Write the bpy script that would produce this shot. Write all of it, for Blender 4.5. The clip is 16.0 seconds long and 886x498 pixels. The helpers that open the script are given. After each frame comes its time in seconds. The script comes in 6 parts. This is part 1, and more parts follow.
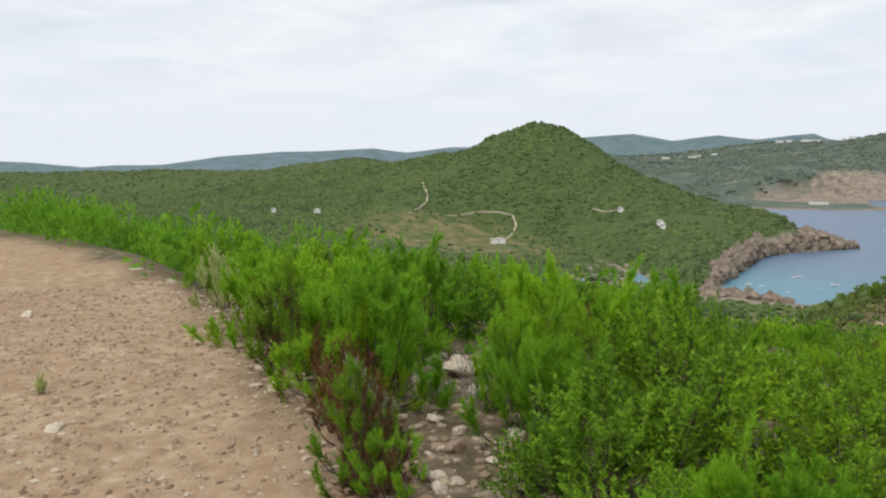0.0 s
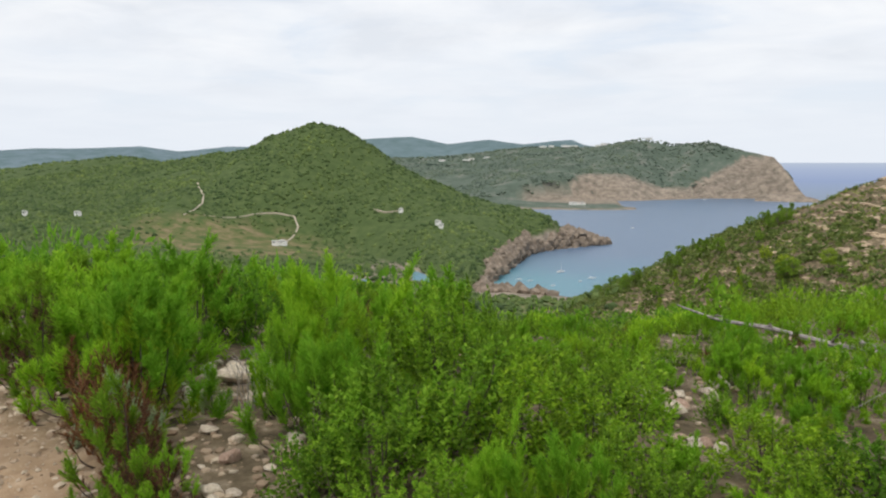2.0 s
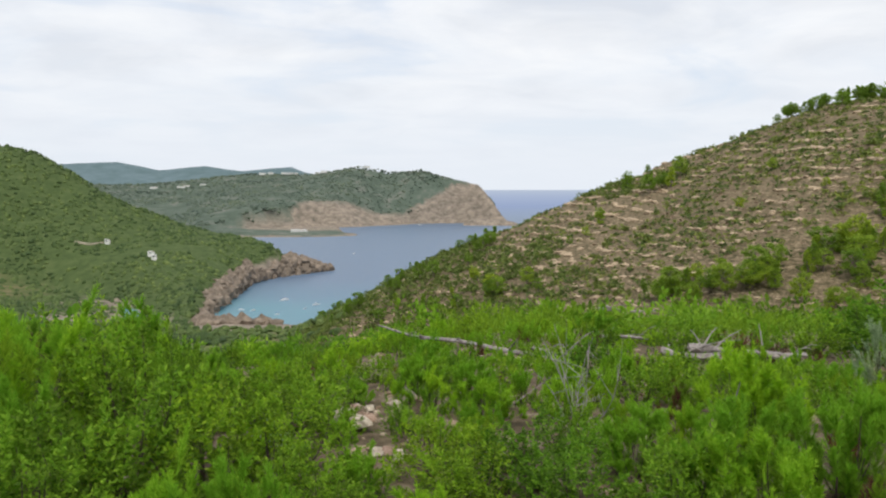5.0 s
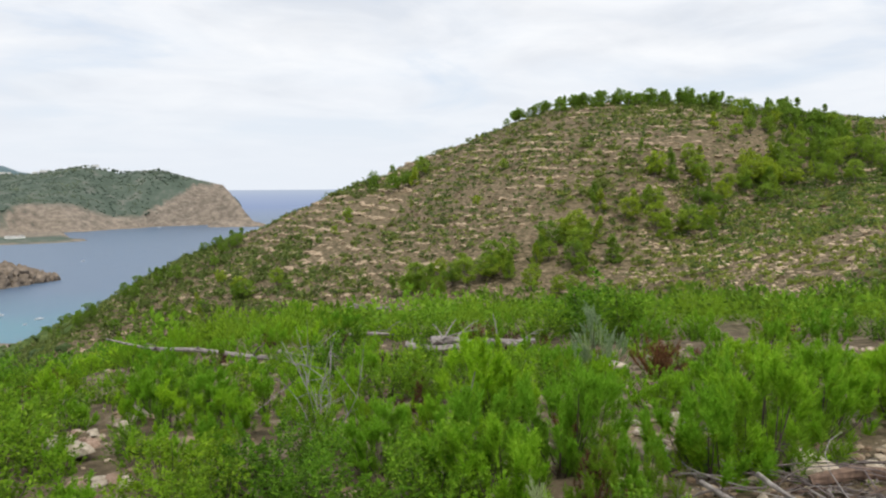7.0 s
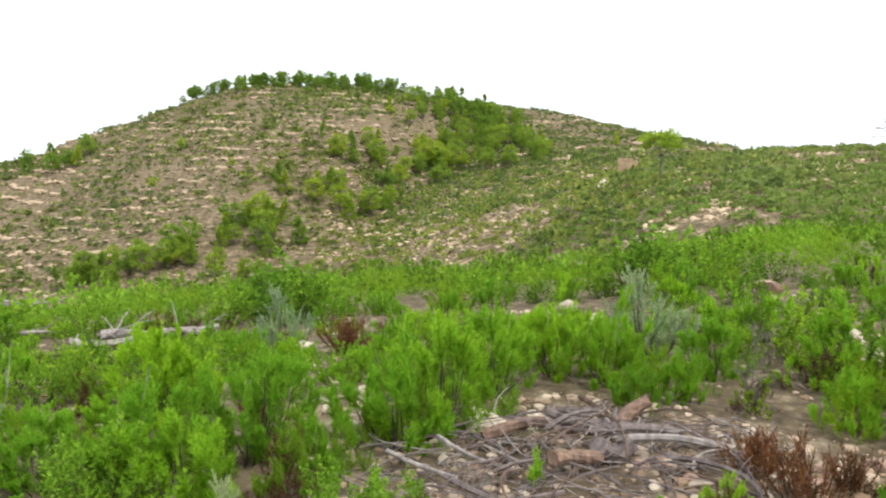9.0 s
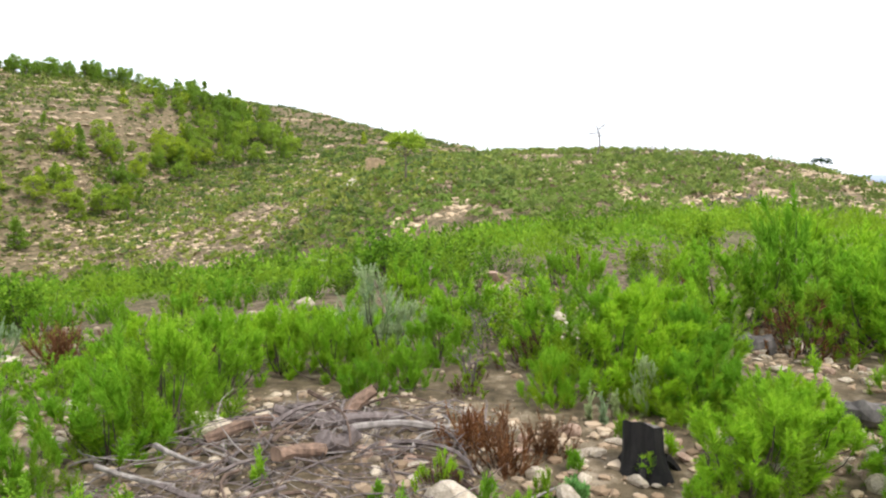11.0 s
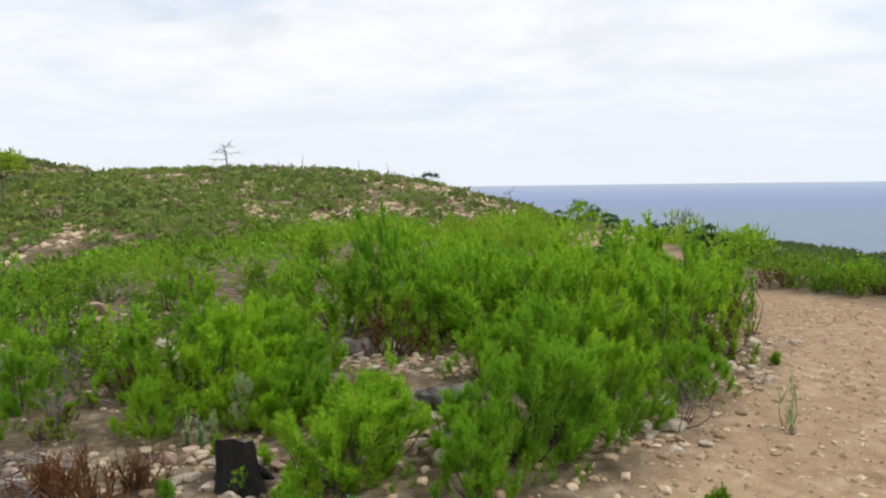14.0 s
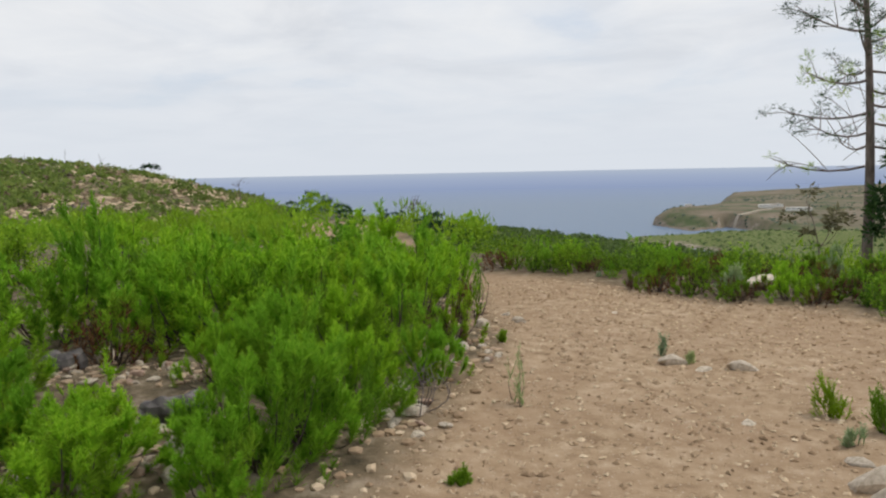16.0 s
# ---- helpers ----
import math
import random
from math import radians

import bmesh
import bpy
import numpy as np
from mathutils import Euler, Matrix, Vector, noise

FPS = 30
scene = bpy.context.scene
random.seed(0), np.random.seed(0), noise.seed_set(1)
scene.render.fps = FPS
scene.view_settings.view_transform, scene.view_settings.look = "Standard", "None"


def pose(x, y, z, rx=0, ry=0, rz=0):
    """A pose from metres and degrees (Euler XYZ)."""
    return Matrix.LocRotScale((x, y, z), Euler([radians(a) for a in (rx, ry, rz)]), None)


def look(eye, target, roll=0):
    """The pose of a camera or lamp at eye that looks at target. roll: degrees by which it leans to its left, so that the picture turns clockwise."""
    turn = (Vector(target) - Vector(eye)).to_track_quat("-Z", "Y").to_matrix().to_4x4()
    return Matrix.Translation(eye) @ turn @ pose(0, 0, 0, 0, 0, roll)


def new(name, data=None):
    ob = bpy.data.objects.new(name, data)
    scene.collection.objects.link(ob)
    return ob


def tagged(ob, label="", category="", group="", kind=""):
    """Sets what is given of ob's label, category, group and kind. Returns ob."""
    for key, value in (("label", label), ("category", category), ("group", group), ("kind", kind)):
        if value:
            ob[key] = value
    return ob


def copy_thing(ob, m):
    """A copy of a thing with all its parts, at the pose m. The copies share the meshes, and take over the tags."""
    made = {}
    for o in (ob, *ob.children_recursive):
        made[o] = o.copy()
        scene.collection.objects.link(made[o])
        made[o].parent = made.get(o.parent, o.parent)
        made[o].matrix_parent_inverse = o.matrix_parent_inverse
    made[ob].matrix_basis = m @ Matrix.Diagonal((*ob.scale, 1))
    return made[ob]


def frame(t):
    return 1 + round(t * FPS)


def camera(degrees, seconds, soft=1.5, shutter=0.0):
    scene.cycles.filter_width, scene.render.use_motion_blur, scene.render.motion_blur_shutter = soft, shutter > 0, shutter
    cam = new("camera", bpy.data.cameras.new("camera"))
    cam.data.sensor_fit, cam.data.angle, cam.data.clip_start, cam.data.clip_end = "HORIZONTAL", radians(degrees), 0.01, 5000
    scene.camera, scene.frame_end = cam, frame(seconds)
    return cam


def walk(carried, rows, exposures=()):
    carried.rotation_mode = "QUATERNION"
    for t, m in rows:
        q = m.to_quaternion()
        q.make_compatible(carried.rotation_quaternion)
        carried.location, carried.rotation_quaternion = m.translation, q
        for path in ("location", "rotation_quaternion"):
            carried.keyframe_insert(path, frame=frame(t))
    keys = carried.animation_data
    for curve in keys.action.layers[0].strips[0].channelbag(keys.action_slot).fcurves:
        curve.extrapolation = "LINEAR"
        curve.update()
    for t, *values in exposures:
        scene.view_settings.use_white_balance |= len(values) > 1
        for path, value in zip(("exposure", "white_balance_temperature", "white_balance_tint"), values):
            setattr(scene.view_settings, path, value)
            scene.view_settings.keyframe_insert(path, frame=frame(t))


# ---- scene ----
cam = camera(59.7, 16.0, soft=2.2)
PATH = [
    # seconds, x, y, z, turn to the left of +y, pitch, lean
    (0.0, -0.128, 0.410, 1.593, 13.42, -6.60, -0.90),
    (0.5, -0.131, 0.421, 1.590, 8.18, -6.76, -0.44),
    (1.0, -0.121, 0.444, 1.583, 4.40, -6.76, -0.47),
    (1.5, -0.117, 0.446, 1.581, 1.07, -6.84, -0.48),
    (2.0, -0.098, 0.452, 1.578, -2.71, -6.67, -0.17),
    (2.5, -0.076, 0.438, 1.579, -6.20, -6.49, 0.34),
    (3.0, -0.041, 0.424, 1.571, -8.57, -6.66, -0.26),
    (5.5, 0.134, 0.236, 1.587, -27.32, -3.99, -0.10),
    (6.0, 0.162, 0.217, 1.598, -31.36, -3.70, -0.26),
    (6.5, 0.197, 0.270, 1.585, -35.74, -3.78, -0.07),
    (7.0, 0.220, 0.329, 1.571, -41.63, -4.80, -0.34),
    (7.5, 0.294, 0.382, 1.547, -48.03, -5.57, -0.29),
    (8.0, 0.305, 0.387, 1.546, -54.11, -5.81, -0.17),
    (8.5, 0.319, 0.386, 1.543, -59.37, -6.02, -0.49),
    (9.0, 0.326, 0.381, 1.542, -64.70, -6.22, 0.03),
    (11.5, 0.335, 0.155, 1.531, -87.48, -6.22, 0.12),
    (12.0, 0.313, 0.093, 1.531, -92.08, -6.20, -0.32),
    (12.5, 0.252, 0.029, 1.537, -96.86, -5.80, 0.16),
    (13.0, 0.198, -0.019, 1.551, -101.63, -5.24, 0.88),
    (13.5, 0.197, -0.047, 1.554, -105.90, -4.86, 0.97),
    (14.0, 0.203, -0.061, 1.549, -109.71, -4.95, -0.79),
    (14.5, 0.230, -0.071, 1.546, -113.79, -5.36, -0.75),
    (15.0, 0.282, -0.081, 1.545, -118.68, -5.76, -0.74),
    (15.5, 0.305, -0.081, 1.552, -123.96, -5.88, -0.80),
    (16.0, 0.349, -0.129, 1.536, -129.37, -5.95, -1.16),
]
EXPOSURES = [(0.0, 0.1), (3.0, 0.12), (6.5, 0.1), (7.5, 0.26), (8.5, 0.68), (9.0, 0.78), (11.5, 0.9), (12.5, 0.88), (13.5, 0.28), (14.5, 0.17), (15.5, 0.02), (16.0, -0.08)]


def stance(x, y, z, turn, pitch, lean):
    a, b = radians(turn), radians(pitch)
    return look((x, y, z), (x - math.sin(a) * math.cos(b), y + math.cos(a) * math.cos(b), z + math.sin(b)), lean)


walk(cam, [(t, stance(*row)) for t, *row in PATH], EXPOSURES)

# ---- world and light: a bright overcast sky with thin blue gaps and a veiled sun ----
SUN_ELEVATION, SUN_BEARING = 58, 200
world = bpy.data.worlds.new("overcast_sky")
scene.world = world
world.use_nodes = True
wn, wl = world.node_tree.nodes, world.node_tree.links
wn.clear()
sky = wn.new("ShaderNodeTexSky")
sky.sky_type = "NISHITA"
sky.sun_disc = False
sky.sun_elevation = radians(SUN_ELEVATION)
sky.sun_rotation = radians(SUN_BEARING)
coord = wn.new("ShaderNodeTexCoord")
split = wn.new("ShaderNodeSeparateXYZ")
wl.new(coord.outputs["Generated"], split.inputs[0])


def wmath(op, a, b, clamp=False):
    n = wn.new("ShaderNodeMath")
    n.operation, n.use_clamp = op, clamp
    for k, v in enumerate((a, b)):
        if isinstance(v, (int, float)):
            n.inputs[k].default_value = v
        else:
            wl.new(v, n.inputs[k])
    return n.outputs[0]


# clouds lie on a flat deck: the direction divided by its height
deck = wmath("ADD", wmath("MAXIMUM", split.outputs[2], 0.0), 0.12)
flat = wn.new("ShaderNodeCombineXYZ")
wl.new(wmath("DIVIDE", split.outputs[0], deck), flat.inputs[0])
wl.new(wmath("DIVIDE", split.outputs[1], deck), flat.inputs[1])


def cloud_noise(size, detail, rough, twist):
    n = wn.new("ShaderNodeTexNoise")
    n.inputs["Scale"].default_value = size
    n.inputs["Detail"].default_value = detail
    n.inputs["Roughness"].default_value = rough
    n.inputs["Distortion"].default_value = twist
    wl.new(flat.outputs[0], n.inputs["Vector"])
    return n.outputs["Fac"]


def wramp(fac, stops):
    r = wn.new("ShaderNodeValToRGB")
    while len(r.color_ramp.elements) < len(stops):
        r.color_ramp.elements.new(0.5)
    for e, (p, c) in zip(r.color_ramp.elements, stops):
        e.position, e.color = p, (*c, 1)
    wl.new(fac, r.inputs[0])
    return r.outputs[0]


def wmix(fac, a, b):
    n = wn.new("ShaderNodeMix")
    n.data_type = "RGBA"
    for k, v in ((0, fac), (6, a), (7, b)):
        if isinstance(v, (float, int)):
            n.inputs[k].default_value = v
        elif isinstance(v, tuple):
            n.inputs[k].default_value = (*v, 1)
        else:
            wl.new(v, n.inputs[k])
    return n.outputs[2]


gain = wn.new("ShaderNodeVectorMath")
gain.operation = "SCALE"
gain.inputs[3].default_value = 0.12
wl.new(sky.outputs[0], gain.inputs[0])
blue = wmix(0.55, gain.outputs[0], (0.57, 0.69, 0.89))
cover = wramp(cloud_noise(0.8, 6, 0.55, 0.5), [(0.34, (0.1, 0.1, 0.1)), (0.47, (0.8, 0.8, 0.8)), (0.6, (1, 1, 1))])
cloud = wramp(cloud_noise(1.5, 6, 0.55, 0.4), [(0.32, (0.70, 0.72, 0.76)), (0.5, (0.88, 0.885, 0.90)), (0.64, (1.0, 0.99, 0.975))])
above = wmix(cover, blue, cloud)
low = wramp(split.outputs[2], [(0.0, (1, 1, 1)), (0.06, (0.85, 0.85, 0.85)), (0.3, (0, 0, 0))])
veil = wmix(low, above, (0.75, 0.795, 0.86))
back = wn.new("ShaderNodeBackground")
back.inputs["Strength"].default_value = 1.0
wl.new(veil, back.inputs["Color"])
wout = wn.new("ShaderNodeOutputWorld")
wl.new(back.outputs[0], wout.inputs["Surface"])

sun = new("sun", bpy.data.lights.new("sun", "SUN"))
sun.data.energy = 1.75
sun.data.angle = radians(12)
sun.data.color = (1.0, 0.95, 0.87)
_b, _e = radians(SUN_BEARING), radians(SUN_ELEVATION)
sun.matrix_world = look((100 * math.sin(_b) * math.cos(_e), 100 * math.cos(_b) * math.cos(_e), 100 * math.sin(_e)), (0, 0, 0))

# ---- materials ----
class Mat:
    """A small builder for node materials."""

    def __init__(self, name):
        self.m = bpy.data.materials.new(name)
        self.m.use_nodes = True
        self.n, self.l = self.m.node_tree.nodes, self.m.node_tree.links
        self.n.clear()
        self.out = self.n.new("ShaderNodeOutputMaterial")

    def put(self, socket, v):
        if isinstance(v, bpy.types.NodeSocket):
            self.l.new(v, socket)
        elif isinstance(v, tuple) and len(v) == 3 and socket.type == "RGBA":
            socket.default_value = (*v, 1)
        else:
            socket.default_value = v

    def math(self, op, a, b=0.0, clamp=False):
        n = self.n.new("ShaderNodeMath")
        n.operation, n.use_clamp = op, clamp
        self.put(n.inputs[0], a)
        self.put(n.inputs[1], b)
        return n.outputs[0]

    def mix(self, fac, a, b, blend="MIX"):
        n = self.n.new("ShaderNodeMix")
        n.data_type, n.blend_type = "RGBA", blend
        self.put(n.inputs[0], fac)
        self.put(n.inputs[6], a)
        self.put(n.inputs[7], b)
        return n.outputs[2]

    def ramp(self, fac, *stops):
        r = self.n.new("ShaderNodeValToRGB")
        while len(r.color_ramp.elements) < len(stops):
            r.color_ramp.elements.new(0.5)
        for e, (p, c) in zip(r.color_ramp.elements, stops):
            c = c if isinstance(c, tuple) else (c, c, c)
            e.position, e.color = p, (*c, 1)
        self.put(r.inputs[0], fac)
        return r.outputs[0]

    def place(self):
        return self.n.new("ShaderNodeNewGeometry").outputs["Position"]

    def geo(self, out):
        return self.n.new("ShaderNodeNewGeometry").outputs[out]

    def local(self):
        return self.n.new("ShaderNodeTexCoord").outputs["Object"]

    def rand(self):
        return self.n.new("ShaderNodeObjectInfo").outputs["Random"]

    def attr(self, name):
        a = self.n.new("ShaderNodeAttribute")
        a.attribute_name = name
        return a.outputs["Fac"]

    def noise(self, scale, detail=4, rough=0.55, vec=None, twist=0.0, squash=None):
        n = self.n.new("ShaderNodeTexNoise")
        n.inputs["Scale"].default_value, n.inputs["Detail"].default_value = scale, detail
        n.inputs["Roughness"].default_value, n.inputs["Distortion"].default_value = rough, twist
        vec = vec or self.place()
        if squash:
            v = self.n.new("ShaderNodeVectorMath")
            v.operation = "MULTIPLY"
            self.put(v.inputs[0], vec)
            v.inputs[1].default_value = squash
            vec = v.outputs[0]
        self.put(n.inputs["Vector"], vec)
        return n.outputs["Fac"]

    def cells(self, scale, vec=None, out="Distance"):
        n = self.n.new("ShaderNodeTexVoronoi")
        n.inputs["Scale"].default_value = scale
        self.put(n.inputs["Vector"], vec or self.place())
        return n.outputs[out]

    def bump(self, height, strength=0.5, dist=0.02):
        b = self.n.new("ShaderNodeBump")
        b.inputs["Strength"].default_value, b.inputs["Distance"].default_value = strength, dist
        self.put(b.inputs["Height"], height)
        return b.outputs[0]

    def surface(self, color, rough=0.85, normal=None, metal=0.0, spec=0.3):
        p = self.n.new("ShaderNodeBsdfPrincipled")
        self.put(p.inputs["Base Color"], color)
        self.put(p.inputs["Roughness"], rough)
        self.put(p.inputs["Metallic"], metal)
        p.inputs["Specular IOR Level"].default_value = spec
        if normal:
            self.put(p.inputs["Normal"], normal)
        self.l.new(p.outputs[0], self.out.inputs[0])
        return p

    def leaf(self, color, thin=0.35, rough=0.6, spec=0.1):
        p = self.surface(color, rough, spec=spec)
        t = self.n.new("ShaderNodeBsdfTranslucent")
        self.put(t.inputs[0], color)
        m = self.n.new("ShaderNodeMixShader")
        m.inputs[0].default_value = thin
        self.l.new(p.outputs[0], m.inputs[1])
        self.l.new(t.outputs[0], m.inputs[2])
        self.l.new(m.outputs[0], self.out.inputs[0])


def foliage(name, dark, mid, light, thin=0.35):
    """Leaves that differ one from another and from plant to plant."""
    m = Mat(name)
    one = m.ramp(m.geo("Random Per Island"), (0.0, dark), (0.5, mid), (1.0, light))
    plant = m.ramp(m.rand(), (0.0, (0.62, 0.74, 0.85)), (0.35, (0.9, 0.94, 1.0)), (0.7, (1.05, 1.02, 1.0)), (1.0, (1.25, 1.12, 0.85)))
    m.leaf(m.mix(1.0, one, plant, "MULTIPLY"), thin)
    return m.m


def bark(name, dark, light, scale=30):
    m = Mat(name)
    v = m.noise(scale, 5, 0.6, m.local(), squash=(1, 1, 0.3))
    m.surface(m.ramp(v, (0.3, dark), (0.7, light)), 0.9, m.bump(v, 0.6, 0.01))
    return m.m


def stone(name, dark, mid, light, scale=9):
    m = Mat(name)
    v = m.noise(scale, 6, 0.6, m.local())
    c = m.ramp(v, (0.28, dark), (0.5, mid), (0.72, light))
    tone = m.ramp(m.rand(), (0.0, (0.78, 0.76, 0.75)), (1.0, (1.12, 1.1, 1.08)))
    m.surface(m.mix(1.0, c, tone, "MULTIPLY"), 0.92, m.bump(m.noise(scale * 4, 6, 0.65, m.local()), 0.7, 0.02))
    return m.m


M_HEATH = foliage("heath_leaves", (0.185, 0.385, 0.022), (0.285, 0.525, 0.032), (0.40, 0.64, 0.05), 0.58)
# deeper heath green: older needles, with shade inside the shrub put into the colour
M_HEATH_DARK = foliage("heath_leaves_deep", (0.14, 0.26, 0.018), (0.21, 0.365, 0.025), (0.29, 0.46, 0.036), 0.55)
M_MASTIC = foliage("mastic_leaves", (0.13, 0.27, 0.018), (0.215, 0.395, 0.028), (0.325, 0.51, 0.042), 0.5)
# inner mastic leaves, shade of the gaps put into the colour; also deep green thickets
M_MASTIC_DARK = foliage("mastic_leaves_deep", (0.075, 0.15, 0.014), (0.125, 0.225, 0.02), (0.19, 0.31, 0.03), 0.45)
M_GREY = foliage("grey_leaves", (0.28, 0.37, 0.16), (0.42, 0.51, 0.25), (0.56, 0.63, 0.37), 0.5)
M_DRY = foliage("dry_leaves", (0.06, 0.032, 0.02), (0.13, 0.065, 0.036), (0.23, 0.125, 0.065), 0.25)
M_RUST = foliage("rusty_leaves", (0.10, 0.042, 0.02), (0.20, 0.085, 0.036), (0.33, 0.165, 0.07), 0.3)
M_FADED = foliage("faded_needles", (0.13, 0.11, 0.06), (0.21, 0.18, 0.09), (0.30, 0.26, 0.13), 0.3)
M_PINE = foliage("pine_needles", (0.19, 0.30, 0.034), (0.29, 0.42, 0.05), (0.40, 0.52, 0.07), 0.55)
M_DARKPINE = foliage("dark_needles", (0.018, 0.05, 0.02), (0.035, 0.085, 0.03), (0.06, 0.12, 0.04), 0.2)
M_STEM = bark("twig_bark", (0.035, 0.025, 0.02), (0.12, 0.09, 0.07), 60)
M_BARK = bark("pine_bark", (0.09, 0.07, 0.062), (0.26, 0.21, 0.18), 14)
M_DEAD = bark("weathered_wood", (0.14, 0.12, 0.11), (0.42, 0.38, 0.35), 20)
M_DEADDARK = bark("dead_twigs", (0.09, 0.07, 0.065), (0.24, 0.20, 0.19), 25)
M_RUSTWOOD = bark("peeled_wood", (0.08, 0.055, 0.042), (0.30, 0.195, 0.14), 26)
M_CHAR = bark("charred_wood", (0.003, 0.003, 0.003), (0.018, 0.016, 0.015), 30)
M_CHARGREY = bark("ashen_log", (0.05, 0.045, 0.045), (0.20, 0.18, 0.17), 16)
M_ROCK = stone("limestone", (0.40, 0.33, 0.245), (0.62, 0.54, 0.43), (0.78, 0.71, 0.60))
M_ROCKRED = stone("reddish_limestone", (0.30, 0.19, 0.14), (0.48, 0.34, 0.26), (0.62, 0.48, 0.39))

import functools

# ---- the lie of the land: bearings clockwise from +y, distances and heights in metres ----
EYE = 1.6
SEA = -123.4
FAR = 4880.0


def lattice(ix, iy, seed):
    v = np.sin(ix * 127.1 + iy * 311.7 + seed * 74.7) * 43758.5453
    return v - np.floor(v)


def value_noise(x, y, seed=0):
    ix, iy = np.floor(x), np.floor(y)
    fx, fy = x - ix, y - iy
    fx, fy = fx * fx * (3 - 2 * fx), fy * fy * (3 - 2 * fy)
    a, b = lattice(ix, iy, seed), lattice(ix + 1, iy, seed)
    c, d = lattice(ix, iy + 1, seed), lattice(ix + 1, iy + 1, seed)
    return (a + (b - a) * fx) * (1 - fy) + (c + (d - c) * fx) * fy


def fbm(x, y, size, octaves=4, seed=0):
    """Rolling noise from -1 to 1; size: metres of the largest bump."""
    out, amp, tot = 0.0, 1.0, 0.0
    for k in range(octaves):
        out = out + amp * (2 * value_noise(x / size + 17 * k, y / size - 9 * k, seed + k) - 1)
        tot += amp
        amp, size = amp * 0.5, size * 0.5
    return out / tot


# the viewer turns on the spot with outstretched arms: bearings are taken from places on this small arc
ARC = np.array([(-13, 0.11, 0.35), (-1, 0.11, 0.36), (9, 0.11, 0.37), (27, 0.11, 0.25), (36, 0.11, 0.28), (48, 0.15, 0.36), (65, 0.14, 0.36), (87, 0.18, 0.03), (97, 0.18, 0.02), (106, 0.19, 0.01), (114, 0.18, 0.01), (129, 0.20, -0.02)])


def polar(az, r):
    ox, oy = (float(np.interp(az, ARC[:, 0], ARC[:, k])) for k in (1, 2))
    return ox + r * math.sin(radians(az)), oy + r * math.cos(radians(az))


def crest(knots):
    return np.array([(*polar(a, r), EYE + r * math.tan(radians(e))) for a, e, r in knots])


def ridge(x, y, knots, near, far, rounding):
    """A ridge along a crest line; near: the fall a metre on the side of the origin, far: beyond."""
    pts = crest(knots)
    parts = []
    for (ax, ay, az), (bx, by, bz) in zip(pts[:-1], pts[1:]):
        dx, dy = bx - ax, by - ay
        u = np.clip(((x - ax) * dx + (y - ay) * dy) / (dx * dx + dy * dy), 0, 1)
        px, py = ax + u * dx, ay + u * dy
        parts.append((np.hypot(x - px, y - py), az + u * (bz - az), np.hypot(px, py)))
    span = functools.reduce(np.minimum, [d for d, _, _ in parts])
    total, high, out = 0.0, 0.0, 0.0
    for d, pz, pr in parts:
        w = np.exp(-(d - span) / (0.05 * span + 4))
        total, high, out = total + w, high + w * pz, out + w * (np.hypot(x, y) > pr)
    out = out / total
    s = np.where(out > 0.5, far, near)
    return high / total - s * (np.sqrt(span * span + rounding * rounding) - rounding)


def smax(a, b, k):
    """The higher of two heights, blended where they differ by less than k."""
    h = np.maximum(k - np.abs(a - b), 0) / np.maximum(k, 1e-6)
    return np.maximum(a, b) + h * h * k * 0.25


CONE_HILL = [(15.2, -6.35, 1140), (14.7, -6.12, 1149), (11.6, -5.1, 1130), (10.2, -4.1, 1130), (6.9, -3.4, 1150), (4.3, -2.7, 1170),
             (1.6, -1.5, 1200), (-1.2, -0.25, 1230), (-3.2, 1.33, 1260), (-4.8, 2.25, 1280), (-6.5, 2.6, 1300), (-9.4, 1.78, 1320),
             (-11.4, 0.7, 1350), (-13.5, 0.45, 1400), (-17.3, -0.3, 1500)]
LEFT_HILLS = [(-17.3, -0.3, 1500), (-20.2, 0.2, 1600), (-22.6, -0.1, 1650), (-25.9, -0.5, 1750), (-33.0, -0.45, 1950), (-38.0, -0.4, 2200), (-55.0, -0.3, 2400)]
SPUR = [(-14.5, -0.5, 1330), (-15.2, -1.9, 1180), (-16.5, -3.4, 1080), (-22.0, -4.2, 1010)]
STONY_HILL = [(12.4, -10.3, 680), (16.0, -9.15, 560), (19.9, -7.4, 440), (23.1, -6.0, 390), (25.6, -4.4, 365), (28.0, -3.35, 350), (30.9, -1.9, 345),
              (33.9, -0.65, 342), (36.8, 0.4, 340), (39.7, 1.75, 340), (42.6, 2.7, 340), (45.5, 3.75, 340), (47.1, 4.6, 340), (49.8, 5.3, 340),
              (53.4, 5.6, 340), (57.0, 5.5, 340), (60.3, 5.3, 345), (63.2, 4.95, 350), (67.3, 4.45, 350), (71.4, 4.0, 340), (73.0, 3.7, 330),
              (76.2, 2.9, 310), (79.3, 2.1, 290), (83.1, 1.35, 260), (85.6, 0.6, 240)]
ROUND_HILL = [(84.0, 0.25, 190), (85.8, 0.55, 170), (89.4, 0.85, 145), (93.1, 0.95, 135), (96.8, 0.95, 130), (100.4, 0.9, 130), (103.5, 0.65, 130), (106.4, 0.3, 130),
              (108.5, -0.1, 130), (110.9, -0.75, 130), (113.0, -1.45, 130), (116.0, -2.3, 130), (119.0, -4.2, 130)]
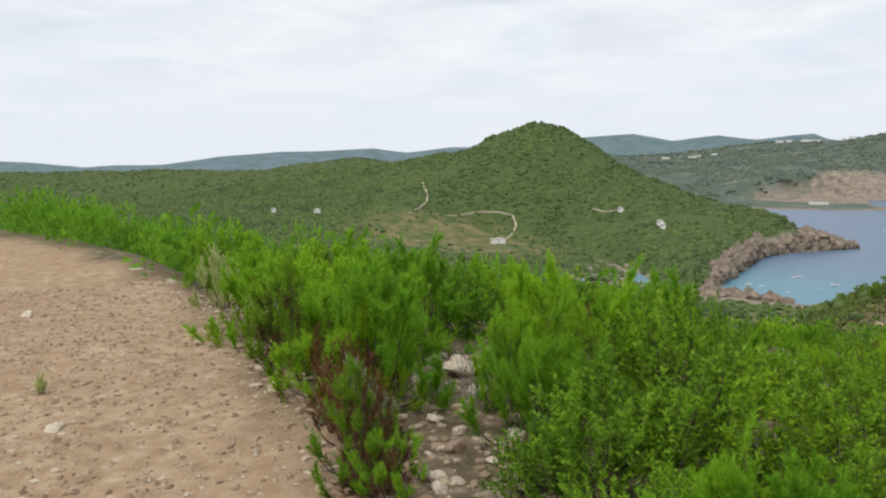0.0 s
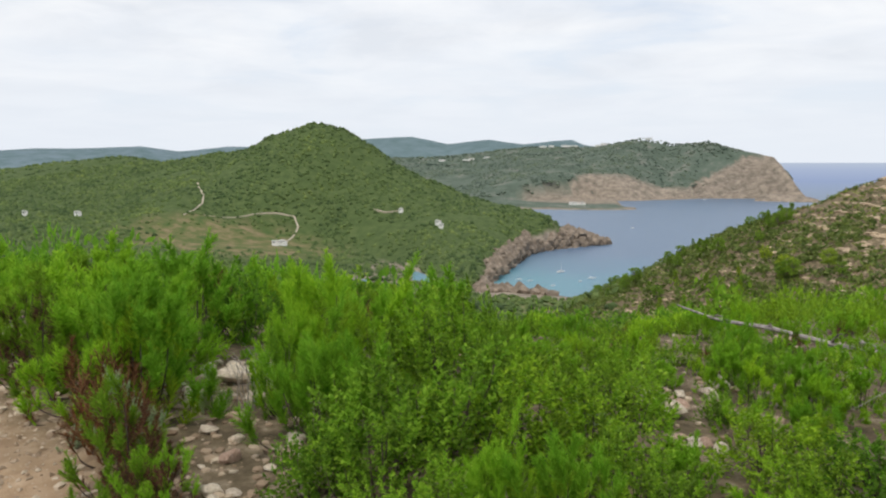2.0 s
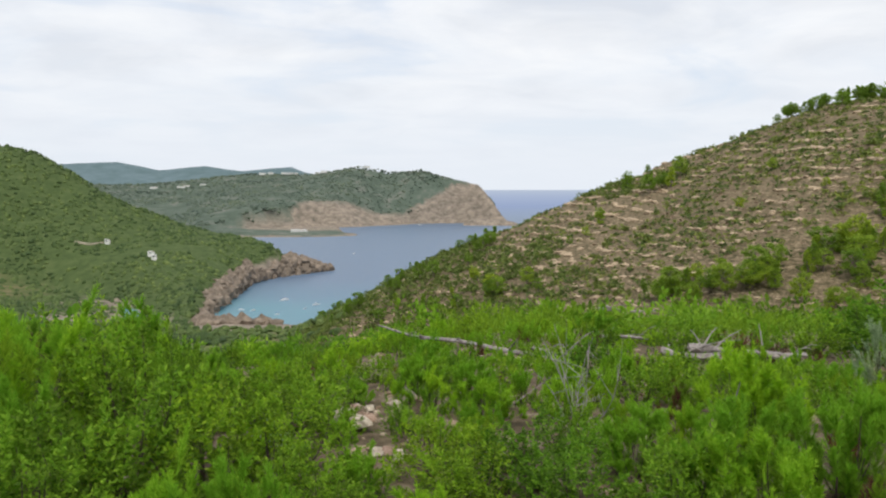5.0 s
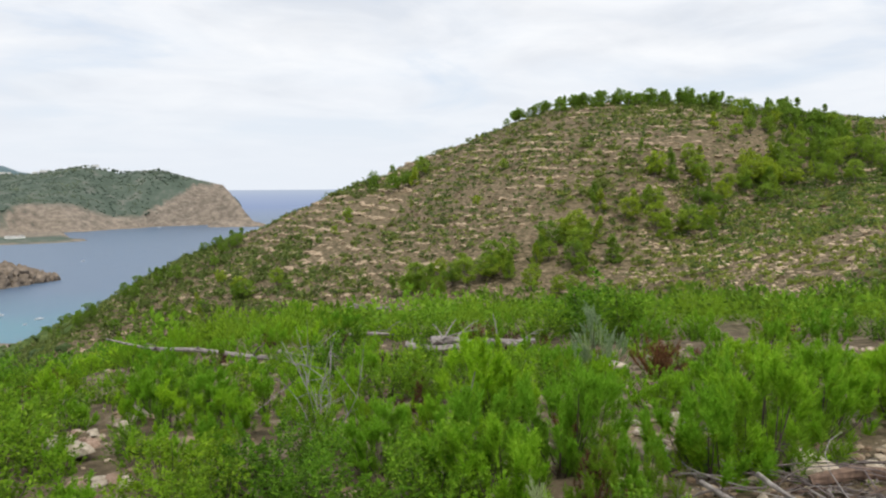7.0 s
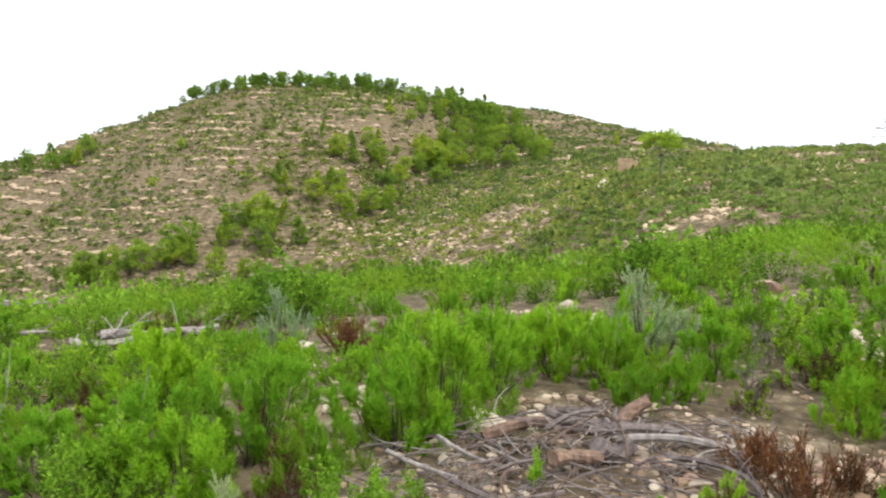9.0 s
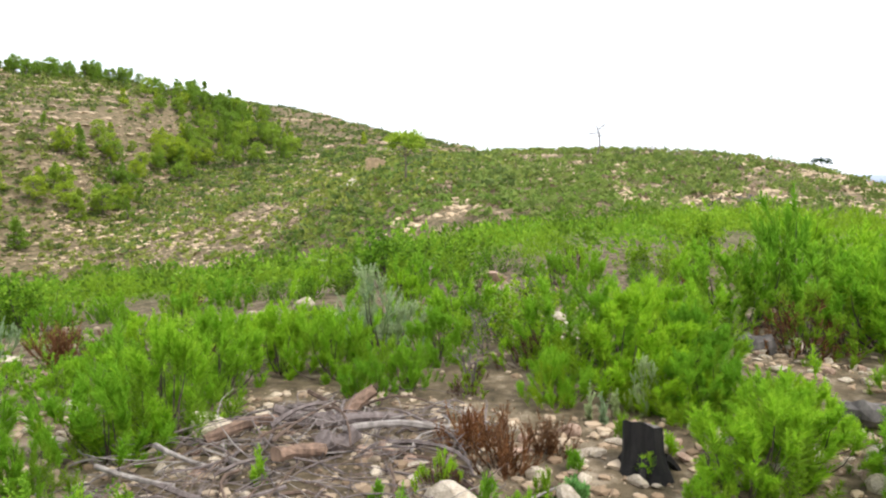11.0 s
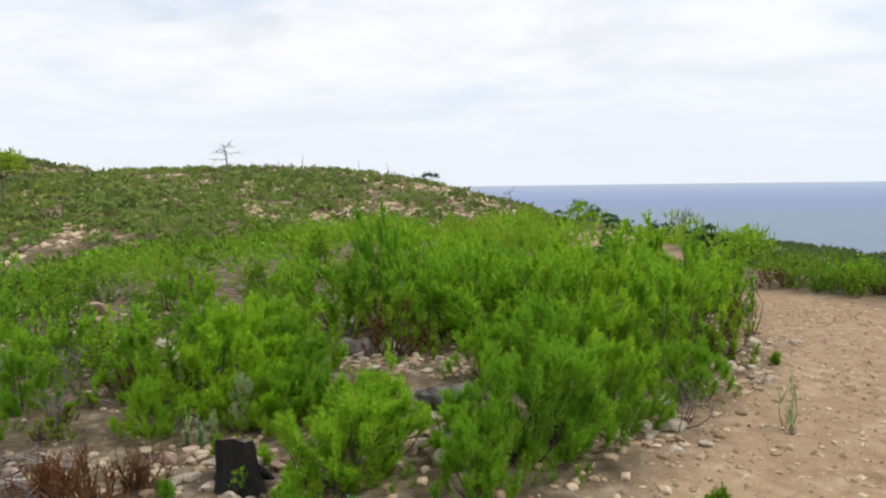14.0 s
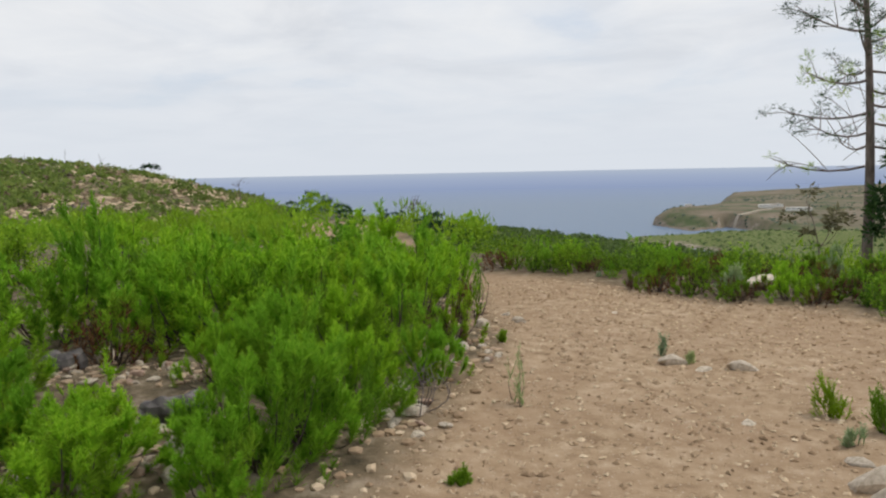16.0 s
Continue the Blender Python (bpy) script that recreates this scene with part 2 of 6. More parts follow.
HEADLAND = [(28.9, -2.86, 2470), (27.7, -2.5, 2490), (26.6, -0.8, 2540), (25.4, 0.40, 2600), (23.9, 0.45, 2650), (21.5, 1.15, 2750), (19.1, 1.0, 2800), (17.1, 1.4, 2800),
            (15.4, 1.2, 2850), (13.4, 0.9, 2900), (9.2, 0.9, 3000), (6.0, 0.5, 3050), (2.0, 0.2, 3000), (-6.0, 0.0, 2900)]
# shorelines by bearing, where the land breaks off to the sea
CLIFF_FOOT = [(5, 2100), (9, 2180), (12, 2280), (13.2, 2310), (17.5, 2354), (21.2, 2520), (25.1, 2560), (27.0, 2520), (28.7, 2455), (29.6, 2750), (30.5, 4000)]
COVE_SHORE = [(-3, 600), (3.0, 640), (5.2, 722), (6.5, 790), (8.0, 902), (9.2, 1012), (11.0, 1076), (14.9, 1148), (15.4, 1400)]
HEADLAND_FALL = [(-6, 0.12), (9, 0.2), (15, 0.26), (18, 0.42), (22, 0.66), (25, 0.85), (28, 1.2)]
# the home hill breaks away past these distances
BREAK = [(-180, 300), (-60, 150), (0, 500), (20, 520), (28, 360), (36, 270), (43, 210), (50, 170), (57, 145), (65, 130), (85, 110), (108, 100), (122, 60), (160, 60), (180, 150)]
SPIT = [(6.5, -3.2, 2000), (10.0, -3.42, 1950), (13.4, -3.50, 1930), (16.7, -3.46, 1960)]
FAR_COAST = [(144.5, -4.33, 1640), (145.2, -3.5, 1660), (146.2, -3.05, 1700), (149.9, -2.75, 1850), (153.9, -2.45, 2000), (157.2, -2.15, 2150), (159.3, -1.55, 2300), (166.0, -1.1, 2500), (178.0, -0.9, 2600)]
FAR_SHORE = [(143.6, 4000), (144.5, 1650), (145.6, 1590), (147.3, 1500), (149.6, 1600), (152.0, 1500), (156.0, 1300), (180.0, 1200)]
ISLET = [(25.3, -2.45, 2440), (27.0, -2.5, 2430), (28.5, -2.72, 2420)]
GREEN_SHELF = [(141.2, -5.85, 1205), (143.5, -5.35, 1260), (146.4, -5.0, 1320), (150.0, -4.75, 1330), (157.0, -4.6, 1250), (166.0, -4.4, 1200), (178.0, -4.0, 1200)]
FAR_RIDGE_W = [(-60.0, 0.5, 4300), (-43.1, 0.38, 4300), (-40.8, 0.17, 4300), (-38.2, -0.17, 4300), (-36.0, -0.05, 4400), (-33.1, 0.0, 4400), (-29.7, 0.40, 4400),
               (-25.0, 0.74, 4300), (-22.2, 0.71, 4300), (-18.5, 0.91, 4200), (-16.0, 0.54, 4200), (-12.7, 0.91, 4200), (-8.0, 0.9, 4200), (-3.2, 1.45, 4200)]
FAR_RIDGE_E = [(-3.2, 1.45, 4100), (0.4, 1.66, 4100), (3.1, 1.05, 4000), (6.1, 1.35, 3900), (8.6, 1.05, 3850), (12.1, 1.36, 3800), (13.0, 0.98, 3750), (16.0, 0.4, 3700)]
# the home hill: how far it stays level and how fast it falls, by bearing
LEVEL = [(-180, 14), (-90, 20), (-45, 24), (-30, 9), (0, 5), (28, 5), (60, 5), (75, 6), (90, 10), (112, 20), (120, 26), (130, 14), (145, 10.5), (160, 10.5), (180, 14)]
FALL = [(-180, 0.12), (-70, 0.1), (-45, 0.13), (-30, 0.2), (-10, 0.3), (15, 0.27), (22, 0.225), (28, 0.195), (36, 0.188), (43, 0.178), (50, 0.17), (57, 0.16),
        (65, 0.153), (75, 0.137), (85, 0.09), (100, 0.05), (112, 0.12), (120, 0.25), (130, 0.32), (160, 0.26), (180, 0.12)]
# the stony hill's fall towards the gully, by bearing
STONY_FALL = [(10, 0.55), (18, 0.44), (24, 0.33), (30, 0.29), (50, 0.28), (57, 0.24), (65, 0.20), (75, 0.15), (90, 0.12)]


# tops of the bare rock faces above the water, by bearing: metres over the sea
HEADLAND_FACE = [(7.5, 2), (9.7, 34), (11.5, 52), (13, 78), (16, 74), (18, 48), (19, 38), (21.2, 38), (23.2, 48), (23.9, 82), (24.4, 120), (25.2, 150), (31, 170)]
CONE_FACE = [(1.0, 0), (3.0, 4), (5.0, 12), (6.5, 24), (8.0, 34), (9.0, 22), (9.8, 12), (11.3, 12), (12.3, 18), (15.5, 18)]
HEADLAND_END = [(25.5, 0.4), (25.84, 0.05), (26.7, -1.06), (27.55, -2.29), (28.2, -2.9), (30.0, -3.2)]


def by_bearing(az, table):
    t = np.array(table)
    return np.interp(az, t[:, 0], t[:, 1])


def track_side(x, y):
    """How far inside the cleared dirt track a place lies (negative: outside)."""
    az = np.degrees(np.arctan2(x, y))
    x, y = x - np.interp(az, ARC[:, 0], ARC[:, 1]), y - np.interp(az, ARC[:, 0], ARC[:, 2])
    ex = np.array([-30, -20, -13.7, -10, -6.66, -4.7, -2.8, -1.45, 0.6, 1.8, 3.0, 4.5, 5.9, 7.8, 10.5, 16.0, 24.0])
    ey = np.array([20, 17.6, 14.5, 12.2, 9.6, 7.6, 5.1, 3.3, 0.8, -0.7, -1.93, -4.1, -5.4, -6.7, -7.6, -9.5, -12.0])
    edge = np.interp(x, ex, ey)
    slope = np.interp(x, ex[:-1], np.diff(ey) / np.diff(ex))
    a = (edge - y) / np.sqrt(1 + slope * slope)
    ox = np.array([-40, -22, -14, -8, -2, 3.1, 5.0, 7.2, 8.8, 11.0, 16.0, 24.0, 34.0])
    oy = np.array([10, 4, -3, -7, -8.3, -8.3, -7.95, -8.2, -7.9, -9.0, -11.5, -15.0, -18.5])
    b = (y - np.interp(x, ox, oy)) * 0.93
    return np.minimum(np.minimum(a, b), np.where(x > 0, 24.0, 34.0) - np.hypot(x, y))


def land(x, y):
    """Height of the ground."""
    x, y = np.asarray(x, float), np.asarray(y, float)
    r, az = np.hypot(x, y), np.degrees(np.arctan2(x, y))
    # valley floor, rising inland from the head of the bay
    s = (x - 95) * 0.578 + (y - 722) * 0.816
    floor = SEA - np.where(s < 0, 0.15 * s, 0.06 * s)
    left = np.where(np.abs(az) < 93, r * np.sin(np.radians(0.8 - az)), r)
    left = left + 30 * fbm(x, y, 130, 3, 12)
    floor = np.maximum(floor, SEA + np.where(left > 0, 0.10, 0.3) * left)
    floor = np.clip(floor, SEA - 25, -62)
    floor = np.where(az > 40, SEA - 25, floor)
    z = floor + fbm(x, y, 260, 3, 3) * 7 * np.clip(r / 800, 0, 1) * (floor > SEA + 4)
    # home hill
    lev, fall = by_bearing(az, LEVEL), by_bearing(az, FALL)
    over = np.maximum(r - lev, 0)
    home = -fall * over * over / (over + 5)
    home = home - 0.4 * np.maximum(r - by_bearing(az, BREAK), 0)
    home = home + fbm(x, y, 60, 3, 8) * 1.2 * np.clip((r - 25) / 80, 0, 1)
    z = smax(z, home, 6 * np.clip(r / 200, 0, 1))
    keep_off = 40 * np.clip((60 - r) / 45, 0, 1)
    bumps = fbm(x, y, 120, 4, 21)
    gullies = np.abs(fbm(x, y, 210, 3, 31))
    cone = ridge(x, y, CONE_HILL, by_bearing(az, [(-20, 0.5), (-6, 0.5), (-1, 0.25), (2, 0.13), (5, 0.075), (7, 0.1), (9, 0.2), (11, 0.42), (15, 0.6)]), 0.45, 12) + bumps * 3 - gullies * 6 * np.clip((r - 1150) / -150, 0, 1)
    cone = np.where(r < 1700, np.minimum(cone, SEA + (1.0 + 0.5 * bumps) * (r - by_bearing(az, COVE_SHORE)) + 10 * bumps), cone)
    z = smax(z, cone, 6)
    z = smax(z, ridge(x, y, LEFT_HILLS, 0.22, 0.2, 40) + bumps * 5, 12)
    z = smax(z, ridge(x, y, SPUR, 0.33, 0.3, 20) + bumps * 3, 8)
    z = np.where(r < 1000, smax(z, ridge(x, y, STONY_HILL, by_bearing(az, STONY_FALL), 0.35, 8) + bumps * 1.5 - keep_off, 2), z)
    z = np.where(r < 1000, smax(z, ridge(x, y, ROUND_HILL, by_bearing(az, [(60, 0.6), (80, 0.14), (86, 0.11), (116, 0.11), (122, 0.3), (130, 1.2)]), 0.3, 8) + bumps * 0.4 - keep_off, 1), z)
    far = (r > 1500) & (az < 60)
    head = ridge(x, y, HEADLAND, by_bearing(az, HEADLAND_FALL), 0.3, 12) + bumps * 6 - gullies * 10
    head = np.minimum(head, SEA + 2 + (1.7 + bumps) * (r - by_bearing(az, CLIFF_FOOT) + 40 * bumps))
    head = np.where(az > 25.5, np.minimum(head, EYE + r * np.tan(np.radians(by_bearing(az, HEADLAND_END)))), head)
    z = np.where(far, np.maximum(z, head), z)
    z = np.where(far, np.maximum(z, ridge(x, y, SPIT, 0.35, by_bearing(az, [(15.5, 0.004), (16.6, 0.2), (17.5, 2.0)]), 6) + bumps * 2), z)
    z = np.where(far, np.maximum(z, ridge(x, y, ISLET, 0.9, 0.9, 8) + bumps * 5), z)
    z = np.where(r > 1100, np.maximum(z, np.minimum(ridge(x, y, FAR_COAST, 0.03, by_bearing(az, [(144.6, 0.9), (146, 0.35), (150, 0.06)]), 10) + bumps * 4, SEA + (1.8 + 0.9 * bumps) * (r - by_bearing(az, FAR_SHORE) + 25 * bumps))), z)
    z = np.where((r > 300) & (az > 130), np.maximum(z, ridge(x, y, GREEN_SHELF, by_bearing(az, [(139, 0.6), (141, 0.35), (144, 0.1), (150, 0.045)]), 0.12, 6) + bumps * 3), z)
    return np.maximum(z, SEA - 30)


def rock_face(x, y, z):
    """Where the coast is bare rock: 0 to 1."""
    r, az = np.hypot(x, y), np.degrees(np.arctan2(x, y))
    ragged = fbm(x, y, 110, 4, 33)
    up = z - SEA
    a = ((r > 2100) & (r < 2800) & (az > 7) & (az < 32)) * (by_bearing(az, HEADLAND_FACE) + 16 * ragged - up) / 8
    b = ((r > 600) & (r < 1300) & (az > 0.5) & (az < 16) & (r < by_bearing(az, COVE_SHORE) + 65)) * (by_bearing(az, CONE_FACE) + 18 * ragged - up) / 6
    return np.clip(np.maximum(a, b), 0, 1)


def land_near(x, y):
    """The ground with its small unevenness, for setting things on it."""
    z = land(x, y)
    x, y = np.asarray(x, float), np.asarray(y, float)
    r = np.hypot(x, y)
    on = np.clip(track_side(x, y) / 0.8 + 0.3, 0, 1) * np.clip((60 - r) / 20, 0, 1)
    soft = fbm(x, y, 1.6, 4, 40)
    z = z + soft * (0.07 * (1 - on) + 0.03 * on) * np.clip((200 - r) / 100, 0, 1) - 0.05 * on
    return z


def ground_at(x, y):
    return float(land_near(np.array([x]), np.array([y]))[0])


def mesh_of(name, verts, faces, mat, smooth=False):
    me = bpy.data.meshes.new(name)
    me.from_pydata(verts if isinstance(verts, list) else verts.tolist(), [], faces if isinstance(faces, list) else faces.tolist())
    for m in mat if isinstance(mat, (list, tuple)) else [mat]:
        me.materials.append(m)
    if smooth:
        me.shade_smooth()
    return me


def build_ground():
    az = np.concatenate([np.arange(-52, 168, 0.48), np.arange(168, 308, 4.0)])
    r, rows = 0.35, []
    while r < FAR:
        rows.append(r)
        if 2250 < r < 2650:
            r *= 1.006
        elif 780 < r < 1180 or 1480 < r < 1720:
            r *= 1.009
        else:
            r *= 1.016 if 85 < r < 420 else (1.022 if r > 800 else 1.032)
    rr = np.array(rows + [FAR])
    A, R = np.meshgrid(np.radians(az), rr)
    x, y = R * np.sin(A), R * np.cos(A)
    z = land_near(x, y)
    n, m = len(az), len(rr)
    verts = np.stack([x.ravel(), y.ravel(), z.ravel()], 1)
    i, j = np.meshgrid(np.arange(m - 1), np.arange(n), indexing="ij")
    k = (j + 1) % n
    faces = np.stack([i * n + j, (i + 1) * n + j, (i + 1) * n + k, i * n + k], -1).reshape(-1, 4)[:, ::-1]
    centre = len(verts)
    verts = np.vstack([verts, [[0, 0, ground_at(0, 0)]]])
    faces = faces.tolist() + [[centre, (q + 1) % n, q] for q in range(n)]
    me = mesh_of("ground", verts, faces, M_GROUND, True)
    X, Y = verts[:, 0], verts[:, 1]
    side = track_side(X, Y) + fbm(X, Y, 0.9, 3, 50) * 0.35
    dirt = np.clip(side / 0.5 + 0.5, 0, 1)
    a = me.attributes.new("dirt", "FLOAT", "POINT")
    a.data.foreach_set("value", dirt.astype(np.float32))
    rad, brg = np.hypot(X, Y), np.degrees(np.arctan2(X, Y))
    # cover of the land: 0 scrub, 1 stony slopes, 2 woods, 3 open fields
    stony = np.clip((rad - np.interp(brg, [50, 64], [70, 28])) / 40, 0, 1) * np.clip((640 - rad) / 80, 0, 1) * np.clip((brg - 8) / 6, 0, 1) * np.clip((124 - brg) / 6, 0, 1)
    field = np.clip(1 - np.hypot((brg + 12.5) / 9.5, (rad - 965) / 120), 0, 1) * 2.5
    woods = np.clip((rad - 500) / 200, 0, 1) * (brg < 30)
    dry = np.clip((rad - 1380) / 80, 0, 1) * (brg > 120)
    # where the far headland is greyed, haze put into the cover's colour
    grey = np.clip((rad - 1700) / 200, 0, 1) * (brg < 40) * (brg > -9)
    for nm, v in (("stony", stony), ("field", np.clip(field, 0, 1)), ("woods", woods), ("dry", dry), ("grey", grey), ("face", rock_face(X, Y, verts[:, 2]))):
        a = me.attributes.new(nm, "FLOAT", "POINT")
        a.data.foreach_set("value", v.astype(np.float32))
    return tagged(new("ground", me), "rolling limestone hills with dirt track, scrub and pine woods", "ground", kind="structure")


def ground_material():
    m = Mat("ground_cover")
    # stony dirt of the track
    grain = m.noise(55, 5, 0.65)
    broad = m.noise(0.9, 4, 0.55)
    dirt = m.ramp(m.noise(7, 6, 0.62), (0.30, (0.245, 0.165, 0.10)), (0.5, (0.375, 0.268, 0.168)), (0.72, (0.52, 0.40, 0.28)))
    dirt = m.mix(m.ramp(broad, (0.38, 0.0), (0.62, 0.55)), dirt, (0.31, 0.21, 0.13))
    peb = m.ramp(m.cells(38), (0.10, 1.0), (0.26, 0.0))
    keep = m.ramp(m.noise(30, 2), (0.52, 0.0), (0.6, 1.0))
    dirt = m.mix(m.math("MULTIPLY", peb, keep), dirt, (0.60, 0.52, 0.43))
    # stony earth between the shrubs
    earth = m.ramp(m.noise(5, 6, 0.65), (0.32, (0.055, 0.045, 0.028)), (0.52, (0.145, 0.112, 0.072)), (0.70, (0.33, 0.27, 0.20)))
    # dry grass and scrub far off
    scrub = m.ramp(m.noise(0.35, 6, 0.7), (0.34, (0.06, 0.10, 0.02)), (0.5, (0.12, 0.155, 0.045)), (0.66, (0.22, 0.19, 0.11)))
    stony = m.ramp(m.noise(0.6, 7, 0.75, squash=(1, 1, 4.5)), (0.36, (0.05, 0.052, 0.022)), (0.47, (0.13, 0.105, 0.062)), (0.56, (0.225, 0.17, 0.108)), (0.67, (0.48, 0.385, 0.265)))
    woods = m.ramp(m.noise(0.09, 6, 0.7), (0.33, (0.052, 0.078, 0.028)), (0.52, (0.075, 0.108, 0.038)), (0.70, (0.115, 0.145, 0.058)))
    field = m.ramp(m.noise(0.05, 6, 0.65), (0.36, (0.06, 0.105, 0.03)), (0.52, (0.14, 0.14, 0.06)), (0.68, (0.26, 0.19, 0.12)))
    dry = m.ramp(m.noise(0.012, 7, 0.7), (0.36, (0.075, 0.10, 0.045)), (0.48, (0.15, 0.135, 0.09)), (0.66, (0.24, 0.19, 0.145)))
    far = m.n.new("ShaderNodeVectorMath")
    far.operation = "LENGTH"
    m.put(far.inputs[0], m.place())
    away = m.ramp(m.math("DIVIDE", far.outputs["Value"], 100.0), (0.12, 0.0), (0.4, 1.0))
    c = m.mix(away, earth, scrub)
    c = m.mix(m.attr("stony"), c, stony)
    c = m.mix(m.attr("woods"), c, woods)
    c = m.mix(m.attr("dry"), c, dry)
    # rocky slopes of the far headland, with distance haze mixed into the colour
    rocky = m.ramp(m.noise(0.02, 7, 0.72), (0.36, (0.075, 0.10, 0.075)), (0.52, (0.105, 0.135, 0.105)), (0.68, (0.20, 0.195, 0.17)))
    c = m.mix(m.attr("grey"), c, rocky)
    c = m.mix(m.attr("field"), c, field)
    # bare rock where the land is steep
    up = m.n.new("ShaderNodeSeparateXYZ")
    m.put(up.inputs[0], m.geo("Normal"))
    steep = m.ramp(m.math("ADD", up.outputs[2], m.math("MULTIPLY", m.math("SUBTRACT", m.noise(0.03, 5, 0.7), 0.5), 0.35)), (0.63, 1.0), (0.75, 0.0))
    cliff = m.ramp(m.noise(0.045, 8, 0.75, squash=(1, 1, 2.2)), (0.34, (0.12, 0.11, 0.092)), (0.48, (0.24, 0.20, 0.158)), (0.66, (0.385, 0.32, 0.255)))
    hard = m.math("MULTIPLY", steep, m.ramp(m.math("DIVIDE", far.outputs["Value"], 1000.0), (0.6, 0.0), (0.75, 1.0)))
    c = m.mix(hard, c, cliff)
    c = m.mix(m.attr("face"), c, cliff)
    low = m.n.new("ShaderNodeSeparateXYZ")
    m.put(low.inputs[0], m.place())
    height = m.math("DIVIDE", m.math("SUBTRACT", m.math("ADD", low.outputs[2], m.math("MULTIPLY", m.noise(0.02, 5, 0.7), 14)), SEA), 100.0)
    shore = m.ramp(height, (0.085, 1.0), (0.115, 0.0))
    c = m.mix(m.math("MULTIPLY", shore, 0.9), c, cliff)
    c = m.mix(m.attr("dirt"), c, dirt)
    b = m.bump(m.math("ADD", grain, m.math("MULTIPLY", peb, 0.6)), 0.55, 0.02)
    m.surface(c, 0.95, b, spec=0.1)
    return m.m


M_GROUND = ground_material()
ground = build_ground()


def build_sea():
    m = Mat("sea_water")
    big, mid = m.noise(0.006, 4, 0.6), m.noise(0.05, 4, 0.6)
    p = m.place()
    s = m.n.new("ShaderNodeVectorMath")
    s.operation = "DISTANCE"
    m.put(s.inputs[0], p)
    s.inputs[1].default_value = (70, 735, SEA)
    shallow = m.ramp(m.math("DIVIDE", m.math("ADD", s.outputs["Value"], m.math("MULTIPLY", big, 160)), 1000.0), (0.15, (0.085, 0.245, 0.30)), (0.27, (0.09, 0.19, 0.27)), (0.42, (0.10, 0.16, 0.245)))
    near = m.surface(m.mix(m.ramp(mid, (0.35, 0.0), (0.7, 0.35)), shallow, (0.125, 0.19, 0.30)), 0.38, m.bump(m.noise(0.35, 4, 0.7), 0.5, 1.0), spec=0.4)
    # towards its far edge the water passes into the glowing backdrop, sky sheen painted in
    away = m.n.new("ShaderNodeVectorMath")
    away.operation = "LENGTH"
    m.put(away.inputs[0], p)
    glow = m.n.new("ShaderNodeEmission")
    m.put(glow.inputs[0], SEA_FAR_GLOW)
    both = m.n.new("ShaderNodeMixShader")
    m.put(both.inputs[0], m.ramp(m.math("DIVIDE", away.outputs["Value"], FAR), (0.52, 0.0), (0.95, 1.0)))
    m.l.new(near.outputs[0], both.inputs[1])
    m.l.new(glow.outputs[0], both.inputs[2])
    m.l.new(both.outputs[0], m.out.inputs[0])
    n = 96
    rings = [20, 400, 900, 1600, 2600, 3700, FAR]
    verts = [(*polar(360 * k / n, q), SEA) for q in rings for k in range(n)]
    faces = [(a * n + k, (a + 1) * n + k, (a + 1) * n + (k + 1) % n, a * n + (k + 1) % n)[::-1] for a in range(len(rings) - 1) for k in range(n)]
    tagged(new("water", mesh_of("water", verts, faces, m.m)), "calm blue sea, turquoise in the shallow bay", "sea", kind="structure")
    # the sea beyond, up to its true horizon: a glowing band, paler upward for haze
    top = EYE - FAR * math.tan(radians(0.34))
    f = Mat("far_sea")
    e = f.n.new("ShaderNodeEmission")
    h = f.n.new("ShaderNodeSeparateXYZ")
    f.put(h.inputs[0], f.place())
    f.put(e.inputs[0], f.ramp(f.math("DIVIDE", f.math("SUBTRACT", h.outputs[2], SEA), top - SEA), (0.0, SEA_FAR_GLOW), (0.6, (0.37, 0.44, 0.595)), (1.0, (0.45, 0.515, 0.63))))
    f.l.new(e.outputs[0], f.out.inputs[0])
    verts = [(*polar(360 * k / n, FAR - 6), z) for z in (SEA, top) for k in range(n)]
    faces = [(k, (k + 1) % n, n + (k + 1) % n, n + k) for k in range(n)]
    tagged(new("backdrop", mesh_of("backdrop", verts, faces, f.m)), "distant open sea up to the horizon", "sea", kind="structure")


# glow of the far water, sky reflection and haze put into the colour
SEA_FAR_GLOW = (0.305, 0.375, 0.55)
build_sea()


